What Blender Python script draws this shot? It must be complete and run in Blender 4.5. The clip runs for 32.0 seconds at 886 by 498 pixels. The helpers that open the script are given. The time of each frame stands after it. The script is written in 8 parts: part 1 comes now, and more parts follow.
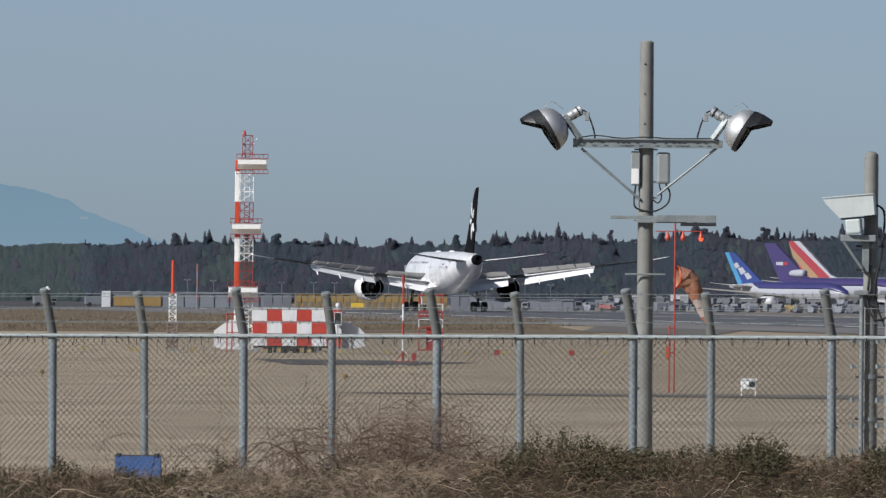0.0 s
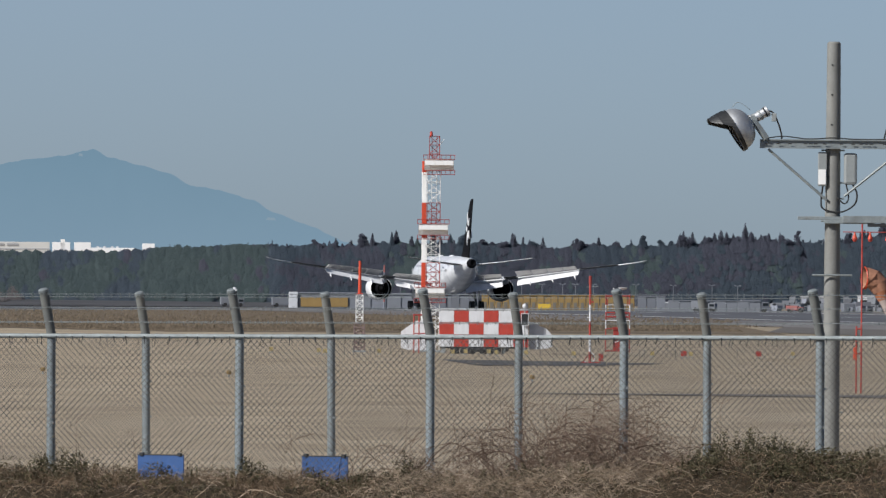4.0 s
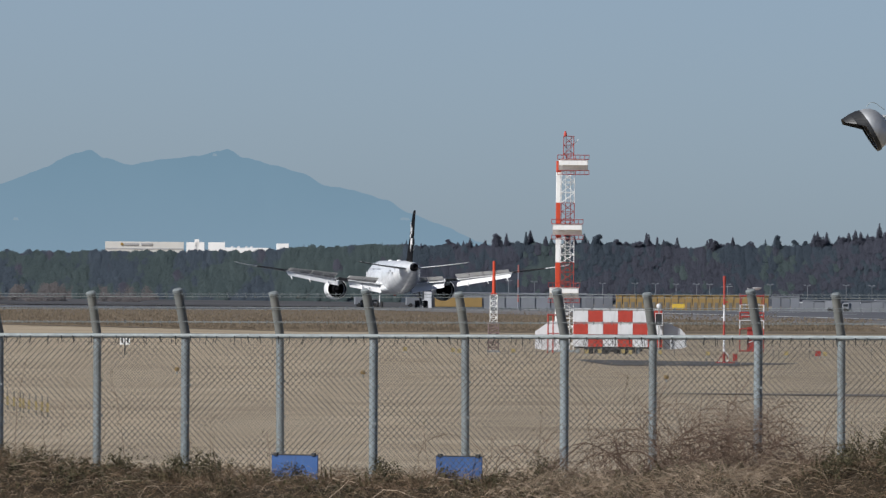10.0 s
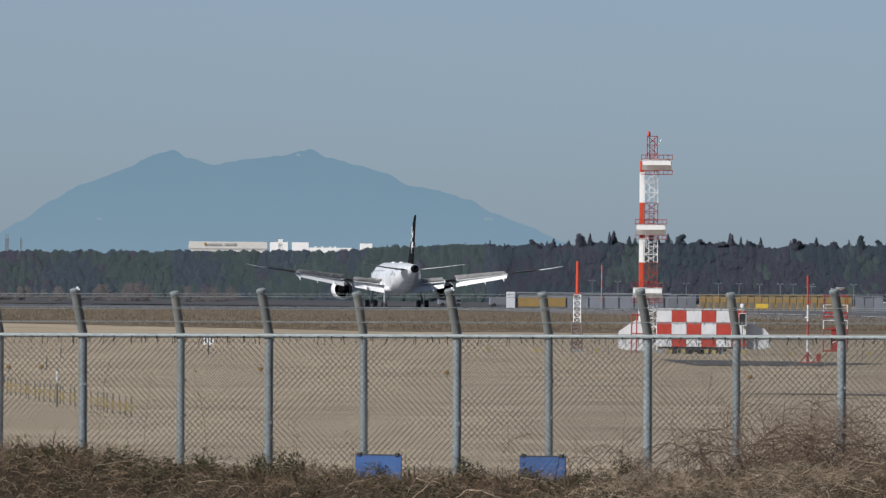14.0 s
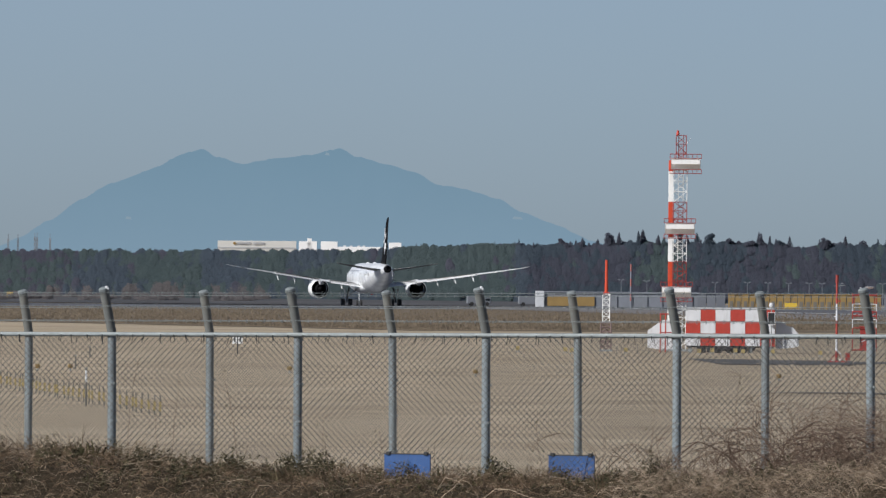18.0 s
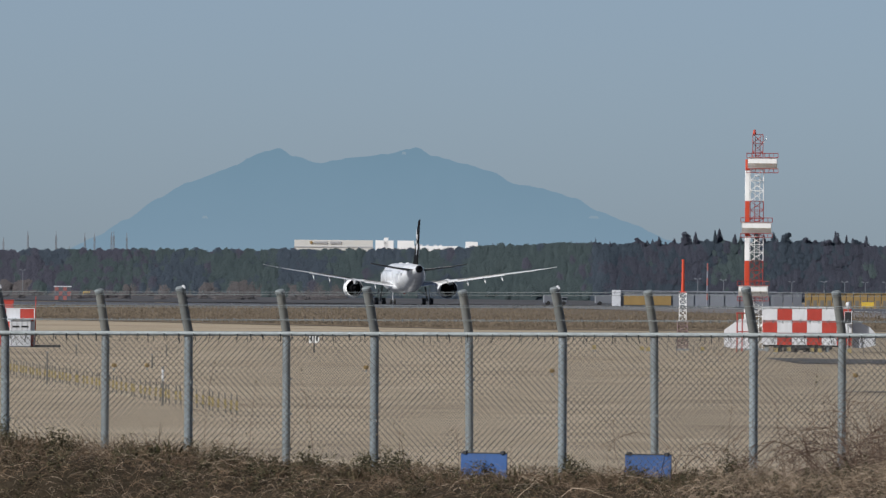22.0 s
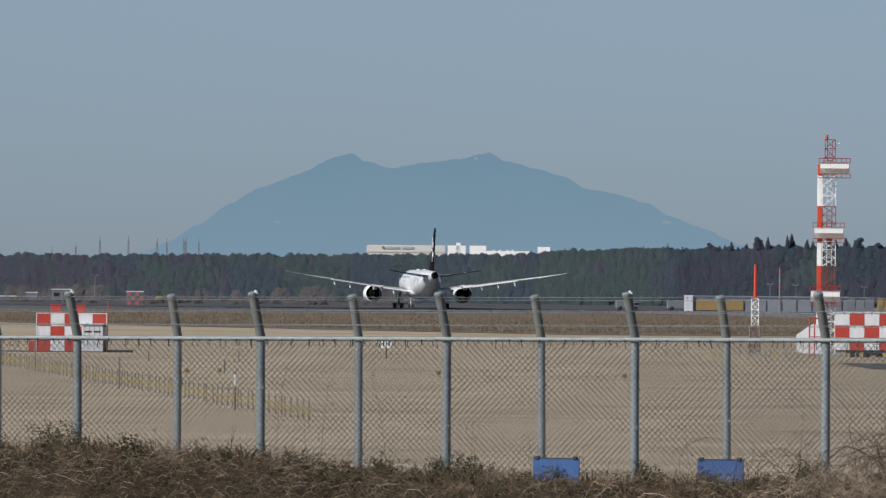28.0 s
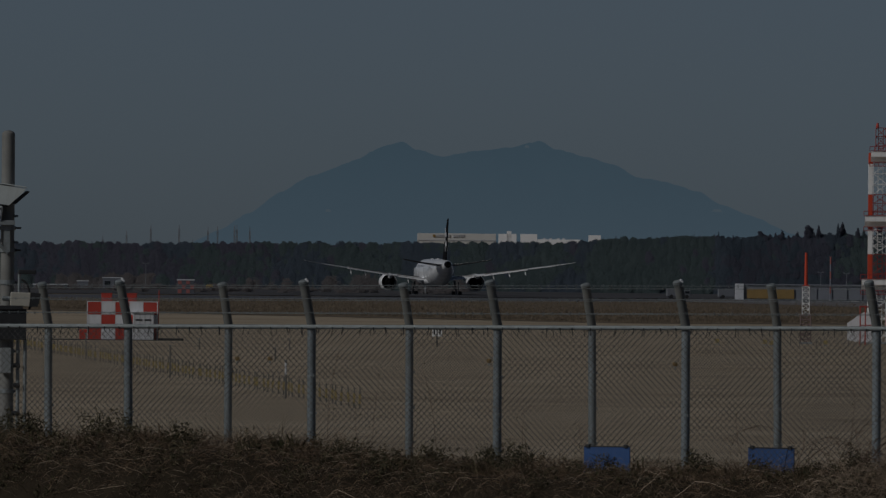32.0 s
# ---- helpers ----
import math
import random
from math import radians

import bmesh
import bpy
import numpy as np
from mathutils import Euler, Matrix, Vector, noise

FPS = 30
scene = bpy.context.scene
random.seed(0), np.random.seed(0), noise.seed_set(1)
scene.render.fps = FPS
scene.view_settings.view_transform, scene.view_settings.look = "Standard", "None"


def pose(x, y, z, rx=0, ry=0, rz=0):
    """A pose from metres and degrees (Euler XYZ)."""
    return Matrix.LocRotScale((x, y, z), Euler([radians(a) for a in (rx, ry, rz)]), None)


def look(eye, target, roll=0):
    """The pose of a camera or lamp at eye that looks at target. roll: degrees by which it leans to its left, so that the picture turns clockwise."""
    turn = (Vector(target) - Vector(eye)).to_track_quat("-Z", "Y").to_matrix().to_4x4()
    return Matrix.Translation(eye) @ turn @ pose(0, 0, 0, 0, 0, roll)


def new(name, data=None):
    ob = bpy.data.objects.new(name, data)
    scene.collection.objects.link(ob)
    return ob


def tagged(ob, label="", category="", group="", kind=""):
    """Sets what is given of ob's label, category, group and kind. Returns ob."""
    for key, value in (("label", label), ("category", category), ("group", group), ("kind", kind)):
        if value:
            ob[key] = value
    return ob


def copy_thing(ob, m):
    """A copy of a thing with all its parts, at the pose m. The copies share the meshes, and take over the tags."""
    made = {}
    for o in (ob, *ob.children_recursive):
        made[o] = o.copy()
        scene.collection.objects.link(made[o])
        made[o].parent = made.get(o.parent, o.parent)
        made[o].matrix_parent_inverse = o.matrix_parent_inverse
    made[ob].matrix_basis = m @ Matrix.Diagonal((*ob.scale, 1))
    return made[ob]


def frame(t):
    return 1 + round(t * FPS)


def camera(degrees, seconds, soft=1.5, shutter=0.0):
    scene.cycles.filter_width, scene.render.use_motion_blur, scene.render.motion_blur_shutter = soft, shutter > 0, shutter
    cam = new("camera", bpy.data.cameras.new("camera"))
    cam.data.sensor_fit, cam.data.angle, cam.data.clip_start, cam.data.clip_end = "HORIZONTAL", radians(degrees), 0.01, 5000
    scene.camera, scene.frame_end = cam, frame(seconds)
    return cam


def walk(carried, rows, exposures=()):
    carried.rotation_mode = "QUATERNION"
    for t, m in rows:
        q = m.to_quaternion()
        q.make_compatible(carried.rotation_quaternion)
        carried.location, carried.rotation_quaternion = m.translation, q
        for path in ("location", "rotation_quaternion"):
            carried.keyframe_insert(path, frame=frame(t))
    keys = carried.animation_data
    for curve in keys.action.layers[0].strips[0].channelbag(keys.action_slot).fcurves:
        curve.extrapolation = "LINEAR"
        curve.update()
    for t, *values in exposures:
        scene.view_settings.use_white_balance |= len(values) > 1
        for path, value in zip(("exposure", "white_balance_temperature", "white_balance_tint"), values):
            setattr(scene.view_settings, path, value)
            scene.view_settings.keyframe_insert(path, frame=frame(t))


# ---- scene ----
# A long lens on a fixed stand, panned slowly to the left after a landing airliner.
cam = camera(3.94, 32.0, soft=1.35, shutter=0.2)
EYE, ROLL = 4.5, 0.5
PAN = [  # seconds, bearing and tilt in degrees
    (0.0, 2.3948, 0.1309),
    (0.5, 2.2254, 0.1295),
    (1.0, 2.1216, 0.1323),
    (1.5, 1.9905, 0.1313),
    (2.0, 1.8905, 0.1304),
    (2.5, 1.8059, 0.1296),
    (3.0, 1.7249, 0.1289),
    (3.5, 1.6558, 0.1283),
    (4.0, 1.5633, 0.1275),
    (4.5, 1.4439, 0.1264),
    (6.5, 1.1360, 0.1237),
    (7.0, 1.1053, 0.1197),
    (7.5, 1.1053, 0.1197),
    (8.0, 1.0938, 0.1196),
    (8.5, 1.0822, 0.1195),
    (9.0, 1.0553, 0.1230),
    (9.5, 1.0129, 0.1227),
    (10.0, 0.9668, 0.1223),
    (10.5, 0.9205, 0.1219),
    (11.0, 0.8782, 0.1215),
    (11.5, 0.8089, 0.1209),
    (12.0, 0.7761, 0.1243),
    (12.5, 0.7242, 0.1240),
    (13.0, 0.7011, 0.1237),
    (13.5, 0.6548, 0.1233),
    (14.0, 0.5952, 0.1190),
    (14.5, 0.5511, 0.1111),
    (16.5, 0.4971, 0.1182),
    (17.0, 0.4779, 0.1142),
    (17.5, 0.4702, 0.1104),
    (18.0, 0.4664, 0.1141),
    (18.5, 0.4741, 0.1180),
    (19.0, 0.4701, 0.1179),
    (19.5, 0.4663, 0.1218),
    (20.0, 0.4663, 0.1257),
    (20.5, 0.4587, 0.1178),
    (21.0, 0.4010, 0.1098),
    (21.5, 0.2760, 0.1087),
    (22.0, 0.1257, 0.1074),
    (22.5, 0.0431, 0.1104),
    (23.0, -0.0185, 0.1099),
    (23.5, -0.0341, 0.1135),
    (24.0, -0.0340, 0.1176),
    (24.5, -0.0421, 0.1288),
    (26.5, -0.0575, 0.1442),
    (27.0, -0.0844, 0.1362),
    (27.5, -0.1266, 0.1321),
    (28.0, -0.1959, 0.1274),
    (28.5, -0.2690, 0.1230),
    (29.0, -0.3112, 0.1227),
    (29.5, -0.3574, 0.1107),
    (30.0, -0.3881, 0.1010),
    (30.5, -0.4073, 0.0949),
    (31.0, -0.4187, 0.0833),
    (31.5, -0.4187, 0.0757),
    (32.0, -0.4212, 0.0736),
]
FADE = [(0.0, 0.0), (21.0, -0.01), (22.5, -0.06), (30.5, -0.07), (30.7, -0.16), (31.0, -0.48), (31.2, -0.78), (31.4, -1.12), (31.6, -1.48), (31.8, -1.88), (32.0, -2.32)]
EXPOSURE = 0.0
walk(cam, [(t, pose(0, 0, EYE, 90 + tilt, 0, -bearing) @ pose(0, 0, 0, 0, 0, ROLL)) for t, bearing, tilt in PAN],
     [(t, EXPOSURE + stops) for t, stops in FADE])

# ---- world and sun ----
SUN_TO = Vector((-0.76, -0.50, 0.62)).normalized()
world = bpy.data.worlds.new("sky")
scene.world = world
world.use_nodes = True
sky = world.node_tree.nodes.new("ShaderNodeTexSky")
sky.sky_type = "NISHITA"
sky.sun_disc = False
sky.sun_elevation = math.asin(SUN_TO.z)
sky.sun_rotation = math.atan2(SUN_TO.x, SUN_TO.y)
sky.altitude, sky.air_density, sky.dust_density, sky.ozone_density = 40, 0.41, 0.5, 3.0
background = world.node_tree.nodes["Background"]
background.inputs["Strength"].default_value = 0.078
pale = world.node_tree.nodes.new("ShaderNodeHueSaturation")
pale.inputs["Saturation"].default_value = 0.86
world.node_tree.links.new(sky.outputs[0], pale.inputs["Color"])
world.node_tree.links.new(pale.outputs[0], background.inputs["Color"])
sun = new("sun", bpy.data.lights.new("sun", "SUN"))
sun.data.energy, sun.data.angle, sun.data.color = 5.0, radians(0.6), (1.0, 0.97, 0.93)
sun.matrix_world = look(SUN_TO * 100, (0, 0, 0))


# ---- materials ----
def material(name, color, rough=0.6, metal=0.0, vary=0.15, scale=3.0, stretch=(1, 1, 1), bump=0.0, fine=40.0, second=None, island=0.0,
             random_each=0.0, glow=None, dirt=0.0, specular=0.5):
    """Colour with grain at two scales, optional bump, streaks of dirt, change from piece to piece."""
    m = bpy.data.materials.new(name)
    m.use_nodes = True
    nodes, links = m.node_tree.nodes, m.node_tree.links
    bsdf = nodes["Principled BSDF"]
    bsdf.inputs["Roughness"].default_value = rough
    bsdf.inputs["Metallic"].default_value = metal
    bsdf.inputs["Specular IOR Level"].default_value = specular
    coord = nodes.new("ShaderNodeTexCoord")
    mapping = nodes.new("ShaderNodeMapping")
    mapping.inputs["Scale"].default_value = stretch
    links.new(coord.outputs["Object"], mapping.inputs[0])
    coarse = nodes.new("ShaderNodeTexNoise")
    coarse.inputs["Scale"].default_value = scale
    coarse.inputs["Detail"].default_value = 6
    grain = nodes.new("ShaderNodeTexNoise")
    grain.inputs["Scale"].default_value = fine
    grain.inputs["Detail"].default_value = 3
    links.new(mapping.outputs[0], coarse.inputs["Vector"])
    links.new(mapping.outputs[0], grain.inputs["Vector"])
    add = nodes.new("ShaderNodeMath")
    add.operation = "MULTIPLY_ADD"
    links.new(grain.outputs[0], add.inputs[0])
    add.inputs[1].default_value = 0.45
    links.new(coarse.outputs[0], add.inputs[2])
    ramp = nodes.new("ShaderNodeMapRange")
    ramp.inputs[1].default_value, ramp.inputs[2].default_value = 0.45, 1.0
    links.new(add.outputs[0], ramp.inputs[0])
    mix = nodes.new("ShaderNodeMix")
    mix.data_type = "RGBA"
    low = second if second else tuple(c * (1 - vary) for c in color)
    high = color if second else tuple(min(1.0, c * (1 + vary * 0.6)) for c in color)
    mix.inputs[6].default_value, mix.inputs[7].default_value = (*low, 1), (*high, 1)
    links.new(ramp.outputs[0], mix.inputs[0])
    out = mix.outputs[2]
    for amount, node, socket in ((island, "ShaderNodeNewGeometry", "Random Per Island"), (random_each, "ShaderNodeObjectInfo", "Random")):
        if amount:
            source = nodes.new(node)
            spread = nodes.new("ShaderNodeMapRange")
            spread.inputs[3].default_value, spread.inputs[4].default_value = 1 - amount, 1 + amount
            links.new(source.outputs[socket], spread.inputs[0])
            hsv = nodes.new("ShaderNodeHueSaturation")
            links.new(spread.outputs[0], hsv.inputs["Value"])
            links.new(out, hsv.inputs["Color"])
            out = hsv.outputs[0]
    if dirt:
        stain = nodes.new("ShaderNodeTexNoise")
        stain.inputs["Scale"].default_value = 1.0
        stretch_map = nodes.new("ShaderNodeMapping")
        stretch_map.inputs["Scale"].default_value = (scale * 3, scale * 3, scale * 0.4)
        links.new(coord.outputs["Object"], stretch_map.inputs[0])
        links.new(stretch_map.outputs[0], stain.inputs["Vector"])
        cut = nodes.new("ShaderNodeMapRange")
        cut.inputs[1].default_value, cut.inputs[2].default_value, cut.inputs[4].default_value = 0.5, 0.75, dirt
        links.new(stain.outputs[0], cut.inputs[0])
        soil = nodes.new("ShaderNodeMix")
        soil.data_type = "RGBA"
        soil.inputs[7].default_value = (0.16, 0.14, 0.12, 1)
        links.new(cut.outputs[0], soil.inputs[0])
        links.new(out, soil.inputs[6])
        out = soil.outputs[2]
    links.new(out, bsdf.inputs["Base Color"])
    if bump:
        relief = nodes.new("ShaderNodeBump")
        relief.inputs["Strength"].default_value = bump
        relief.inputs["Distance"].default_value = 0.02
        links.new(grain.outputs[0], relief.inputs["Height"])
        links.new(relief.outputs[0], bsdf.inputs["Normal"])
    if glow:
        bsdf.inputs["Emission Color"].default_value = (*glow[:3], 1)
        bsdf.inputs["Emission Strength"].default_value = glow[3]
    return m


GALVANISED = material("galvanised_steel", (0.26, 0.295, 0.305), 0.55, 0.35, 0.3, 6, bump=0.1, dirt=0.25)
# arm grey is set darker than the pole's for the shade on the arms
ARM_GREY = material("shaded_arm_grey", (0.15, 0.16, 0.155), 0.75, 0.0, 0.2, 5, bump=0.1, dirt=0.2)
POST_STEEL = material("weathered_post_steel", (0.24, 0.28, 0.30), 0.65, 0.2, 0.3, 5, bump=0.15, dirt=0.35, random_each=0.12)
WIRE = material("zinc_wire", (0.105, 0.105, 0.10), 0.6, 0.2, 0.2, 5)
CONCRETE_POLE = material("grey_pole_paint", (0.205, 0.21, 0.20), 0.75, 0.0, 0.2, 4, bump=0.1, dirt=0.3)
ALUMINIUM = material("brushed_aluminium", (0.60, 0.62, 0.64), 0.56, 0.85, 0.15, 6)
DARK_METAL = material("dark_painted_metal", (0.035, 0.037, 0.04), 0.5, 0.3, 0.3, 8)
GREY_BOX = material("grey_enamel", (0.28, 0.305, 0.31), 0.5, 0.1, 0.12, 5, dirt=0.15)
RUBBER = material("black_rubber", (0.02, 0.02, 0.021), 0.8, 0.0, 0.3, 10)
WHITE = material("white_enamel", (0.83, 0.84, 0.84), 0.45, 0.0, 0.06, 2, dirt=0.12)
ORANGE = material("signal_orange_paint", (0.54, 0.060, 0.022), 0.5, 0.0, 0.15, 2, dirt=0.1)
RED_PAINT = material("faded_red_paint", (0.43, 0.050, 0.034), 0.55, 0.0, 0.2, 2, dirt=0.1)
# white dimmed and blued for the way the hut faces; dirt streaks besides
HUT_WHITE = material("dimmed_hut_white", (0.65, 0.67, 0.70), 0.55, 0.0, 0.12, 1.5, dirt=0.2)
PALE_GREY = material("pale_grey_paint", (0.55, 0.57, 0.60), 0.5, 0.0, 0.1, 2)
BLUE_SIGN = material("blue_sign_paint", (0.022, 0.08, 0.24), 0.5, 0.0, 0.2, 4, dirt=0.1)
YELLOW = material("yellow_paint", (0.62, 0.42, 0.05), 0.6, 0.0, 0.2, 3)
OCHRE = material("ochre_panel_paint", (0.265, 0.175, 0.062), 0.7, 0.0, 0.15, 0.5)
JET_WHITE = material("glossy_aircraft_white", (0.84, 0.85, 0.86), 0.28, 0.0, 0.05, 0.4)
FUSELAGE = material("fuselage_white", (0.80, 0.82, 0.84), 0.24, 0.0, 0.28, 0.5, second=(0.58, 0.60, 0.63), dirt=0.10)
JET_WING = material("light_wing_grey", (0.78, 0.79, 0.80), 0.4, 0.0, 0.08, 0.6)
DULL_YELLOW = material("sun_bleached_yellow", (0.36, 0.285, 0.125), 0.8, 0.0, 0.25, 3)
JET_GREY = material("aircraft_grey", (0.42, 0.43, 0.45), 0.4, 0.0, 0.12, 0.6)
JET_DARK = material("spoiler_grey", (0.36, 0.355, 0.35), 0.6, 0.0, 0.15, 0.8)
JET_BLACK = material("black_paint", (0.006, 0.006, 0.007), 0.7, 0.0, 0.2, 1, specular=0.06)
# far container greys, dimmed and blued in colour for distance haze
LOAD_GREY = material("hazed_container_aluminium", (0.105, 0.115, 0.145), 0.7, 0.0, 0.3, 0.8, random_each=0.45)
LOAD_PALE = material("hazed_pale_sides", (0.17, 0.185, 0.22), 0.7, 0.0, 0.3, 0.8, random_each=0.45)
# red for far things, paled in colour to imitate haze
PINKED = material("hazed_red", (0.33, 0.12, 0.11), 0.7, 0.0, 0.15, 1)
GLASS_DARK = material("dark_window_glass", (0.02, 0.025, 0.03), 0.08, 0.0, 0.1, 1)
LAMP_RED = material("red_lamp", (0.6, 0.05, 0.02), 0.4, glow=(1.0, 0.10, 0.03, 1.5))
ROAD = material("asphalt", (0.065, 0.065, 0.068), 0.9, 0.0, 0.25, 0.4, bump=0.2, fine=30)
RUNWAY_MAT = material("worn_runway_asphalt", (0.090, 0.095, 0.108), 0.8, 0.0, 0.3, 0.05, stretch=(1, 0.15, 1), fine=2.0)
LINE_WHITE = material("runway_line_paint", (0.75, 0.75, 0.73), 0.7, 0.0, 0.2, 0.5)
FIELD = material("mown_dormant_grass", (0.462, 0.393, 0.292), 0.95, 0.0, 0.3, 0.06, stretch=(1, 2.5, 1), fine=1.3, second=(0.275, 0.222, 0.160), specular=0.1)
REED = material("tall_dry_grass", (0.172, 0.139, 0.102), 0.95, 0.0, 0.4, 0.06, stretch=(1, 2, 1), fine=0.7, island=0.3, second=(0.115, 0.092, 0.066), specular=0.1)
SOIL = material("dark_turf_soil", (0.042, 0.033, 0.022), 0.95, 0.0, 0.4, 3, fine=30, specular=0.1)
STRAW = material("dead_grass_blades", (0.33, 0.265, 0.200), 0.85, 0.0, 0.3, 4, island=0.55, specular=0.2)
STRAW_DARK = material("brown_dead_stems", (0.146, 0.102, 0.067), 0.85, 0.0, 0.3, 4, island=0.55, specular=0.2)
WEED = material("dull_green_weeds", (0.085, 0.083, 0.040), 0.8, 0.0, 0.3, 4, island=0.5, specular=0.2)
BARK = material("bare_vine_bark", (0.165, 0.116, 0.088), 0.9, 0.0, 0.35, 8, island=0.4, specular=0.2)


def leafy(m, share):
    """Lets light through thin leaves."""
    nodes, links = m.node_tree.nodes, m.node_tree.links
    bsdf = nodes["Principled BSDF"]
    through_leaf, blend = nodes.new("ShaderNodeBsdfTranslucent"), nodes.new("ShaderNodeMixShader")
    links.new(bsdf.inputs["Base Color"].links[0].from_socket, through_leaf.inputs["Color"])
    blend.inputs[0].default_value = share
    links.new(bsdf.outputs[0], blend.inputs[1])
    links.new(through_leaf.outputs[0], blend.inputs[2])
    links.new(blend.outputs[0], nodes["Material Output"].inputs["Surface"])
    return m


def streaky(m, dark, pale):
    """Long mowing streaks and thin bare patches over the grain."""
    nodes, links = m.node_tree.nodes, m.node_tree.links
    bsdf = nodes["Principled BSDF"]
    out = bsdf.inputs["Base Color"].links[0].from_socket
    coord = nodes.new("ShaderNodeTexCoord")
    for size, lo, hi, tone, strength in (((0.10, 0.045, 1), 0.50, 0.70, dark, 0.42), ((0.16, 0.07, 1), 0.52, 0.75, pale, 0.40), ((1.1, 0.16, 1), 0.60, 0.72, dark, 0.45)):
        place, tex, cut, mix = nodes.new("ShaderNodeMapping"), nodes.new("ShaderNodeTexNoise"), nodes.new("ShaderNodeMapRange"), nodes.new("ShaderNodeMix")
        place.inputs["Scale"].default_value = size
        place.inputs["Rotation"].default_value = (0, 0, radians(4))
        place.inputs["Location"].default_value = (size[0] * 37, 0, 0)
        tex.inputs["Scale"].default_value, tex.inputs["Detail"].default_value = 1.0, 5
        cut.inputs[1].default_value, cut.inputs[2].default_value, cut.inputs[4].default_value = lo, hi, strength
        mix.data_type = "RGBA"
        mix.inputs[7].default_value = (*tone, 1)
        links.new(coord.outputs["Object"], place.inputs[0])
        links.new(place.outputs[0], tex.inputs["Vector"])
        links.new(tex.outputs[0], cut.inputs[0])
        links.new(cut.outputs[0], mix.inputs[0])
        links.new(out, mix.inputs[6])
        out = mix.outputs[2]
    # the grass turns greyer and duller towards the east
    split, part_of, duller = nodes.new("ShaderNodeSeparateXYZ"), nodes.new("ShaderNodeMapRange"), nodes.new("ShaderNodeMix")
    links.new(coord.outputs["Object"], split.inputs[0])
    links.new(split.outputs["X"], part_of.inputs[0])
    part_of.inputs[1].default_value, part_of.inputs[2].default_value = 0.0, 34.0
    duller.data_type, duller.blend_type = "RGBA", "MULTIPLY"
    duller.inputs[7].default_value = (0.79, 0.80, 0.815, 1)
    links.new(part_of.outputs[0], duller.inputs[0])
    links.new(out, duller.inputs[6])
    links.new(duller.outputs[2], bsdf.inputs["Base Color"])


streaky(FIELD, (0.19, 0.150, 0.110), (0.47, 0.40, 0.31))
# foliage colours are lifted and blued to hold the haze of distance
EVERGREEN = leafy(material("hazed_cedar_foliage", (0.101, 0.130, 0.168), 0.9, 0.0, 0.3, 0.16, stretch=(1, 1, 0.35), fine=0.9, island=0.02, second=(0.086, 0.111, 0.140), specular=0.1), 0.5)
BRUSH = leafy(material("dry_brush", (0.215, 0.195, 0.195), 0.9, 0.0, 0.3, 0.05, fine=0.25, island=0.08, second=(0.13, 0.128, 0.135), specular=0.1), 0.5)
OLIVE = leafy(material("hazed_broadleaf_foliage", (0.113, 0.150, 0.154), 0.9, 0.0, 0.3, 0.16, stretch=(1, 1, 0.35), fine=0.9, island=0.02, second=(0.090, 0.123, 0.132), specular=0.1), 0.5)
OAK = leafy(material("hazed_oak_foliage", (0.086, 0.114, 0.143), 0.9, 0.0, 0.3, 0.12, stretch=(1, 1, 0.4), fine=0.9, island=0.02, second=(0.070, 0.092, 0.122), specular=0.1), 0.5)
BROWN_BARE = leafy(material("hazed_brown_crowns", (0.102, 0.110, 0.146), 0.95, 0.0, 0.3, 0.12, stretch=(1, 1, 0.4), fine=0.9, island=0.02, second=(0.080, 0.088, 0.116), specular=0.1), 0.5)
BARE = leafy(material("hazed_twig_crowns", (0.122, 0.126, 0.162), 0.95, 0.0, 0.3, 0.16, stretch=(1, 1, 0.35), fine=0.9, island=0.02, second=(0.100, 0.104, 0.138), specular=0.1), 0.5)


# ---- mesh helpers ----
def empty(name, m=Matrix()):
    ob = new(name)
    ob.matrix_basis = m
    return ob


def part(name, bm, mat, parent=None, label="", m=Matrix()):
    """Links a bmesh as one mesh object under a thing or a part."""
    data = bpy.data.meshes.new(name)
    bmesh.ops.recalc_face_normals(bm, faces=bm.faces)
    bm.to_mesh(data)
    bm.free()
    return hang(name, data, mat, parent, label, m)


def hang(name, data, mat, parent=None, label="", m=Matrix()):
    if mat and not data.materials:
        data.materials.append(mat)
    ob = new(name, data)
    ob.parent = parent
    ob.matrix_basis = m
    return tagged(ob, label) if label else ob


def smooth(ob):
    for p in ob.data.polygons:
        p.use_smooth = True
    return ob


def shape(name, bm, mat, round_off=True):
    """Mesh data alone, to be hung several times."""
    data = bpy.data.meshes.new(name)
    bmesh.ops.recalc_face_normals(bm, faces=bm.faces)
    bm.to_mesh(data)
    bm.free()
    data.materials.append(mat)
    if round_off:
        for p in data.polygons:
            p.use_smooth = True
        data.set_sharp_from_angle(angle=radians(35))
    return data


def add_box(bm, lo, hi, bevel=0.0, m=Matrix()):
    size = [b - a for a, b in zip(lo, hi)]
    mid = [(a + b) / 2 for a, b in zip(lo, hi)]
    made = bmesh.ops.create_cube(bm, size=1.0, matrix=m @ Matrix.Translation(mid) @ Matrix.Diagonal((*size, 1)))
    if bevel:
        edges = list({e for v in made["verts"] for e in v.link_edges})
        bmesh.ops.bevel(bm, geom=edges, offset=bevel, segments=2, affect="EDGES", profile=0.5)


def box(lo, hi, bevel=0.0):
    bm = bmesh.new()
    add_box(bm, lo, hi, bevel)
    return bm


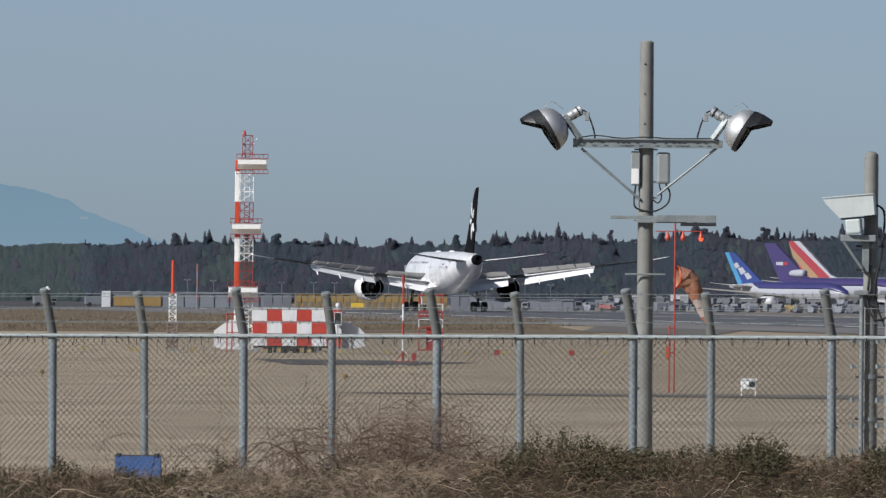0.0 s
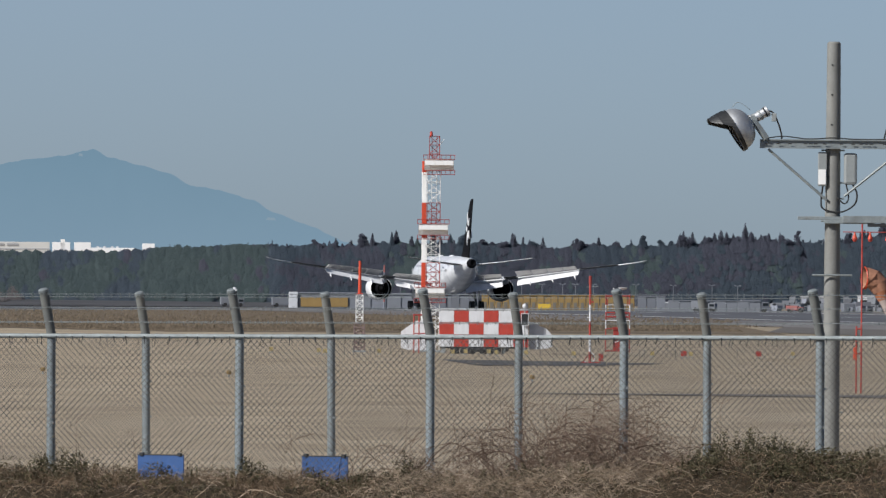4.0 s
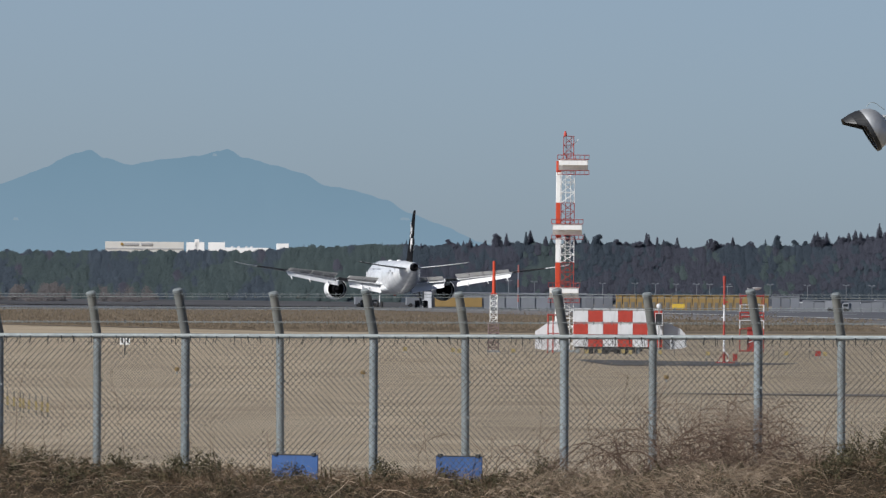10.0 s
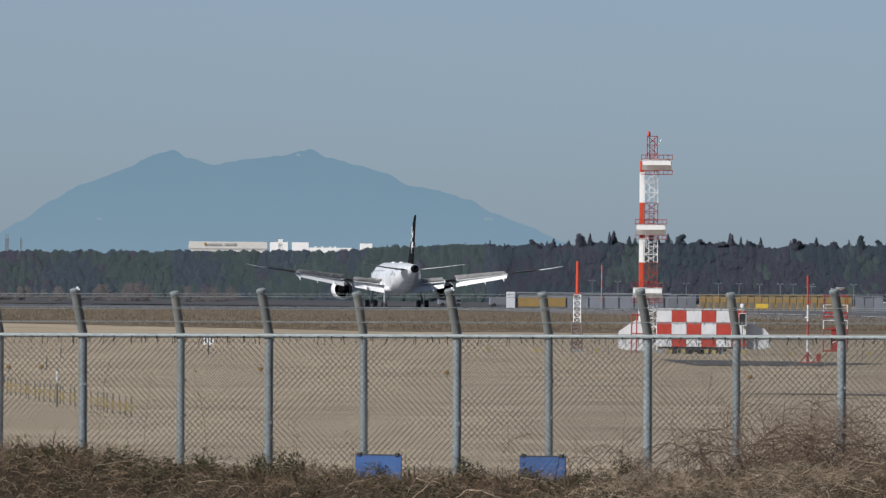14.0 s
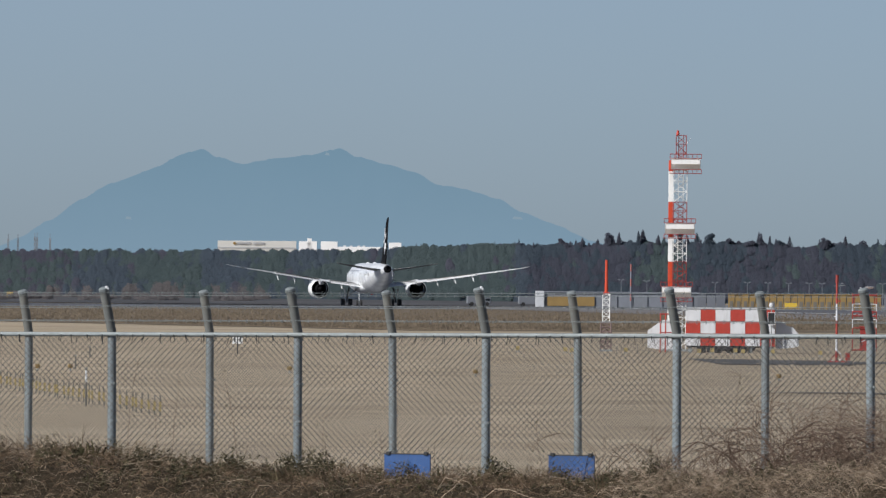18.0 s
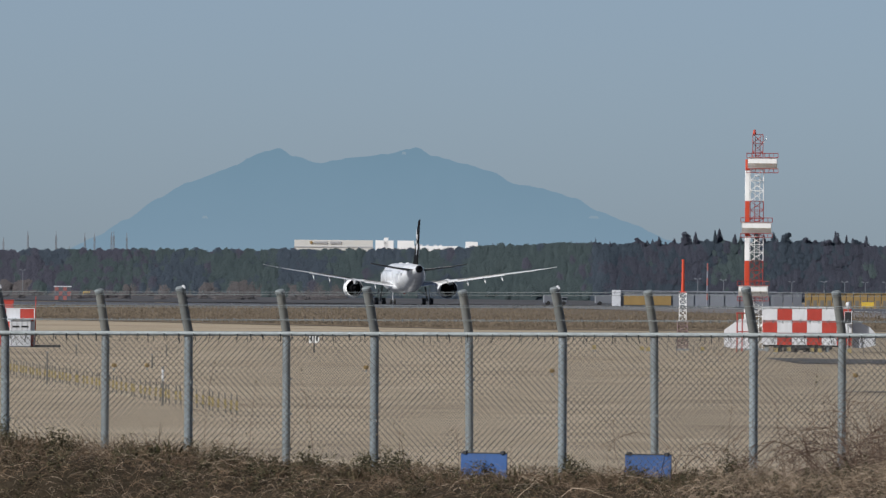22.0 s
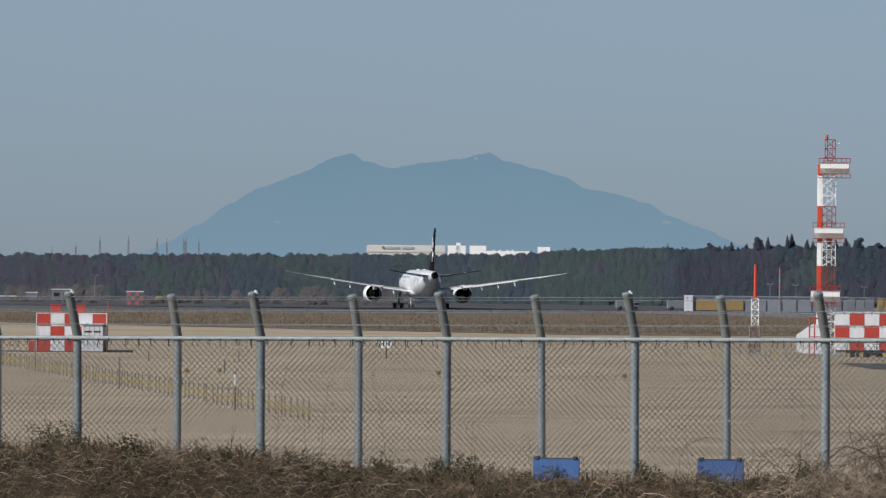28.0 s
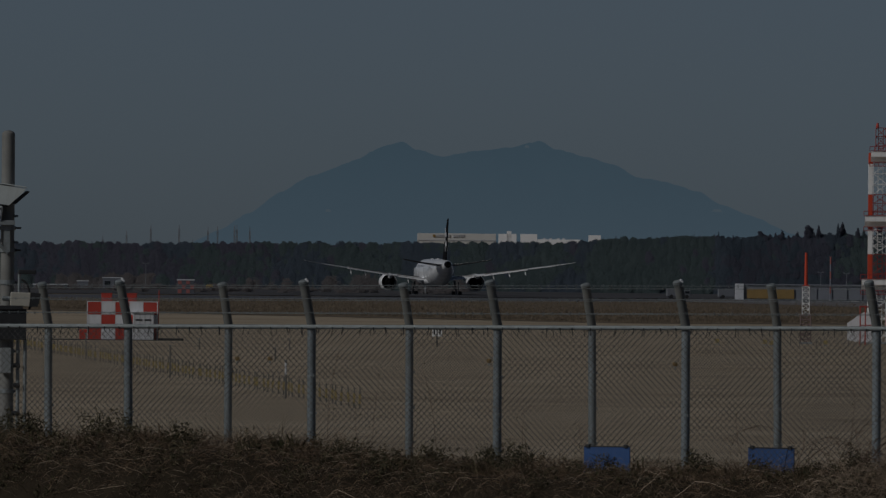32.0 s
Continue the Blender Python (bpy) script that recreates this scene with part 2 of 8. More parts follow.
def add_rod(bm, a, b, r, r2=None, sides=10, cap=True):
    a, b = Vector(a), Vector(b)
    way = b - a
    m = Matrix.Translation((a + b) / 2) @ way.to_track_quat("Z", "Y").to_matrix().to_4x4()
    bmesh.ops.create_cone(bm, cap_ends=cap, segments=sides, radius1=r, radius2=r if r2 is None else r2, depth=way.length, matrix=m)


def rod(a, b, r, r2=None, sides=10):
    bm = bmesh.new()
    add_rod(bm, a, b, r, r2, sides)
    return bm


def add_path(bm, points, r, sides=6, taper=1.0):
    """A bent tube along points."""
    rings = []
    pts = [Vector(p) for p in points]
    for i, p in enumerate(pts):
        way = (pts[min(i + 1, len(pts) - 1)] - pts[max(i - 1, 0)]).normalized()
        q = way.to_track_quat("Z", "Y")
        rr = r * (1 + (taper - 1) * i / (len(pts) - 1))
        rings.append([bm.verts.new(p + q @ Vector((rr * math.cos(k * math.tau / sides), rr * math.sin(k * math.tau / sides), 0))) for k in range(sides)])
    for u, v in zip(rings, rings[1:]):
        for k in range(sides):
            bm.faces.new((u[k], u[(k + 1) % sides], v[(k + 1) % sides], v[k]))
    bm.faces.new(rings[0][::-1])
    bm.faces.new(rings[-1])


def loft(rings, close=True):
    """A closed skin over rings of equally many points."""
    bm = bmesh.new()
    made = [[bm.verts.new(p) for p in ring] for ring in rings]
    n = len(made[0])
    for u, v in zip(made, made[1:]):
        for k in range(n):
            bm.faces.new((u[k], u[(k + 1) % n], v[(k + 1) % n], v[k]))
    if close:
        bm.faces.new(made[0][::-1])
        bm.faces.new(made[-1])
    return bm


def prism(outline, depth, m=Matrix()):
    """A flat outline (x, z) pulled out by depth along y."""
    bm = bmesh.new()
    front = [bm.verts.new(m @ Vector((x, 0, z))) for x, z in outline]
    back = [bm.verts.new(m @ Vector((x, depth, z))) for x, z in outline]
    n = len(outline)
    bm.faces.new(front)
    bm.faces.new(back[::-1])
    for k in range(n):
        bm.faces.new((front[k], back[k], back[(k + 1) % n], front[(k + 1) % n]))
    return bm


def drop(r):
    """The earth's curve, with the bend of the light, and the gentle fall of the far half of the airfield."""
    return r * r / 1.486e7 + 0.0021 * min(1200, max(0, r - 1880))


def dip(bearing, r):
    """The apron far to the north lies a little lower, the ground before the western woods a little higher."""
    k = min(1, max(0, (r - 3000) / 500)) * min(1, max(0, (bearing - 45) / 9))
    rise = min(1, max(0, (r - 2750) / 300)) * min(1, max(0, (26 - bearing) / 10))
    return 0.25 * k - 1.3 * rise


def spot(bearing, distance, up=0.0):
    """A place by its bearing in thousandths of a radian, its distance and its height over the ground there."""
    a = bearing / 1000
    return Vector((distance * math.sin(a), distance * math.cos(a), up - drop(distance) - dip(bearing, distance)))


def facing(bearing, distance, up=0.0, turn=0.0):
    """The pose of a thing there that turns its front (-y) to the eye."""
    return Matrix.Translation(spot(bearing, distance, up)) @ Matrix.Rotation(-bearing / 1000 + radians(turn), 4, "Z")


def sheet(name, data_points, faces, mat, kind="structure", label="", category=""):
    data = bpy.data.meshes.new(name)
    data.from_pydata(data_points, [], faces)
    data.update()
    return tagged(hang(name, data, mat), label, category, kind=kind)

# ---- the large structure ----
FENCE_AT = Vector((153.5 * math.sin(0.011408), 153.5 * math.cos(0.011408), 0))  # a post of the outer fence
FENCE_WAY = Vector((math.cos(radians(26)), -math.sin(radians(26)), 0))
FENCE_OUT = Vector((math.sin(radians(26)), math.cos(radians(26)), 0))  # away from the eye


def ease(a, b, k):
    k = min(1, max(0, k))
    return a + (b - a) * k * k * (3 - 2 * k)


def ground_height(p):
    """The hill under the eye, the road's hollow, the bank with the fences, then the airfield."""
    d = (Vector((p[0], p[1], 0)) - FENCE_AT).dot(FENCE_OUT)
    if d < -50:
        z = ease(-0.25, 2.9, (-50 - d) / 80)
    elif d < -7.5:
        z = -0.25
    elif d < -1.5:
        z = ease(-0.25, 1.98, (d + 7.5) / 6.0)
    elif d < 16:
        z = 1.98 - 0.002 * max(0, d)
    else:
        z = ease(1.95, 0.0, (d - 16) / 60)
    return z - drop(math.hypot(p[0], p[1])) - (dip(1000 * math.atan2(p[0], p[1]), p[1]) if p[1] > 1000 else 0)


def build_ground():
    along = [-6000, -4000, -2600, -1700, -1100, -700, -450, -300, -200, -130, -80, -50, -30, -20, -12, -6, 0, 6, 12, 20, 30, 50, 80, 130, 200, 300,
             450, 700, 1100, 1700, 2600, 4000, 6000]
    out = [-900, -500, -300, -200, -165, -145, -130, -115, -100, -85, -70, -60, -50, -20, -7.6, -7, -6, -5, -4, -3, -2, -1, 0, 8, 16, 22, 30, 40, 52, 66, 78,
           110, 160, 220, 300] + list(range(400, 6500, 100))
    pts, faces = [], []
    for d in out:
        for s in along:
            p = FENCE_AT + FENCE_OUT * d + FENCE_WAY * s
            pts.append((p.x, p.y, ground_height(p)))
    n = len(along)
    for i in range(len(out) - 1):
        for j in range(n - 1):
            faces.append((i * n + j, i * n + j + 1, (i + 1) * n + j + 1, (i + 1) * n + j))
    ob = sheet("ground", pts, faces, FIELD, label="flat airfield of mown dormant straw-coloured grass", category="ground")
    return smooth(ob)


build_ground()


def patch(name, corners, mat, lift, steps=24, label="", category="ground"):
    """A four-cornered sheet that follows the curve of the ground; corners as x, y."""
    a, b, c, d = [Vector((*p, 0)) for p in corners]
    pts, faces = [], []
    for i in range(steps + 1):
        u = i / steps
        for j in range(5):
            v = j / 4
            p = a.lerp(d, u).lerp(b.lerp(c, u), v)
            pts.append((p.x, p.y, ground_height(p) + lift))
    for i in range(steps):
        for j in range(4):
            k = i * 5 + j
            faces.append((k, k + 1, k + 6, k + 5))
    return sheet(name, pts, faces, mat, label=label, category=category)


APRON_MAT = material("apron_concrete", (0.15, 0.155, 0.165), 0.85, 0.0, 0.35, 0.02, stretch=(1, 0.3, 1), fine=0.5)
SHOULDER = material("pale_worn_shoulder", (0.165, 0.158, 0.158), 0.9, 0.0, 0.35, 0.05, stretch=(1, 0.2, 1), fine=0.6)
PATH_MAT = material("worn_path_asphalt", (0.12, 0.11, 0.10), 0.9, 0.0, 0.35, 0.3)
# the runway: its centre line passes under the airliner
RUN_HEADING = radians(-5.5)
RUN_WAY = Vector((math.sin(RUN_HEADING), math.cos(RUN_HEADING), 0))
RUN_SIDE = Vector((math.cos(RUN_HEADING), -math.sin(RUN_HEADING), 0))
RUN_AT = Vector((1795 * math.sin(0.0445), 1795 * math.cos(0.0445), 0))


def run(along, aside):
    p = RUN_AT + RUN_WAY * along + RUN_SIDE * aside
    return (p.x, p.y)


patch("runway", [run(-900, -37), run(-900, 37), run(2300, 37), run(2300, -37)], RUNWAY_MAT, 0.05, 60, "long grey asphalt runway with white edge lines", "runway")
for aside in (-29.5, 29.5):
    patch("runway_edge_line", [run(-900, aside - 0.9), run(-900, aside + 0.9), run(2300, aside + 0.9), run(2300, aside - 0.9)], LINE_WHITE, 0.09, 60,
          "white painted runway edge line", "marking")
for k in range(-14, 30):
    patch("runway_centre_line", [run(60 * k, -0.45), run(60 * k, 0.45), run(60 * k + 30, 0.45), run(60 * k + 30, -0.45)], LINE_WHITE, 0.09, 2,
          "white painted runway centre line dash", "marking")
patch("runway_shoulder", [run(-900, -62), run(-900, -37.2), run(700, -37.2), run(700, -62)], SHOULDER, 0.06, 60, "pale worn shoulder along the runway", "runway")
patch("apron", [run(-900, 48), run(-900, 900), run(2000, 900), run(1500, 48)], APRON_MAT, 0.04, 60, "broad grey concrete apron beyond the runway", "apron")


def polar(bearing, distance):
    p = spot(bearing, distance)
    return (p.x, p.y)


for corners in ([(-75, 1430), (6, 1045), (6, 1790), (-75, 1640)], [(6, 1045), (54, 1090), (44, 1800), (6, 1790)]):
    patch("tall_grass_strip", [polar(*c) for c in corners], REED, 0.03, 30, "strip of unmown brown dry grass beside the runway", "grass")
patch("taxiway", [polar(-75, 1642), polar(36, 1803), polar(20, 2720), polar(-75, 2720)], RUNWAY_MAT, 0.035, 30, "grey asphalt taxiway between the grass and the runway", "taxiway")
VERGE = material("dark_grey_verge", (0.105, 0.105, 0.110), 0.95, 0.0, 0.3, 0.03, stretch=(1, 0.4, 1), fine=0.3, second=(0.058, 0.060, 0.066), specular=0.1)
patch("dark_verge", [polar(-75, 2725), polar(20, 2725), polar(18, 3140), polar(-75, 3140)], VERGE, 0.2, 30, "dark grey verge before the woods", "ground")
patch("taxiway", [polar(43, 1560), polar(53, 1480), polar(57, 1790), polar(38, 1800)], PATH_MAT, 0.045, 12, "worn grey asphalt taxiway shoulder", "taxiway")
patch("taxiway", [polar(52.5, 1130), polar(62.5, 1060), polar(72, 1720), polar(57, 1790)], PATH_MAT, 0.047, 12, "worn grey asphalt taxiway shoulder", "taxiway")
patch("service_path", [polar(33, 503.4), polar(120, 486), polar(120, 518), polar(33, 505.6)], PATH_MAT, 0.03, 8, "narrow dark asphalt service path in the grass", "path")
# dark sheets laid on the grass as the shadow band near the hut
patch("service_yard", [polar(30, 664), polar(40, 668), polar(40, 700), polar(27, 711)], ROAD, 0.03, 6, "dark sheet on the grass for the shadow band beside the antenna hut", "path")
patch("service_track", [polar(40.1, 674), polar(44.5, 688), polar(44.5, 692), polar(40.1, 696)], ROAD, 0.03, 6, "tapered dark end of the painted shadow band beside the antenna hut", "path")


# ---- mountain ----
def build_mountain():
    """A far twin-peaked mountain behind everything, its distance haze painted in as blue glow."""
    far = 4900
    # bearing of the ridge's turning points and their height over the eye, in thousandths of a radian
    ridge = [(-31, 0.3), (-27, 1.6), (-25, 2.5), (-22.5, 3.9), (-20, 5.6), (-17.6, 6.9), (-14.2, 8.1), (-12.4, 9.1), (-10.6, 9.6), (-9.5, 9.0), (-7.5, 8.45), (-5, 8.9), (-2.2, 9.2), (0, 9.75), (1.4, 9.1),
             (3.4, 8.6), (6, 7.9), (7.6, 7.0), (9.6, 6.7), (12.5, 5.9), (14, 5.0), (17, 3.9), (19.6, 2.75), (21.5, 2.2), (25, 1.3), (31, 0.2)]
    # distance haze is put into the emission; the surface takes no light
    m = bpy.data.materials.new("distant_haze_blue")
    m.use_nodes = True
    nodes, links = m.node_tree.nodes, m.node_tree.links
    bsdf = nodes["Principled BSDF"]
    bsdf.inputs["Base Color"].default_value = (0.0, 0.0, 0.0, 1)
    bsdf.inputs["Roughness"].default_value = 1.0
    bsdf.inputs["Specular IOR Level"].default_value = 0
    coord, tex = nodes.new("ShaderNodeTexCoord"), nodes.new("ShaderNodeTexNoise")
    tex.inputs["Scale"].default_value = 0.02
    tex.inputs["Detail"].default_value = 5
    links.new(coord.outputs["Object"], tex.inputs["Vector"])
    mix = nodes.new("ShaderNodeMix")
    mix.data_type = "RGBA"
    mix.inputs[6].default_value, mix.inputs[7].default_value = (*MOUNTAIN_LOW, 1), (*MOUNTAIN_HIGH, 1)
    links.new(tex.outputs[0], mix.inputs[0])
    # the foot is tinted paler, as haze that thickens low down
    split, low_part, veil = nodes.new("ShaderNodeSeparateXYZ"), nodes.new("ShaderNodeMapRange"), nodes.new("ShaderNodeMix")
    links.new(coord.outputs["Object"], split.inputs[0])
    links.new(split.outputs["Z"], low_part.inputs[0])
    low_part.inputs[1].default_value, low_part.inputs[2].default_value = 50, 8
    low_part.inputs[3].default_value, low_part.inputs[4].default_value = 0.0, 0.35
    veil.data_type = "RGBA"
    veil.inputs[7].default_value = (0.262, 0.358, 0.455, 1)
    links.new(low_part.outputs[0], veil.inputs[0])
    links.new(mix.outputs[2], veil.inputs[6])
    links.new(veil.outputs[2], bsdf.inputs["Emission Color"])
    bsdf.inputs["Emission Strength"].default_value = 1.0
    pts, faces = [], []
    n = 260
    for i in range(n + 1):
        b = -31 + 62 * i / n
        k = max(j for j in range(len(ridge) - 1) if ridge[j][0] <= b)
        (b0, h0), (b1, h1) = ridge[k], ridge[k + 1]
        u = (b - b0) / (b1 - b0)
        u = 0.5 * u + 0.5 * u * u * (3 - 2 * u)
        h = h0 + (h1 - h0) * u + 0.10 * noise.noise((b * 1.3, 0, 0)) + 0.05 * noise.noise((b * 5, 3, 0))
        for q in range(9):
            v = q / 8
            p = spot(b, far - 90 * (1 - v) + 14 * noise.noise((b * 0.7, v * 3, 5)))
            pts.append((p.x, p.y, EYE + (-2.5 + (h + 2.5) * v) * far / 1000))
    for i in range(n):
        for q in range(8):
            k = i * 9 + q
            faces.append((k, k + 9, k + 10, k + 1))
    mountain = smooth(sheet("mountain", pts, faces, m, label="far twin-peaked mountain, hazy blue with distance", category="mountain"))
    # the clearings glow too, in a haze-paled blue
    pale = material("hazed_rock_scar", (0.0, 0.0, 0.0), 1.0, glow=(0.22, 0.31, 0.385, 1.0))
    for b, h, w in ((-16.3, 4.1, 0.45), (-0.9, 9.1, 0.35), (13.9, 4.35, 0.8)):
        p = spot(b, far - 95)
        k = far / 1000
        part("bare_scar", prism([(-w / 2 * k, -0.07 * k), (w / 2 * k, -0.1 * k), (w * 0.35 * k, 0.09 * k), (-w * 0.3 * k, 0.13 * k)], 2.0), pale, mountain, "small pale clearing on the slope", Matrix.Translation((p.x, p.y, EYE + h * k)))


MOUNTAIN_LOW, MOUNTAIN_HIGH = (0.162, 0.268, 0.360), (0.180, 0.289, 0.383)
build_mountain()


# ---- woods ----
UPHILL = Vector((0, 0.83, 0.56))  # how the canopy climbs from row to row
CANOPY_OUT = Vector((0, -0.56, 0.83))


def woods(name, mat, trees, label, leaf=0.10, seed=1):
    """Crowns of many small leaf sprays on tapered stems. trees: x, y, base height, height, radius, shape
    ("canopy": a flat dome among others, "cone" or "round": a crown that stands free), depth of the crown, share of leaves."""
    rng = np.random.default_rng(seed)
    verts, faces = [], []
    count = 0
    lit = np.array(CANOPY_OUT)
    sprays = np.array((-0.12, -0.75, 0.62))
    climb = np.array(UPHILL)
    for x, y, z, h, r, kind, head, full in trees:
        top = np.array([x, y, z + h])
        if kind == "canopy":
            # a closed cap under the sprays
            rim = 10
            ring = [(0.0, 0)] + [(0.5, k) for k in range(rim)] + [(1.0, k) for k in range(rim)]
            cap = [top + (q * r * math.cos(k * math.tau / rim)) * np.array((1, 0, 0)) + (q * r * 2.7 * math.sin(k * math.tau / rim)) * climb + (0.17 * r * (1 - q ** 2.5) - 0.17 * r - 0.05) * lit for q, k in ring]
            verts.append(np.array(cap))
            fan = [(0, 1 + k, 1 + (k + 1) % rim) for k in range(rim)]
            for k in range(rim):
                k2 = (k + 1) % rim
                fan += [(1 + k, 1 + rim + k, 1 + rim + k2), (1 + k, 1 + rim + k2, 1 + k2)]
            faces.append(np.array(fan) + count)
            count += len(cap)
            n = int(full * 210 * r * r)
            k, ang = np.sqrt(rng.random(n)) * 1.04, rng.random(n) * math.tau
            lumps = 1 + 0.18 * np.sin(3 * ang + x) + 0.12 * np.sin(5 * ang + y)
            dome = 0.17 * r * (1 - k ** 2.5) * lumps + 0.05 * rng.normal(size=n)
            c = top + np.outer(k * r * lumps * np.cos(ang), (1, 0, 0)) + np.outer(k * r * 2.7 * np.sin(ang), climb) + np.outer(dome - 0.17 * r, lit)
            out = sprays + np.stack([0.14 * k * np.cos(ang), np.zeros(n), 0.14 * k * np.sin(ang)], 1) + 0.10 * rng.normal(size=(n, 3))
        else:
            n = int(full * 260 * r * head * (0.8 if kind == "cone" else 1.0))
            u, ang, depth = rng.random(n), rng.random(n) * math.tau, np.sqrt(rng.random(n))
            if kind == "cone":
                u = 1 - np.sqrt(u)
                k = (1.03 - u) ** 0.8 * (0.72 + 0.28 * np.abs(np.sin(u * 8 + x)))
            else:
                k = np.sqrt(np.clip(1 - np.abs(u * 1.6 - 0.6) ** 2.3, 0.02, 1))
            k = r * k * depth * (1 + 0.2 * np.sin(2 * ang + x + 4 * u) + 0.16 * np.sin(5 * ang + 8 * u + y))
            c = np.stack([x + k * np.cos(ang), y + k * np.sin(ang), z + h - head + head * u + 0.1 * rng.normal(size=n)], 1)
            if kind == "round":  # several boughs of their own in each crown
                boughs = 6
                mid = np.stack([rng.uniform(-0.48, 0.48, boughs) * r, rng.uniform(-0.4, 0.4, boughs) * r, head * np.array([0.22, 0.4, 0.5, 0.62, 0.75, 0.86])], 1)
                wide = r * rng.uniform(0.42, 0.66, boughs)
                pick = rng.integers(0, boughs, n)
                ball = rng.normal(size=(n, 3))
                ball *= (rng.random(n) ** 0.4 / np.linalg.norm(ball, axis=1))[:, None]
                own = np.array([x, y, z + h - head]) + mid[pick] + ball * wide[pick][:, None] * np.array([1.0, 1.0, 0.8])
                c = np.where((rng.random(n) < 0.75)[:, None], own, c * np.array([1, 1, 0]) + np.array([0, 0, 1]) * (z + h - head + head * 0.75 * u)[:, None])
            out = sprays + np.stack([0.3 * np.cos(ang), np.zeros(n), 0.2 * u], 1) + 0.14 * rng.normal(size=(n, 3))
        size = (leaf * (0.6 + 0.9 * rng.random(n)))[:, None]
        out /= np.linalg.norm(out, axis=1)[:, None]
        a = np.cross(out, rng.normal(size=(n, 3)))
        a /= np.linalg.norm(a, axis=1)[:, None]
        b = np.cross(out, a)
        verts.append(np.stack([c + a * size * 1.5, c - a * size * 0.75 + b * size * 1.2, c - a * size * 0.75 - b * size * 1.2], 1).reshape(-1, 3))
        faces.append(np.arange(count, count + 3 * n).reshape(-1, 3))
        count += 3 * n
        t = r * 0.05 + 0.08
        verts.append(np.array([[x - t, y, z], [x + t * 0.5, y - t, z], [x + t * 0.5, y + t, z], [x, y, z + h - min(0.8, 0.4 * h)]]))
        faces.append(np.array([[count, count + 1, count + 3], [count + 1, count + 2, count + 3], [count + 2, count, count + 3]]))
        count += 4
    data = bpy.data.meshes.new(name)
    data.from_pydata(np.concatenate(verts).tolist(), [], np.concatenate(faces).tolist())
    return tagged(hang(name, data, mat), label, "woods", kind="stuff")


def tree_tops(b):
    """How high the tree line stands over the eye, in thousandths of a radian, by bearing."""
    line = [(-60, 1.57), (-25, 1.52), (-8, 1.64), (0, 1.77), (3.6, 1.86), (5.2, 2.18), (8, 2.3), (18, 2.45), (23, 2.75), (30, 2.75), (36, 2.5), (44, 2.7), (50, 3.2), (58, 3.1), (62, 3.9), (66, 3.4), (90, 3.5)]
    k = max(j for j in range(len(line) - 1) if line[j][0] <= b)
    (b0, h0), (b1, h1) = line[k], line[k + 1]
    return h0 + (h1 - h0) * (b - b0) / (b1 - b0)


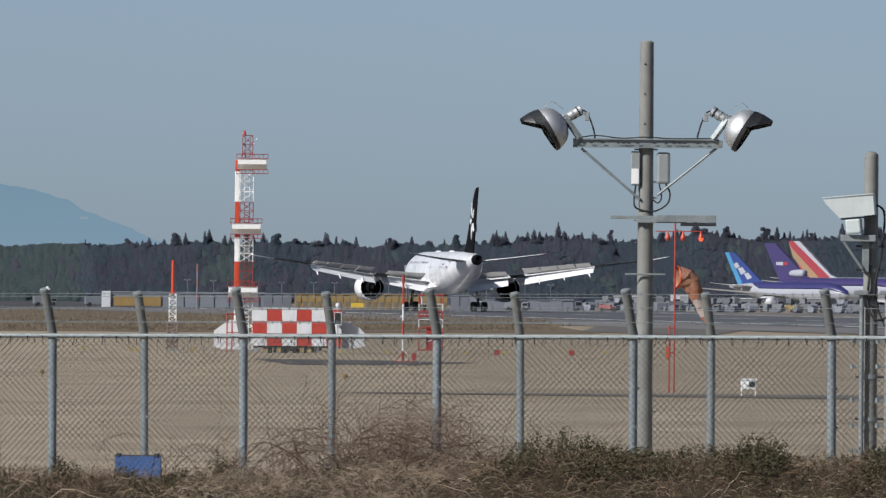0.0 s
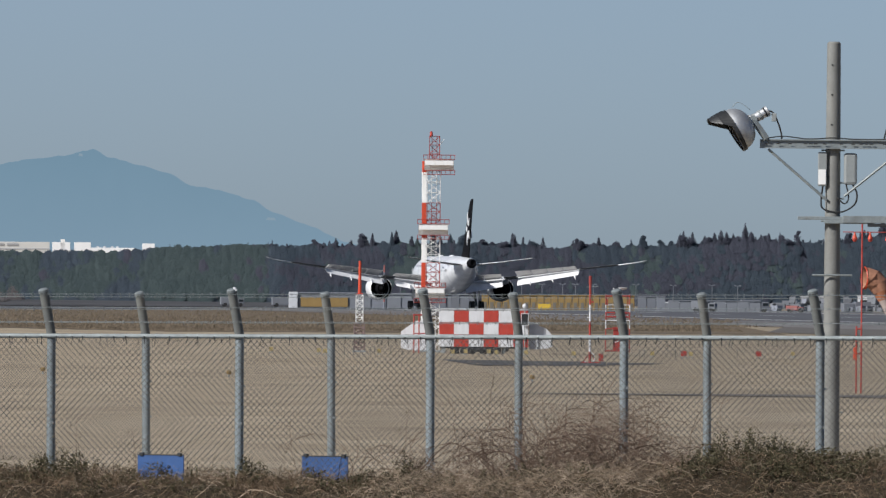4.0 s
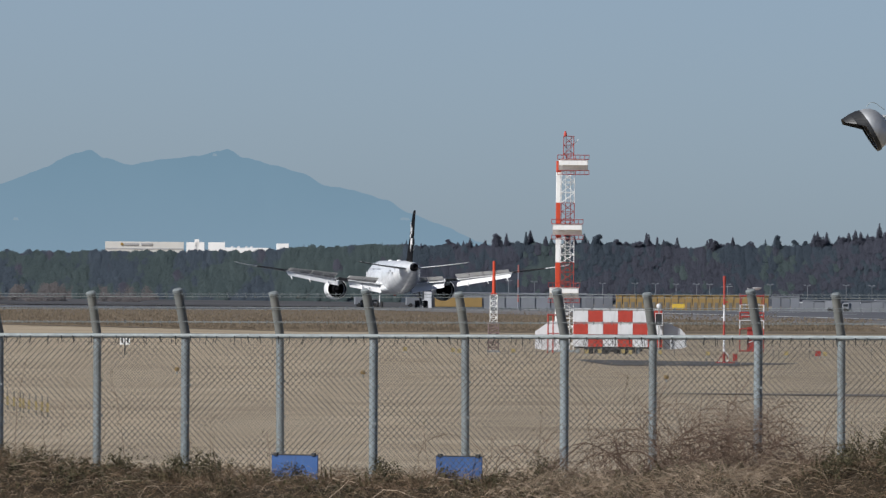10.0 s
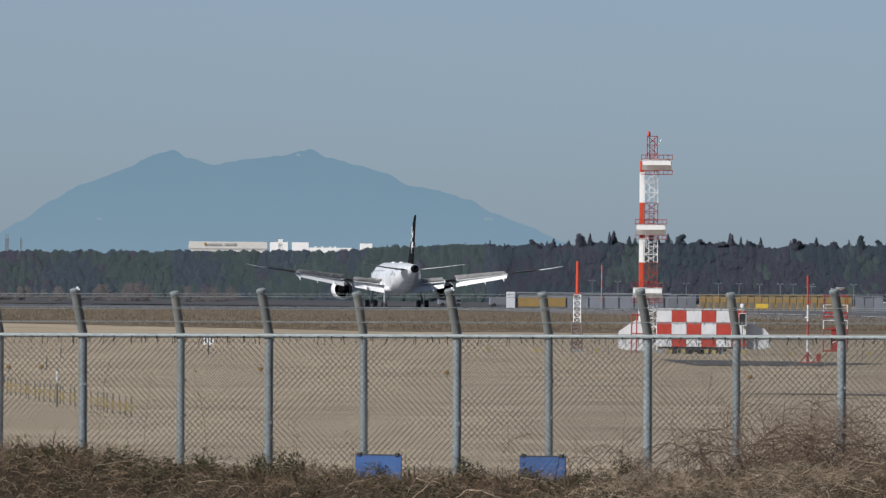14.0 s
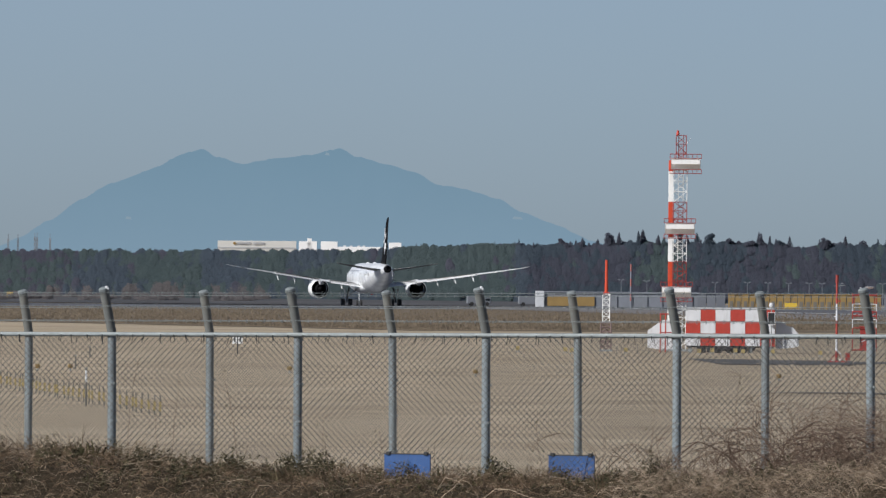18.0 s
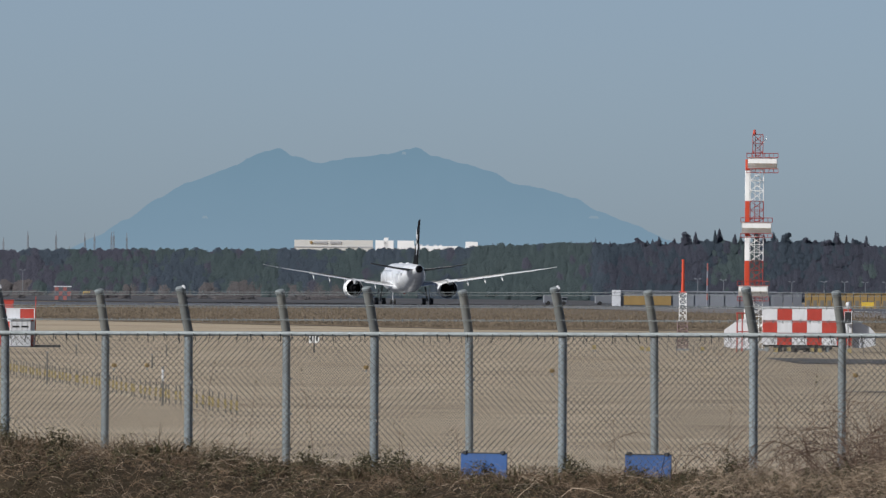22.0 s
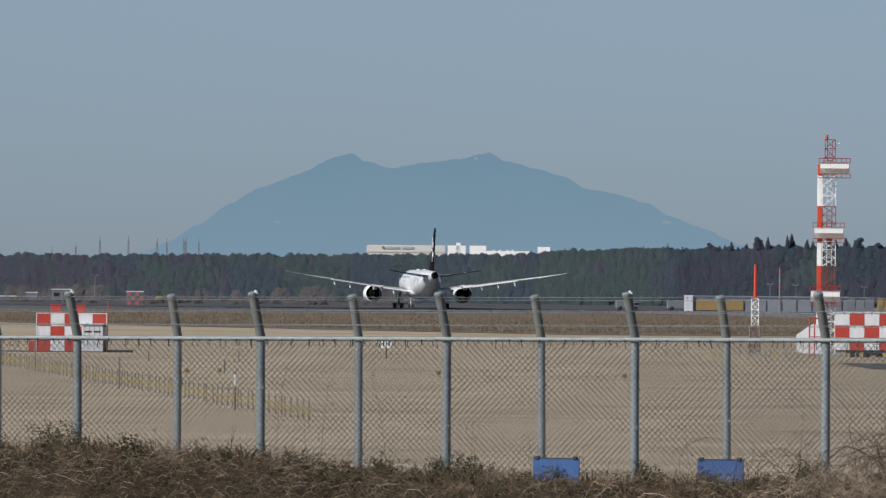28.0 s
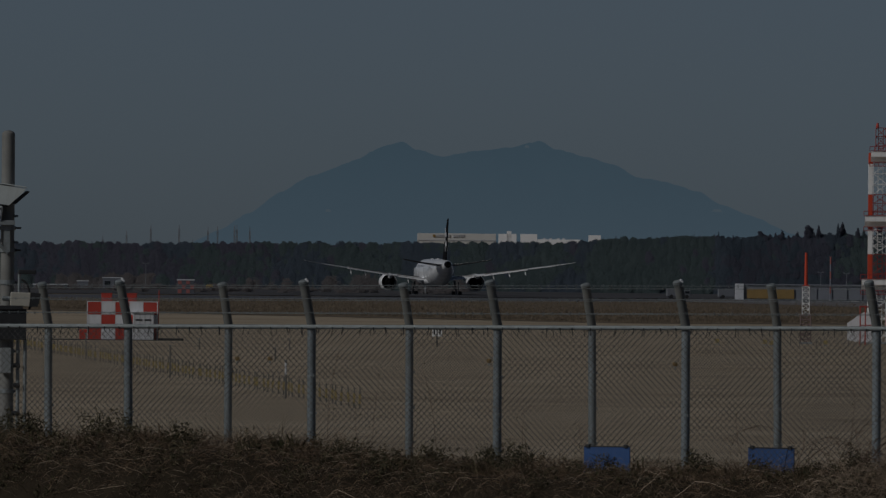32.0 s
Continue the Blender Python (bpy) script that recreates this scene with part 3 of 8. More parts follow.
def plant_woods():
    """A closed canopy that climbs away from the airfield, with single taller trees along its upper edge."""
    rng = random.Random(5)
    belts = {"evergreen": [], "olive": [], "bare": [], "brush": [], "oak": [], "brown": []}
    rows = 10
    for start, stop, far, gap, depth in [(*w, d) for w in ((-46.0, 15.5, 3180, 1.7), (9.0, 55.0, 3560, 1.9), (44.0, 80.0, 4300, 2.6)) for d in range(rows + 2)]:
        edge = depth >= rows
        b = start + rng.uniform(0, 0.5)
        while b < stop:
            right = ease(0, 1, (b - 10) / 10)
            r = far + gap * depth + rng.uniform(-0.3, 0.3)
            p = spot(b, r)
            full = tree_tops(b) * r / 1000 + EYE - p.z
            swell = noise.noise((b * 0.30, depth * 0.25, 4))
            patchy = noise.noise((b * 0.13, depth * 0.13, 2))
            green = noise.noise((b * 0.22, depth * 0.10, 11))
            radius = rng.uniform(0.7, 1.4)
            shape_of, head, leaves = "canopy", 1.0, 1.0
            h = full * (0.14 + 0.78 * min(depth, rows - 1) / (rows - 1)) + 0.6 * swell + rng.uniform(-0.16, 0.16)
            step = 0.80
            if edge:  # free-standing heads on the skyline
                tall = rng.random() < 0.20 + 0.26 * right
                shape_of = "cone" if rng.random() < 0.75 - 0.10 * right else "round"
                h = full * (rng.uniform(0.86, 1.01) + 0.04 * right + (rng.uniform(0.05, 0.20) * (0.35 + 0.65 * right) if tall else 0)) + 0.5 * swell
                radius = rng.uniform(0.55, 1.0) * (1 + 1.1 * right) if shape_of == "cone" else rng.uniform(0.8, 1.4) * (1 + 0.45 * right)
                head = min(h, rng.uniform(3.2, 4.6) + (2.0 if tall else 0))
                leaves = 1.0 if right > 0.3 else 0.75
                step = 1.0
            elif depth == 0:
                h, radius = full * rng.uniform(0.06, 0.17), rng.uniform(1.0, 1.8)
            brushy = -23 < b < -12 or -10 < b < -5.6 or (b < -26 and patchy > 0)
            if brushy and (depth == 0 or (depth == 1 and patchy > 0.1)):
                kind = "brush"
            elif rng.random() < 0.02 + ease(0.8, 0, (b + 24) / 5) * (1 if patchy > -0.12 else 0.25) + (0.75 * right if patchy > 0.06 else 0.06 * right) + (0.55 if edge else 0):
                kind = "bare"
            else:
                kind = "olive" if rng.random() < 0.55 + 2.2 * green - 0.55 * right - (0.5 if edge and right > 0.3 else 0) else "evergreen"
            if right > 0.45:
                kind = {"evergreen": "oak", "bare": "brown"}.get(kind, kind)
            belts[kind].append((p.x, p.y, p.z - 0.3, h, radius, shape_of, head, leaves))
            b += (radius * step / r * 1000) * rng.uniform(0.8, 1.2)
    for k in range(420):
        b, r = rng.uniform(-46, 16), rng.uniform(2880, 3170)
        if noise.noise((b * 0.4, r * 0.01, 8)) > -0.1 and (b < -12 or -10 < b < -5.6):
            p = spot(b, r)
            h = rng.uniform(0.4, 1.1)
            belts["brush"].append((p.x, p.y, p.z, h, rng.uniform(0.8, 2.2), "round", h, 1.0))
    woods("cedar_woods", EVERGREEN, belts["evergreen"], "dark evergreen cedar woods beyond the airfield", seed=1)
    woods("broadleaf_woods", OLIVE, belts["olive"], "bamboo and broadleaf woods beyond the airfield, tinted blue as by haze", seed=2)
    woods("leafless_woods", BARE, belts["bare"], "leafless winter trees at the woods' edge, tinted blue as by haze", seed=3)
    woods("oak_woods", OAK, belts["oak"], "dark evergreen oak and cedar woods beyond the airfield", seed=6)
    woods("brown_winter_woods", BROWN_BARE, belts["brown"], "leafless trees among the dark woods, tinted blue as by haze", seed=7)
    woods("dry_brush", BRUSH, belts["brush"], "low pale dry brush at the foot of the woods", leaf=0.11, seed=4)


plant_woods()


# ---- the two perimeter fences ----
def fence_panel(width, height, pitch, r):
    """Diamond wire of one bay: crossing straight wires, cut to the bay."""
    pts, faces = [], []
    for lean in (1, -1):
        off = r * 0.9 * lean
        k = -height
        while k < width:
            a = max(0.0, -k) if lean > 0 else max(0.0, k + height - width)
            x0, x1 = max(0.0, k), min(width, k + height)
            if x1 - x0 > 0.02:
                if lean > 0:
                    ends = ((x0, x0 - k), (x1, x1 - k))
                else:
                    ends = ((x0, height - (x0 - k)), (x1, height - (x1 - k)))
                n = len(pts)
                for x, z in ends:
                    pts.extend([(x - r * 0.7, off, z + r * 0.7 * lean), (x + r * 0.7, off, z - r * 0.7 * lean), (x, off - r, z)])
                for i in range(3):
                    j = (i + 1) % 3
                    faces.append((n + i, n + j, n + 3 + j, n + 3 + i))
            k += pitch
    data = bpy.data.meshes.new("wire_panel")
    data.from_pydata(pts, [], faces)
    data.materials.append(WIRE)
    return data


def barbed_strand(length):
    bm = bmesh.new()
    add_rod(bm, (0, 0, 0), (length, 0, 0), 0.003, sides=4)
    x = 0.06
    while x < length:
        add_rod(bm, (x, -0.016, -0.02), (x + 0.008, 0.016, 0.02), 0.0022, sides=3)
        add_rod(bm, (x + 0.008, 0.016, -0.018), (x, -0.016, 0.018), 0.0022, sides=3)
        x += 0.12
    data = bpy.data.meshes.new("barbed_strand")
    bm.to_mesh(data)
    bm.free()
    data.materials.append(GALVANISED)
    return data


def build_fence(at, degrees, first, last, base, rail, label, spread, lean):
    """Posts 2.5 m apart with slanted arms, a top rail, diamond wire and three barbed strands."""
    fence = tagged(empty("chain_link_fence", Matrix.Translation((at.x, at.y, 0)) @ Matrix.Rotation(radians(-degrees), 4, "Z") @ Matrix.Rotation(radians(lean), 4, "Y")), label, "fence", "perimeter fences")
    tall = rail - base
    bm = rod((0, 0, -0.3), (0, 0, tall + 0.02), 0.052, sides=18)
    post = shape("post", bm, POST_STEEL)
    bm = bmesh.new()
    add_rod(bm, (0, 0, tall - 0.03), (-0.03, -0.16, tall + 0.50), 0.056, sides=18)
    arm = shape("arm", bm, ARM_GREY)
    bm = bmesh.new()
    add_rod(bm, (-0.029, -0.158, tall + 0.485), (-0.031, -0.165, tall + 0.512), 0.062, sides=18)
    add_rod(bm, (-0.031, -0.165, tall + 0.512), (-0.032, -0.168, tall + 0.525), 0.062, 0.045, sides=18)
    cap = shape("arm_cap", bm, GALVANISED)
    wire = fence_panel(2.5, tall - 0.05, 0.078, 0.0023 * spread)
    strand = barbed_strand(2.5)
    bm = bmesh.new()
    add_rod(bm, (0, -0.06, tall - 0.04), (2.5, -0.06, tall - 0.04), 0.027, sides=10)
    for k in range(13):
        x = 0.11 + 0.19 * k + 0.03 * math.sin(k * 2.3)
        add_rod(bm, (x, -0.06, tall - 0.04), (x + 0.011, -0.06, tall - 0.04), 0.0305, sides=8)
    rail_data = shape("top_rail", bm, GALVANISED, False)
    bm = bmesh.new()
    for k in range(13):
        x = 0.11 + 0.19 * k + 0.03 * math.sin(k * 2.3)
        add_path(bm, [(x + 0.006, -0.094, tall - 0.04), (x + 0.01, -0.092, tall - 0.075), (x - 0.02 * math.sin(k), -0.085, tall - 0.105 - 0.05 * abs(math.sin(1.7 * k)))], 0.0065, 4, 0.7)
    ties = shape("tie_row", bm, DARK_METAL, False)
    bm = bmesh.new()
    add_rod(bm, (0, 0, 0), (0, 0, 0.018), 0.057, sides=14)
    add_box(bm, (0.045, -0.028, -0.006), (0.07, -0.016, 0.022))
    band = shape("clamp", bm, GALVANISED, False)
    bm = bmesh.new()
    add_box(bm, (0.0, -0.19, tall + 0.505), (0.03, -0.155, tall + 0.545), 0.006)
    add_box(bm, (0.02, -0.185, tall + 0.50), (0.045, -0.165, tall + 0.525), 0.004)
    clip = shape("cap_clip", bm, PALE_GREY)
    rng = random.Random(int(degrees * 10))
    for i in range(first, last + 1):
        wobble = rng.uniform(-0.006, 0.006)
        m = Matrix.Translation((2.5 * i, 0, base)) @ Matrix.Rotation(wobble, 4, "Y")
        one = hang("post", post, POST_STEEL, fence, "", m)
        hang("arm", arm, ARM_GREY, one, "grey slanted arm")
        hang("arm_cap", cap, GALVANISED, one, "pale flat cap on the slanted arm")
        if degrees > 25 and i in (0, -2, -3):
            hang("cap_clip", clip, PALE_GREY, one, "small white clip on the arm's cap")
        for z in (0.25, 0.7, 1.15):
            hang("clamp", band, GALVANISED, one, "", Matrix.Translation((0, 0, z)) @ Matrix.Rotation(rng.uniform(-1, 1), 4, "Z"))
        if i < last:
            bay = Matrix.Translation((2.5 * i, 0, base))
            tagged(hang("wire_panel", wire, WIRE, fence, "diamond chain-link wire", bay @ Matrix.Translation((0, -0.058, 0.0))), kind="stuff")
            rail_ob = hang("top_rail", rail_data, GALVANISED, fence, "", bay)
            tagged(hang("tie_row", ties, DARK_METAL, rail_ob, "dark twisted tie wires under the rail"), kind="stuff")
            for k in (0.13, 0.30, 0.46):
                hang("barbed_strand", strand, GALVANISED, fence, "galvanised barbed wire", bay @ Matrix.Translation((0, -0.06 - 0.32 * k, tall + k)))
    return fence


INNER_AT = Vector((165 * math.sin(0.0043447), 165 * math.cos(0.0043447), 0))
build_fence(FENCE_AT + FENCE_WAY * 0.047, 26.0, -6, 6, 2.03, 3.82, "tall galvanised chain-link fence with barbed wire on a grassy bank", 1.0, -0.40)
build_fence(INNER_AT + Vector((0.02, 0, 0)), 19.5, -6, 7, 1.98, 3.76, "second galvanised chain-link fence standing behind the outer one", 0.85, -0.37)


# ---- the airliner ----
def ring_xz(y, zc, w, h, n=28, flat=0.0):
    return [(w * math.sin(k * math.tau / n), y, zc + h * math.cos(k * math.tau / n)) for k in range(n)]


def foil(le, te, thick, up=0.0, n=9):
    """A wing section from its leading and trailing edge points."""
    le, te = Vector(le), Vector(te)
    pts = []
    for k in range(n):
        u = k / (n - 1)
        t = thick * 2.6 * (math.sqrt(u + 1e-4) * (1 - u)) + 0.02
        p = le.lerp(te, u)
        pts.append((p.x, p.y, p.z + t * 0.62))
    for k in range(n - 2, 0, -1):
        u = k / (n - 1)
        t = thick * 2.6 * (math.sqrt(u + 1e-4) * (1 - u)) + 0.02
        p = le.lerp(te, u)
        pts.append((p.x, p.y, p.z - t * 0.38))
    return pts


def wing_line(x):
    """Leading edge y, trailing edge y and height of the wing at distance x from the middle."""
    knots = [(0, 9.0, -4.2, 3.5), (2.8, 7.4, -4.2, 3.7), (9.8, 2.2, -5.2, 4.5), (20, -5.2, -9.4, 5.95), (26, -9.6, -12.3, 6.8), (28.6, -11.9, -13.6, 7.2), (30.05, -14.2, -14.9, 7.55)]
    k = max(j for j in range(len(knots) - 1) if knots[j][0] <= x)
    a, b = knots[k], knots[k + 1]
    u = (x - a[0]) / (b[0] - a[0])
    return tuple(p + (q - p) * u for p, q in zip(a[1:], b[1:]))


# shade painted onto the undersides of ailerons, flaperons and tailplanes
WING_SHADE = material("shaded_control_surface", (0.10, 0.105, 0.11), 0.6, 0.0, 0.15, 0.8)
TAIL_SHADE = material("shaded_tailplane_grey", (0.13, 0.135, 0.14), 0.5, 0.0, 0.15, 0.8)
GEAR_GREY = material("dark_gear_grey", (0.085, 0.09, 0.10), 0.6, 0.2, 0.2, 2)
TITLE_GREY = material("title_grey_paint", (0.27, 0.29, 0.33), 0.5, 0.0, 0.15, 1)
MOVING = []  # control surfaces: part, its pose at rest, degrees when set for landing, degrees when clean


def grey_below(ob, mat=JET_DARK):
    """A dark underside."""
    ob.data.materials.append(mat)
    for p in ob.data.polygons:
        p.material_index = 1 if p.normal.z < 0.45 else 0
    return ob


def hinged(jet, name, x0, x1, side, share, chord_share, rest_lift, mat, angle, thick, label):
    """A panel hinged along the wing, from x0 to x1 outwards."""
    def hinge(x):
        le, te, z = wing_line(x)
        return Vector((side * x, te + (le - te) * share, z + rest_lift))
    a, b = hinge(x0), hinge(x1)
    ex = (b - a).normalized() * side
    ez = Vector((0, 0, 1))
    ey = ez.cross(ex).normalized()
    ez = ex.cross(ey)
    start = a if side > 0 else b
    frame_m = Matrix.Translation(start) @ Matrix((ex, ey, ez)).transposed().to_4x4()
    length = (b - a).length
    c0 = (wing_line(x0)[0] - wing_line(x0)[1]) * chord_share
    c1 = (wing_line(x1)[0] - wing_line(x1)[1]) * chord_share
    if side < 0:
        c0, c1 = c1, c0
    rings = []
    for u in range(5):
        x, c = length * u / 4, c0 + (c1 - c0) * u / 4
        rings.append([(x, 0, thick), (x, -c * 0.5, thick * 0.8), (x, -c, 0.01), (x, -c, -0.01), (x, -c * 0.5, -thick * 0.7), (x, 0, -thick), (x, thick, 0)])
    ob = part(name, loft(rings), mat, jet, label, frame_m)
    if name in ("spoiler", "aileron", "flaperon"):
        grey_below(ob, JET_DARK if name == "spoiler" else WING_SHADE)
    MOVING.append((ob, frame_m, angle, 0 if name == "spoiler" else 9))
    return ob


def build_jet():
    jet = tagged(empty("airliner"), "white twin-engine airliner with a black fin rolling on the runway", "airplane")
    rings = []
    for y, zc, w, h in [(28.0, 4.3, 0.05, 0.05), (27.7, 4.32, 0.55, 0.5), (26.6, 4.45, 1.25, 1.2), (24.5, 4.7, 2.05, 2.0), (21.5, 4.95, 2.65, 2.7), (18, 5.05, 2.87, 2.97), (8, 5.05, 2.87, 2.97), (0, 5.05, 2.87, 2.97),
                        (-9, 5.05, 2.87, 2.97), (-14, 5.15, 2.85, 2.88), (-19, 5.45, 2.6, 2.55), (-24, 5.95, 2.1, 2.0), (-29, 6.45, 1.45, 1.35), (-32.5, 6.8, 0.85, 0.8), (-34.2, 6.95, 0.5, 0.5)]:
        rings.append(ring_xz(y, zc, w, h))
    smooth(part("fuselage", loft(rings), FUSELAGE, jet, "glossy white fuselage"))
    part("exhaust_cone", loft([ring_xz(-33.0, 6.84, 0.79, 0.76, 20), ring_xz(-34.2, 6.95, 0.56, 0.55, 20), ring_xz(-34.95, 7.0, 0.44, 0.44, 20), ring_xz(-34.7, 7.0, 0.3, 0.3, 20)]), JET_BLACK, jet, "dark auxiliary power exhaust")
    # belly fairing
    rings = [ring_xz(y, zc, w, h, 20) for y, zc, w, h in [(12, 3.4, 0.4, 0.3), (9, 3.2, 2.4, 1.1), (2, 3.1, 2.95, 1.3), (-5, 3.15, 2.8, 1.2), (-9.5, 3.3, 1.8, 0.8), (-12, 3.5, 0.4, 0.3)]]
    smooth(part("belly_fairing", loft(rings), FUSELAGE, jet))
    # rows of cabin windows and doors
    for side in (-1, 1):
        bm = bmesh.new()
        for k in range(64):
            y = 19.5 - k * 0.62
            if k % 16 == 15:
                continue
            add_box(bm, (side * 2.775 - 0.025, y - 0.06, 5.66), (side * 2.775 + 0.025, y + 0.06, 5.82))
        part("window_row", bm, JET_GREY, jet, "row of small grey cabin windows")
        for y in (21.0, 9.8, -6.0, -16.5):
            w = 2.87 if y < 20 else 2.68
            bm = bmesh.new()
            for lo, hi in (((0, -0.55, 4.1), (0.05, -0.5, 6.1)), ((0, 0.5, 4.1), (0.05, 0.55, 6.1)), ((0, -0.55, 6.05), (0.05, 0.55, 6.1)), ((0, -0.55, 4.1), (0.05, 0.55, 4.15))):
                add_box(bm, (side * w - 0.03, y + lo[1], lo[2]), (side * w + 0.03, y + hi[1], hi[2]))
            part("door_outline", bm, PALE_GREY, jet)
        for k in range(3):  # small dark plain bars
            part("lettering_bar", box((side * 2.52 - 0.06, -19.6 - k * 0.6, 5.6), (side * 2.52 + 0.06, -19.2 - k * 0.6, 6.0)), JET_GREY, jet, "small grey lettering as plain bars")
    # nose glazing
    part("cockpit_window", loft([ring_xz(24.9, 5.3, 1.83, 1.45, 20), ring_xz(25.6, 5.2, 1.55, 1.25, 20)]), GLASS_DARK, jet)
    # antenna humps on the back
    for y in (6, -8):
        smooth(part("dome_antenna", loft([ring_xz(y + 1.8, 7.95, 0.1, 0.05, 12), ring_xz(y + 1, 7.98, 0.32, 0.2, 12), ring_xz(y - 1, 7.98, 0.32, 0.2, 12), ring_xz(y - 1.8, 7.95, 0.1, 0.05, 12)]), JET_WHITE, jet))
    for side in (-1, 1):
        rings = []
        for x in (1.5, 2.8, 6, 9.8, 14, 18, 20, 23, 26, 28, 28.9, 29.6, 30.05):
            le, te, z = wing_line(x)
            rings.append(foil((side * x, le, z), (side * x, te, z), (le - te) * 0.048))
        grey_below(smooth(part("wing", loft(rings), JET_WHITE, jet, "long upswept white wing with a grey underside")), JET_GREY)
        # white leading edge and tip
        rings = []
        for x in (26.2, 28, 28.9, 29.6, 30.08):
            le, te, z = wing_line(min(x, 30.04))
            rings.append(foil((side * x, le + 0.05, z + 0.01), (side * x, te - 0.12, z + 0.01), (le - te) * 0.055))
        smooth(part("wing_tip", loft(rings), JET_WHITE, jet, "white raked wing tip"))
        hinged(jet, "inner_flap", 2.9, 8.6, side, 0.10, 0.19, -0.12, JET_WHITE, 40, 0.18, "white inboard flap")
        hinged(jet, "flaperon", 9.0, 10.9, side, 0.08, 0.17, -0.02, JET_WHITE, -17, 0.12, "white flaperon, its underside painted dark as in shade")
        hinged(jet, "outer_flap", 11.1, 20.2, side, 0.12, 0.27, -0.08, JET_WHITE, 38, 0.15, "white outboard flap")
        hinged(jet, "aileron", 20.4, 26.0, side, 0.14, 0.22, -0.02, JET_WHITE, -16, 0.06, "white aileron, its underside painted dark grey as in shade")
        for a, b in ((3.4, 6.0), (6.1, 8.8), (11.2, 13.4), (13.5, 15.7), (15.8, 18.0), (18.1, 20.0)):
            hinged(jet, "spoiler", a, b, side, 0.34, 0.15 if a < 9 else 0.23, 0.25 if a < 9 else 0.15, JET_WING, -32, 0.05, "pale spoiler panel with a dark grey underside")
        for x in (6.3, 12.6, 16.0, 19.4):
            le, te, z = wing_line(x)
            rings = [[(side * x + 0.15 * w * math.sin(k * math.tau / 10), y, zc + 0.26 * w * math.cos(k * math.tau / 10)) for k in range(10)]
                     for y, zc, w in ((te + 2.6, z - 0.3, 0.1), (te + 1.4, z - 0.5, 1.0), (te - 0.3, z - 0.8, 0.9), (te - 1.5, z - 1.35, 0.15))]
            smooth(part("flap_fairing", loft(rings), JET_WHITE, jet))
        # engine
        ex, ez = side * 9.75, 2.85
        pod = empty("engine", Matrix.Translation((ex, 0, ez)))
        pod.parent = jet
        prof = [(9.9, 1.6), (9.7, 1.78), (8.8, 1.93), (7.0, 1.97), (5.2, 1.88), (4.0, 1.72), (4.02, 1.68)]
        smooth(part("nacelle", loft([ring_xz(y, 0, r, r, 36) for y, r in prof], False), JET_WHITE, pod, "white engine cowling with a scalloped rear edge"))
        smooth(part("duct_lining", loft([ring_xz(y, 0, r, r, 36) for y, r in ((4.03, 1.675), (5.4, 1.66), (6.5, 1.6))], False), JET_BLACK, pod, "black duct lining"))
        bm = bmesh.new()
        for k in range(18):
            a0, a1 = k * math.tau / 18, (k + 1) * math.tau / 18
            am = (a0 + a1) / 2
            v = [bm.verts.new((r * math.sin(a), y, r * math.cos(a))) for a, y, r in ((a0, 4.0, 1.715), (a1, 4.0, 1.715), (am, 3.62, 1.66))]
            w = [bm.verts.new((r * math.sin(a), y, r * math.cos(a))) for a, y, r in ((a0, 4.0, 1.68), (a1, 4.0, 1.68), (am, 3.62, 1.64))]
            bm.faces.new(v)
            bm.faces.new(w[::-1])
            for i in range(3):
                j = (i + 1) % 3
                bm.faces.new((v[i], w[i], w[j], v[j]))
        part("chevron_edge", bm, JET_WHITE, pod)
        smooth(part("intake_lip", loft([ring_xz(y, 0, r, r, 36) for y, r in ((9.72, 1.73), (9.95, 1.6), (9.8, 1.5))], False), ALUMINIUM, pod, "bright metal intake lip"))
        part("fan_disc", loft([ring_xz(8.6, 0, 1.5, 1.5, 30), ring_xz(8.5, 0, 1.5, 1.5, 30)]), JET_BLACK, pod)
        smooth(part("core_cowl", loft([ring_xz(y, 0, r, r, 24) for y, r in ((6.6, 1.44), (5.5, 1.12), (4.0, 0.95), (2.6, 0.72), (2.7, 0.62))], False), JET_BLACK, pod, "dark core nozzle"))
        smooth(part("exhaust_plug", loft([ring_xz(y, 0, r, r, 20) for y, r in ((3.4, 0.5), (2.6, 0.45), (1.6, 0.08))]), JET_BLACK, pod))
        part("duct_back", loft([ring_xz(6.5, 0, 1.5, 1.5, 30), ring_xz(6.7, 0, 1.5, 1.5, 30)]), JET_BLACK, pod)
        part("pylon", loft([[(-0.2, y, zb), (0.2, y, zb), (0.2, y, zt), (-0.2, y, zt)] for y, zb, zt in ((8.2, 1.6, 1.9), (5.5, 1.2, 2.0), (2.0, 0.75, 1.4), (-1.5, 1.0, 1.4))]), JET_WHITE, pod)
        # tail planes
        rings = [foil((side * x, le, z), (side * x, te, z), th) for x, le, te, z, th in ((0.6, -24.6, -30.6, 6.55, 0.32), (5, -27.8, -32.0, 7.0, 0.22), (9.2, -30.8, -33.3, 7.55, 0.12), (9.9, -31.9, -33.6, 7.65, 0.05))]
        hinge = Vector((0, -28.0, 6.9))
        rings = [[Vector(p) - hinge for p in ring] for ring in rings]
        plane = grey_below(smooth(part("tailplane", loft(rings), JET_WHITE, jet, "white horizontal tailplane, its grey underside darkened as in shade", Matrix.Translation(hinge))), TAIL_SHADE)
        MOVING.append((plane, Matrix.Translation(hinge), -1.6, -4))
        # main gear
        leg = empty("main_gear", Matrix.Translation((side * 4.9, -1.0, 0)))
        leg.parent = jet
        part("strut", rod((0, 0, 0.75), (-side * 0.5, 0.3, 3.6), 0.19, sides=12), GEAR_GREY, leg)
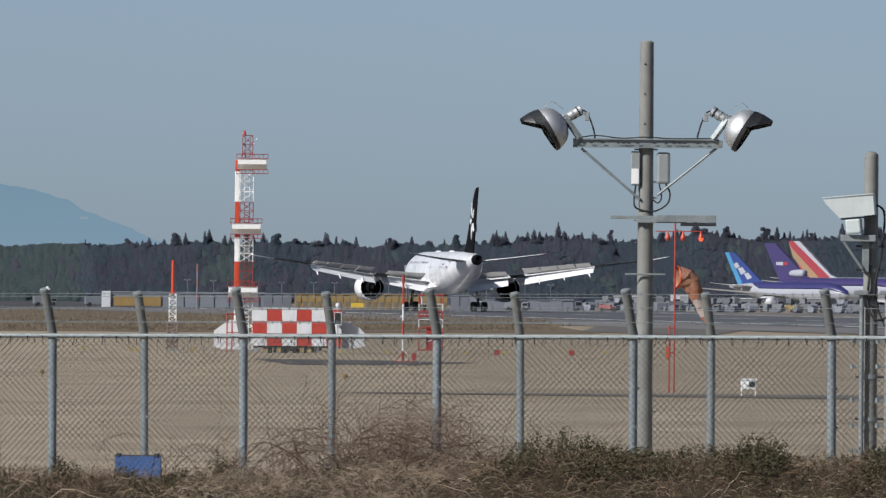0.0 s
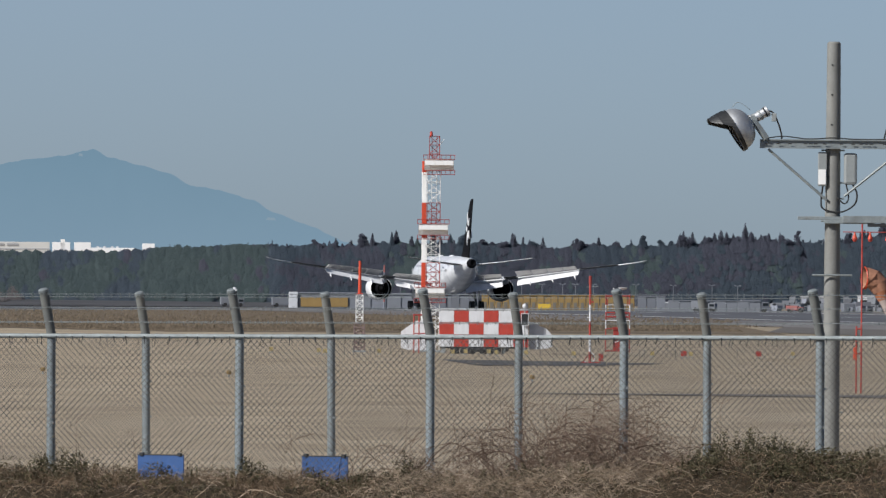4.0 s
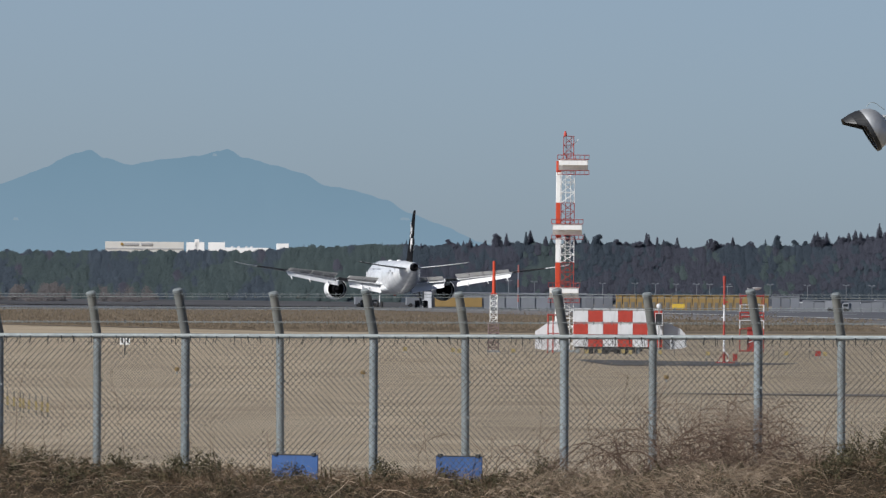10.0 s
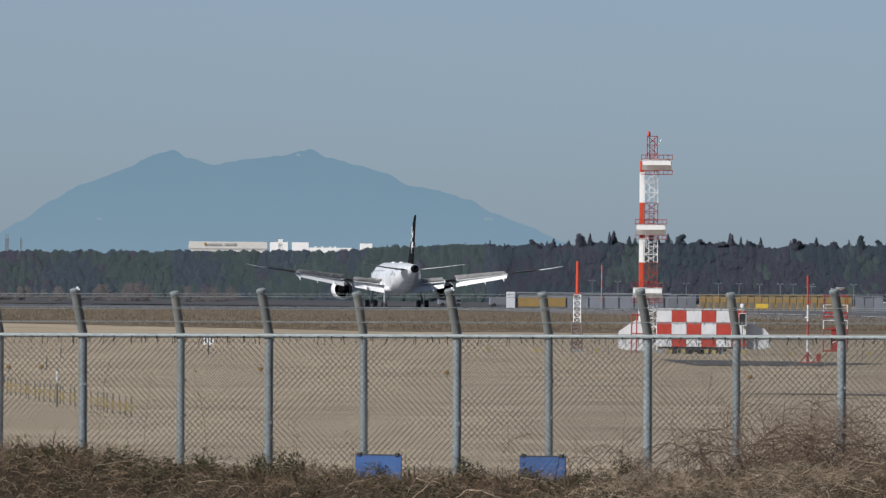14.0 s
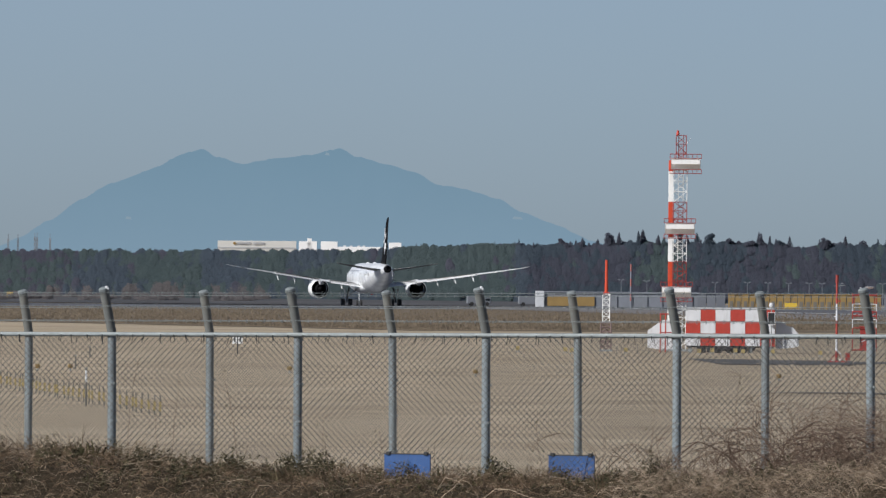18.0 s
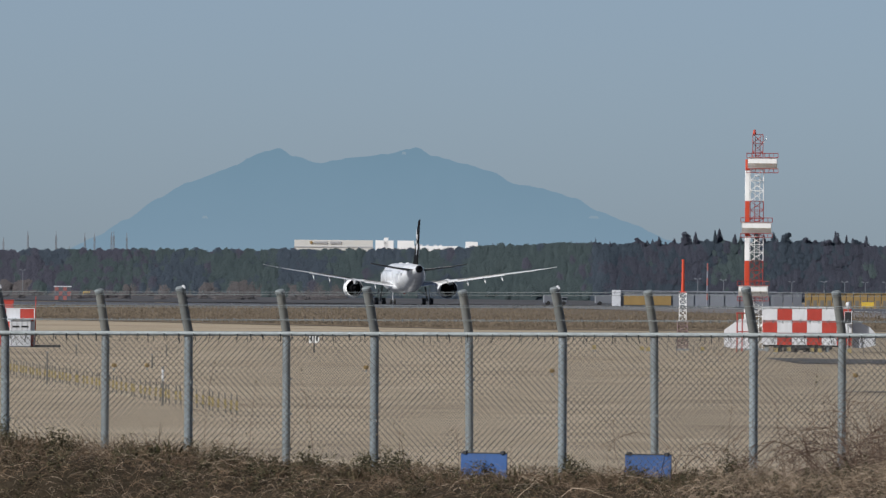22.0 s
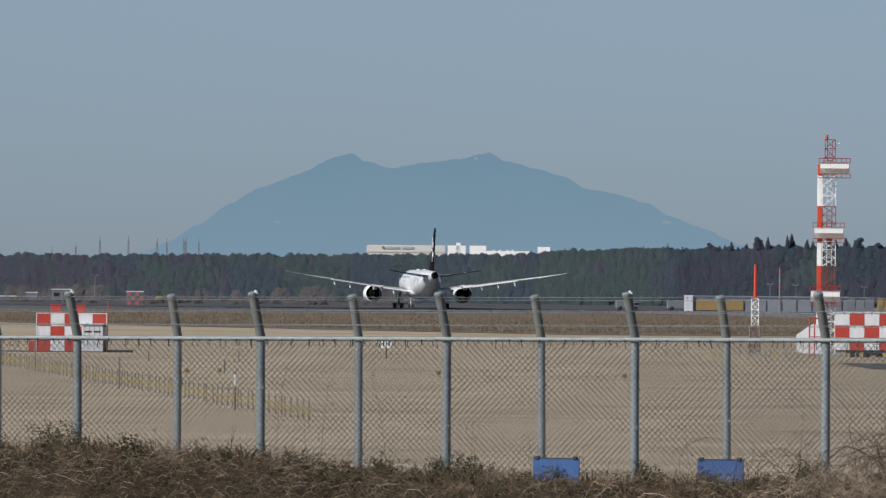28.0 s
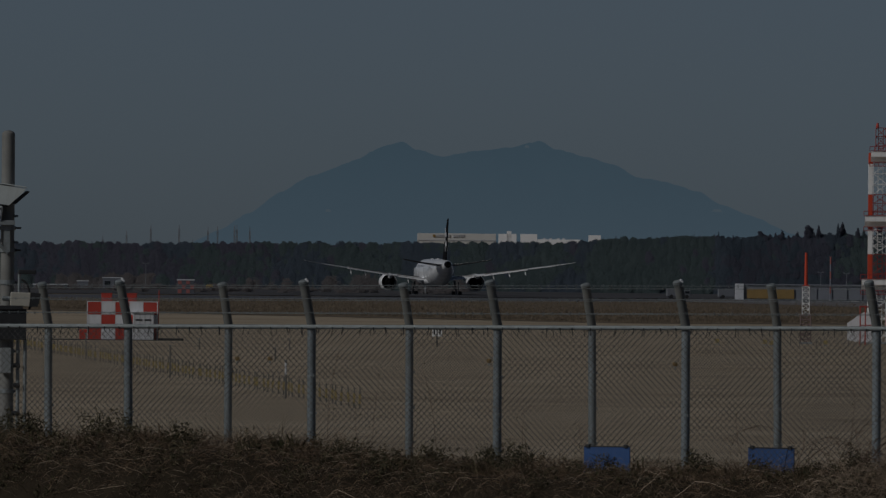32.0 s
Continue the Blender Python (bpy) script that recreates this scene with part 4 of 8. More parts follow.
        part("side_brace", rod((0, 0, 1.6), (-side * 2.0, 0.3, 3.2), 0.09, sides=8), GEAR_GREY, leg)
        part("bogie_beam", rod((0, 0.85, 0.68), (0, -0.85, 0.68), 0.14, sides=10), GREY_BOX, leg)
        part("gear_door", box((side * 0.35, -1.0, 1.5), (side * 0.42, 0.9, 3.4), 0.02), JET_GREY, leg)
        for yy in (0.75, -0.75):
            for xx in (-0.74, 0.74):
                wheel = smooth(part("wheel", loft([[(xx + dx, yy + r * math.sin(k * math.tau / 20), 0.68 + r * math.cos(k * math.tau / 20)) for k in range(20)]
                                    for dx, r in ((-0.32, 0.42), (-0.32, 0.62), (-0.2, 0.7), (0.2, 0.7), (0.32, 0.62), (0.32, 0.42))]), RUBBER, leg))
                part("rim", rod((xx - 0.325, yy, 0.68), (xx + 0.325, yy, 0.68), 0.3, sides=14), GEAR_GREY, wheel)
    gear = empty("nose_gear", Matrix.Translation((0, 23.0, 0)))
    gear.parent = jet
    part("strut", rod((0, 0, 0.55), (0, 0.3, 2.8), 0.12, sides=10), ALUMINIUM, gear)
    for xx in (-0.4, 0.4):
        smooth(part("wheel", rod((xx - 0.17, 0, 0.53), (xx + 0.17, 0, 0.53), 0.53, sides=18), RUBBER, gear))
    # fin
    rings = []
    for z, le, te, th in ((7.2, -19.4, -30.2, 0.42), (8.6, -22.2, -30.6, 0.32), (12, -26.0, -32.2, 0.25), (15.5, -29.4, -33.8, 0.17), (16.6, -31.0, -34.4, 0.12), (16.95, -32.4, -34.5, 0.05)):
        pts = []
        for k in range(9):
            u = k / 8
            t = th * 2.2 * math.sqrt(u + 1e-4) * (1 - u) + 0.02
            pts.append((t, le + (te - le) * u, z))
        for k in range(7, 0, -1):
            u = k / 8
            t = th * 2.2 * math.sqrt(u + 1e-4) * (1 - u) + 0.02
            pts.append((-t, le + (te - le) * u, z))
        rings.append(pts)
    fin = smooth(part("tail_fin", loft(rings), JET_BLACK, jet, "black tail fin with a white emblem"))
    for side in (-1, 1):
        bm = bmesh.new()
        zc, yc = 12.3, -29.6
        for k in range(5):  # five kites round a middle
            a = radians(20 + 72 * k)
            along, across = (math.sin(a), math.cos(a)), (math.cos(a), -math.sin(a))
            front = []
            for f, g in ((0.5, 0.0), (1.15, 0.52), (2.35, 0.0), (1.15, -0.52)):
                yy, zz = yc + along[0] * f * 0.85 + across[0] * g, zc + along[1] * f * 1.15 + across[1] * g
                front.append((side * (0.045 + 0.85 * (0.25 - 0.022 * (zz - 12))), yy, zz))
            v = [bm.verts.new(p) for p in front]
            w = [bm.verts.new((p[0] * 0.6, p[1], p[2])) for p in front]
            bm.faces.new(v)
            bm.faces.new(w[::-1])
            for i in range(4):
                j = (i + 1) % 4
                bm.faces.new((v[i], w[i], w[j], v[j]))
        part("fin_emblem", bm, JET_WHITE, fin, "white emblem of five plain kite shapes")
        # titles along the flank in plain bars, two dark service marks near the tail
        for k in range(24):
            if k in (4, 13, 14):
                continue
            y0 = 17.4 - 0.8 * k
            y1 = y0 - (0.5 if k % 3 else 0.25)
            bm = bmesh.new()
            quads = []
            for rr in (2.90, 2.84):
                quads.append([bm.verts.new((side * rr * math.cos(t), y, 5.05 + rr * 1.035 * math.sin(t))) for t in (0.44, 0.55) for y in (y0, y1)])
            (a, b, c, d), (e, f, g, h) = quads
            for q in ((a, b, d, c), (e, g, h, f), (a, e, f, b), (c, d, h, g), (a, c, g, e), (b, f, h, d)):
                bm.faces.new(q)
            part("title_bar", bm, TITLE_GREY, jet, "grey lettering as plain bars")
        for y, z in ((-17.5, 6.1), (-21.5, 6.55)):
            part("service_mark", box((side * 2.2, y - 0.5, z), (side * (2.72 if y > -20 else 2.40), y + 0.3, z + 0.22)), TITLE_GREY, jet)
    bm = bmesh.new()
    bmesh.ops.create_uvsphere(bm, u_segments=12, v_segments=8, radius=0.22, matrix=Matrix.Translation((0, -2.0, 1.88)))
    smooth(part("beacon_light", bm, RED_PAINT, jet, "red belly beacon light"))
    # the body stands high on its legs
    for ob in jet.children:
        if "gear" not in ob.name:
            ob.matrix_basis = Matrix.Translation((0, 0, 0.45)) @ ob.matrix_basis
    for k, (ob, rest, angle, droop) in enumerate(MOVING):
        MOVING[k] = (ob, Matrix.Translation((0, 0, 0.45)) @ rest, angle, droop)
    return jet


AIRLINER = build_jet()


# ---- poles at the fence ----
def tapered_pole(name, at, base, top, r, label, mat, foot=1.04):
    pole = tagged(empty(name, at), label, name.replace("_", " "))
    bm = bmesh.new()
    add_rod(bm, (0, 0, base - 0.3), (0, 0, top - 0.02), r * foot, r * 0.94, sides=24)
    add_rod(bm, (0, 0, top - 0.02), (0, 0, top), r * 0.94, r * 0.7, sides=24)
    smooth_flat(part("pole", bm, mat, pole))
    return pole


def smooth_flat(ob):
    smooth(ob)
    ob.data.set_sharp_from_angle(angle=radians(35))
    return ob


def lathe(profile, sides=28):
    """A turned body round the z axis from (radius, height) pairs."""
    bm = bmesh.new()
    rings = [[bm.verts.new((r * math.cos(k * math.tau / sides), r * math.sin(k * math.tau / sides), z)) for k in range(sides)] for r, z in profile]
    for u, v in zip(rings, rings[1:]):
        for k in range(sides):
            bm.faces.new((u[k], u[(k + 1) % sides], v[(k + 1) % sides], v[k]))
    return bm


def cable(name, points, r, parent, mat=RUBBER):
    """A hanging cable, rounded through its points."""
    pts = [Vector(p) for p in points]
    fine = []
    for i in range(len(pts) - 1):
        p0, p1, p2, p3 = pts[max(i - 1, 0)], pts[i], pts[i + 1], pts[min(i + 2, len(pts) - 1)]
        for k in range(6):
            u = k / 6
            fine.append(0.5 * (2 * p1 + (p2 - p0) * u + (2 * p0 - 5 * p1 + 4 * p2 - p3) * u * u + (3 * p1 - p0 - 3 * p2 + p3) * u ** 3))
    fine.append(pts[-1])
    bm = bmesh.new()
    add_path(bm, fine, r, 6)
    return smooth(part(name, bm, mat, parent))


def build_floodlight():
    at = facing(57.5, 155.0)
    at.translation.z = 0
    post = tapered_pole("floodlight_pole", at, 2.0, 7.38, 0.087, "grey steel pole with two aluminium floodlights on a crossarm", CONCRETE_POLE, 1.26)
    bm = bmesh.new()
    for z in (6.74, 6.38, 7.1):
        add_rod(bm, (-0.02, -0.082, z), (-0.02, -0.092, z), 0.011, sides=8)
    part("bolt_holes", bm, RUBBER, post, "dark bolt holes")
    # crossarm: two thin channels with slots
    bm = bmesh.new()
    add_box(bm, (-0.88, -0.13, 6.10), (0.88, -0.085, 6.19), 0.006)
    add_box(bm, (-0.88, -0.16, 6.185), (0.88, -0.085, 6.20))
    add_box(bm, (-0.88, -0.16, 6.09), (0.88, -0.085, 6.105))
    part("crossarm", bm, GALVANISED, post, "galvanised channel crossarm with bolt slots")
    bm = bmesh.new()
    add_box(bm, (-0.88, 0.085, 6.10), (0.92, 0.13, 6.19), 0.006)
    part("rear_crossarm", bm, GALVANISED, post)
    for x in (-0.8, -0.66, -0.52, -0.33, -0.27, -0.21, -0.1, 0.1, 0.24, 0.34, 0.40, 0.46, 0.62, 0.72):
        part("slot", box((x - 0.022, -0.165, 6.14), (x + 0.022, -0.155, 6.152)), RUBBER, post)
    for side in (-1, 1):
        shift, up = (0.065, 0.05) if side > 0 else (0.0, 0.0)
        part("brace", rod((side * 0.78 + shift, -0.1, 6.08 + up * 0.3), (side * 0.07 + shift, -0.1, 5.47 + up), 0.016, sides=8), GALVANISED, post)
    for z in (5.47, 5.66, 6.05, 5.2, 2.9, 4.3):
        rr = 0.107 - 0.0046 * (z - 1.7)
        ring = lathe([(rr - 0.012, z), (rr, z), (rr, z + 0.045), (rr - 0.012, z + 0.045)], 20)
        clamp = part("clamp_band", ring, GALVANISED, post)
        part("bolt", rod((-0.14, -0.02, z + 0.022), (0.14, -0.02, z + 0.022), 0.010, sides=6), GALVANISED, clamp)
    part("step_bar", rod((-0.24, -0.13, 4.57), (0.24, -0.13, 4.57), 0.012, sides=8), GALVANISED, post, "thin step bar across the pole")
    part("lower_rail", box((0.42, -0.19, 5.155), (0.85, -0.12, 5.195), 0.006), DARK_METAL, post, "dark rail under the bracket")
    # boxes under the crossarm
    a = part("control_box", box((-0.18, -0.11, 5.64), (-0.07, 0.06, 6.05), 0.012), GREY_BOX, post, "small grey box with a white label")
    part("label_plate", box((-0.175, -0.116, 5.66), (-0.085, -0.111, 5.84)), WHITE, a, "white label plate")
    part("ballast_box", box((0.13, -0.10, 5.66), (0.29, 0.10, 6.04), 0.03), GREY_BOX, post, "grey rounded ballast box")
    # shelf
    bm = bmesh.new()
    add_box(bm, (-0.42, -0.16, 5.235), (0.85, -0.10, 5.275), 0.004)
    add_box(bm, (-0.10, -0.16, 5.19), (0.50, 0.16, 5.235), 0.004)
    add_box(bm, (0.12, -0.2, 5.20), (0.85, -0.16, 5.285), 0.004)
    add_box(bm, (0.1, 0.10, 5.235), (0.85, 0.16, 5.275), 0.004)
    part("shelf_bracket", bm, GALVANISED, post, "flat galvanised bracket arm")
    cable("cable", [(-0.12, -0.08, 5.64), (-0.14, -0.1, 5.45), (-0.1, -0.09, 5.36), (0.1, -0.1, 5.33), (0.26, -0.1, 5.42), (0.29, -0.08, 5.55), (0.24, -0.05, 5.66)], 0.011, post)
    cable("cable", [(0.16, -0.05, 5.66), (0.19, -0.08, 5.5), (0.14, -0.1, 5.43), (0.06, -0.09, 5.5)], 0.009, post)
    cable("cable", [(-0.85, -0.14, 6.2), (-0.6, -0.14, 6.235), (-0.3, -0.14, 6.205), (0, -0.14, 6.22), (0.3, -0.14, 6.205), (0.8, -0.14, 6.21)], 0.008, post)
    for side in (-1, 1):
        hub = Vector((side * 1.17, -0.10, 6.31))
        axis = Vector((-side * 0.85, 0.12, 0.52)).normalized()  # from the mouth to the back
        turn = Matrix.Translation(hub) @ axis.to_track_quat("Z", "Y").to_matrix().to_4x4()
        lamp = empty("floodlight", turn)
        lamp.parent = post
        lamp["label"] = "round aluminium floodlight with a dark visor"
        prof = [(0.262, -0.03), (0.265, 0.0), (0.255, 0.06), (0.225, 0.12), (0.175, 0.17), (0.11, 0.2), (0.07, 0.21)]
        smooth(part("reflector", lathe(prof, 36), ALUMINIUM, lamp, "polished aluminium dome"))
        part("front_glass", lathe([(0.25, -0.02), (0.12, -0.03), (0.001, -0.035)], 30), JET_BLACK, lamp, "dark front glass")
        part("rim", lathe([(0.25, -0.05), (0.275, -0.05), (0.275, 0.0), (0.25, 0.0)], 36), DARK_METAL, lamp, "dark rim")
        socket = lathe([(0.075, 0.2), (0.075, 0.23), (0.058, 0.24), (0.058, 0.42), (0.066, 0.42), (0.066, 0.45), (0.03, 0.46), (0.001, 0.46)], 20)
        smooth_flat(part("lamp_socket", socket, ALUMINIUM, lamp, "ribbed metal lamp socket"))
        for zz in (0.255, 0.33, 0.40):
            part("socket_band", lathe([(0.05, zz), (0.064, zz), (0.064, zz + 0.022), (0.05, zz + 0.022)], 18), GREY_BOX if zz < 0.4 else DARK_METAL, lamp)
        # visor: a curved hood past the rim on the outer side
        inv = turn.inverted().to_3x3()
        up = inv @ Vector((side * 0.5, 0, 0.8))
        mid = math.atan2(up.y, up.x)
        bm = bmesh.new()
        rows_v = []
        for layer in (0.0, 0.006):
            for zz, rr, half in ((-0.03, 0.277 + layer, 1.45), (-0.13, 0.285 + layer, 1.1), (-0.235, 0.28 + layer, 0.65)):
                rows_v.append([bm.verts.new((rr * math.cos(mid + half * (k / 8 - 1)), rr * math.sin(mid + half * (k / 8 - 1)), zz)) for k in range(17)])
        for i, j in ((0, 1), (1, 2), (3, 4), (4, 5), (2, 5), (0, 3)):
            for k in range(16):
                bm.faces.new((rows_v[i][k], rows_v[i][k + 1], rows_v[j][k + 1], rows_v[j][k]))
        part("visor", bm, DARK_METAL, lamp, "dark grey visor hood")
        # yoke down to the crossarm
        foot = Vector((side * 0.80, -0.11, 6.2))
        bm = bmesh.new()
        for dy in (-0.05, 0.05):
            q = hub + axis * 0.24 + Vector((0, dy, 0))
            add_rod(bm, q, foot + Vector((0, dy, 0.0)), 0.040, sides=4)
        add_rod(bm, foot + Vector((0, -0.06, 0.01)), foot + Vector((0, 0.06, 0.01)), 0.03, sides=8)
        part("yoke", bm, GALVANISED, post, "galvanised mounting yoke")
        end = hub + axis * 0.45
        part("connector_box", box((end.x - side * 0.075 - 0.03, end.y - 0.03, end.z - 0.13), (end.x - side * 0.075 + 0.03, end.y + 0.03, end.z - 0.03), 0.008), GREY_BOX, post, "small grey connector box")
        pivot = hub + axis * 0.24
        part("yoke_plate", rod((pivot.x, pivot.y - 0.075, pivot.z), (pivot.x, pivot.y - 0.06, pivot.z), 0.05, sides=12), GALVANISED, post, "round yoke pivot plate")
        cable("lamp_cable", [end, end + Vector((-side * 0.07, 0, -0.03)), end + Vector((-side * 0.13, 0, -0.16)), end + Vector((-side * 0.17, 0, -0.30)), (side * 0.62, -0.12, 6.21)], 0.011, post)
        cable("guard_wire", [hub + Vector((side * 0.05, 0, 0.27)), hub + Vector((-side * 0.03, 0, 0.33)), hub + Vector((-side * 0.17, 0, 0.24))], 0.004, post, GALVANISED)


build_floodlight()


# housing white lowered in colour because less sun reaches it; slight dirt streaks
CAMERA_SHELL = material("dimmed_camera_white", (0.50, 0.55, 0.55), 0.5, 0.0, 0.12, 4, dirt=0.15)


def camera_housing(parent, m, long=0.62, dark_end=True):
    """A weatherproof box camera with a sunshield; its lens looks along +x."""
    unit = empty("camera_housing", m)
    unit.parent = parent
    unit["label"] = "white weatherproof camera housing with a sunshield"
    outline = [(-long / 2, -0.105), (long / 2 - 0.18, -0.115), (long / 2 - 0.02, 0.08), (long / 2, 0.125), (-long / 2, 0.135)]
    part("shell", prism(outline, 0.2, Matrix.Translation((0, -0.1, 0))), CAMERA_SHELL, unit)
    part("sunshield", box((-long / 2 - 0.01, -0.115, 0.136), (long / 2 + 0.01, 0.115, 0.148), 0.004), CAMERA_SHELL, unit)
    for x in (-0.09, 0.03):
        for z in (-0.27, -0.17):
            part("bolt_head", rod((x, -0.098, z), (x, -0.088, z), 0.014, sides=6), DARK_METAL, unit)
    part("base_strip", box((-long / 2, -0.08, -0.135), (long / 2 - 0.19, 0.08, -0.116), 0.004), DARK_METAL, unit, "dark lower strip")
    if dark_end:
        part("lens_hood", prism([(long / 2 - 0.155, -0.08), (long / 2 - 0.10, -0.09), (long / 2 + 0.06, 0.095), (long / 2 + 0.01, 0.1)], 0.15, Matrix.Translation((0, -0.075, 0))), DARK_METAL, unit, "dark lens hood")
    part("pan_head", box((-0.12, -0.09, -0.31), (0.06, 0.09, -0.135), 0.02), CAMERA_SHELL, unit, "white pan head")
    return unit


def build_camera_pole(bearing, distance, top, flip, label):
    at = facing(bearing, distance)
    at.translation.z = 0
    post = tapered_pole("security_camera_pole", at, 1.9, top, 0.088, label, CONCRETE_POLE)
    part("rounded_cap", lathe([(0.084, top - 0.02), (0.078, top + 0.02), (0.05, top + 0.045), (0.001, top + 0.055)], 20), CONCRETE_POLE, post)
    for z in (2.85, 3.35, 4.22, 4.62, 4.9):
        ring = part("clamp_band", lathe([(0.09, z), (0.104, z), (0.104, z + 0.05), (0.09, z + 0.05)], 20), GALVANISED, post)
        part("bolt", rod((-0.17, -0.03, z + 0.025), (0.17, -0.03, z + 0.025), 0.012, sides=6), DARK_METAL, ring)
    return post


def build_right_camera_pole():
    post = build_camera_pole(75.0, 153.0, 6.0, False, "grey pole with a white security camera and conduits")
    camera_housing(post, Matrix.Translation((-0.25, -0.2, 5.38)) @ Matrix.Rotation(radians(-5), 4, "Y") @ Matrix.Rotation(radians(172), 4, "Z"), 0.60, False)
    bm = bmesh.new()
    add_box(bm, (-0.36, -0.22, 4.98), (0.06, -0.02, 5.06), 0.006)
    add_box(bm, (-0.10, -0.14, 4.62), (-0.02, -0.06, 4.99), 0.004)
    add_rod(bm, (-0.32, -0.12, 4.98), (-0.1, -0.1, 4.66), 0.018, sides=6)
    add_rod(bm, (-0.32, -0.2, 4.98), (-0.1, -0.16, 4.66), 0.018, sides=6)
    part("bracket", bm, GALVANISED, post, "galvanised bracket with slanted struts")
    for x, top_z in ((-0.10, 4.35), (0.20, 4.35)):
        bm = bmesh.new()
        add_rod(bm, (x, -0.13, 1.9), (x, -0.13, top_z), 0.028, sides=12)
        add_box(bm, (x - 0.1, -0.2, top_z), (x + 0.08, -0.06, top_z + 0.05), 0.01)
        for z in (2.5, 2.8, 3.1, 3.5, 3.8):
            add_rod(bm, (x - 0.10, -0.13, z), (x + 0.05, -0.13, z), 0.011, sides=6)
            add_rod(bm, (x - 0.11, -0.13, z - 0.03), (x - 0.11, -0.13, z + 0.03), 0.022, sides=8)
        part("conduit", bm, GALVANISED, post, "galvanised conduit with side fittings")
    cable("cable", [(0.06, -0.1, 5.42), (0.16, -0.14, 5.3), (0.12, -0.14, 4.8), (0.05, -0.12, 4.4), (0.12, -0.13, 4.1), (0.22, -0.13, 3.95), (0.25, -0.1, 4.3)], 0.014, post)
    cable("cable", [(0.0, -0.11, 4.7), (-0.03, -0.13, 4.25), (0.08, -0.15, 4.05), (0.3, -0.13, 4.15)], 0.014, post)


BEIGE = material("beige_enamel", (0.42, 0.41, 0.36), 0.5, 0.0, 0.12, 4, dirt=0.15)


def build_left_camera_pole():
    post = build_camera_pole(-41.15, 162.0, 6.1, True, "grey pole with two security cameras on steel brackets")
    camera_housing(post, Matrix.Translation((-0.10, -0.16, 5.34)) @ Matrix.Rotation(radians(8), 4, "Y"), 0.62)
    small = empty("camera_housing", Matrix.Translation((0.24, -0.22, 4.03)) @ Matrix.Rotation(radians(2), 4, "Y"))
    small.parent = post
    small["label"] = "small beige box camera with a dark hood"
    part("shell", box((-0.2, -0.08, -0.09), (0.06, 0.08, 0.085), 0.012), BEIGE, small)
    part("lens_hood", prism([(0.04, -0.095), (0.15, -0.085), (0.185, 0.08), (0.05, 0.09)], 0.18, Matrix.Translation((0, -0.09, 0))), DARK_METAL, small, "dark lens hood")
    part("arm", rod((-0.3, 0, 0), (-0.2, 0, 0), 0.03, sides=8), GALVANISED, small)
    bm = bmesh.new()
    add_box(bm, (-0.35, -0.22, 4.96), (0.09, -0.1, 5.02), 0.006)
    add_box(bm, (-0.05, -0.16, 4.62), (0.03, -0.1, 4.97))
    add_rod(bm, (-0.3, -0.16, 4.96), (0.0, -0.14, 4.6), 0.02, sides=6)
    for z in (5.06, 4.73):
        add_box(bm, (0.08, -0.05, z), (0.13, 0.03, z + 0.03))
    part("bracket", bm, GALVANISED, post)
    bm = bmesh.new()
    add_box(bm, (-0.4, -0.3, 3.90), (0.20, -0.1, 3.95), 0.006)
    add_box(bm, (-0.25, -0.26, 3.52), (0.245, -0.1, 3.91), 0.008)
    part("lower_bracket", bm, DARK_METAL, post, "dark steel bracket box")
    part("antenna_panel", box((0.14, -0.2, 4.345), (0.36, -0.08, 4.40), 0.01), DARK_METAL, post, "small dark flat panel")
    part("antenna_mast", rod((0.15, -0.14, 3.95), (0.15, -0.14, 4.35), 0.018, sides=8), GALVANISED, post)
    cable("cable", [(0.18, -0.14, 4.28), (0.26, -0.15, 4.2), (0.29, -0.16, 4.0), (0.28, -0.16, 3.9)], 0.014, post)
    for x in (0.14, 0.23):
        part("conduit", rod((x, -0.13, 1.9), (x, -0.13, 3.53), 0.024, sides=10), GALVANISED, post)
    for z in (2.6, 2.95, 3.2):
        part("fitting", rod((0.08, -0.16, z), (0.17, -0.16, z), 0.03, sides=8), DARK_METAL, post)
    part("junction_box", box((-0.08, -0.22, 3.1), (0.06, -0.1, 3.42), 0.01), GREY_BOX, post)


build_right_camera_pole()
build_left_camera_pole()


# ---- blue boards on the outer fence ----
def blue_board(bearing):
    at = facing(bearing, 153.6, 0, -26)
    at.translation.z = 0
    board = tagged(empty("blue_sign_board", at), "small weathered blue board hung low on the chain-link fence", "sign", "blue boards on the fence")
    part("panel", box((-0.305, 0, 1.95), (0.305, 0.02, 2.36), 0.004), BLUE_SIGN, board)
    for x in (-0.25, 0.25):
        part("fixing_clip", box((x - 0.025, -0.02, 2.345), (x + 0.025, 0.03, 2.385), 0.004), DARK_METAL, board, "dark fixing clip")
    part("top_edge", box((-0.307, -0.004, 2.352), (0.307, 0.024, 2.364)), DARK_METAL, board)


blue_board(18.25)
blue_board(5.5)


# ---- the glide-path antenna tower ----
def lattice(bm, x0, x1, y0, y1, z0, z1, steps, r):
    corners = ((x0, y0), (x1, y0), (x1, y1), (x0, y1))
    for x, y in corners:
        add_rod(bm, (x, y, z0), (x, y, z1), r, sides=6)
    h = (z1 - z0) / steps
    for k in range(steps):
        for i in range(4):
            a, b = corners[i], corners[(i + 1) % 4]
            lo, hi = z0 + k * h, z0 + (k + 1) * h
            if k % 2:
                a, b = b, a
            add_rod(bm, (*a, lo), (*b, hi), r * 0.6, sides=4)
            add_rod(bm, (*a, hi), (*b, hi), r * 0.6, sides=4)


RAIL_RED = material("dull_dark_red_paint", (0.30, 0.034, 0.028), 0.6, 0.0, 0.25, 3, dirt=0.15)


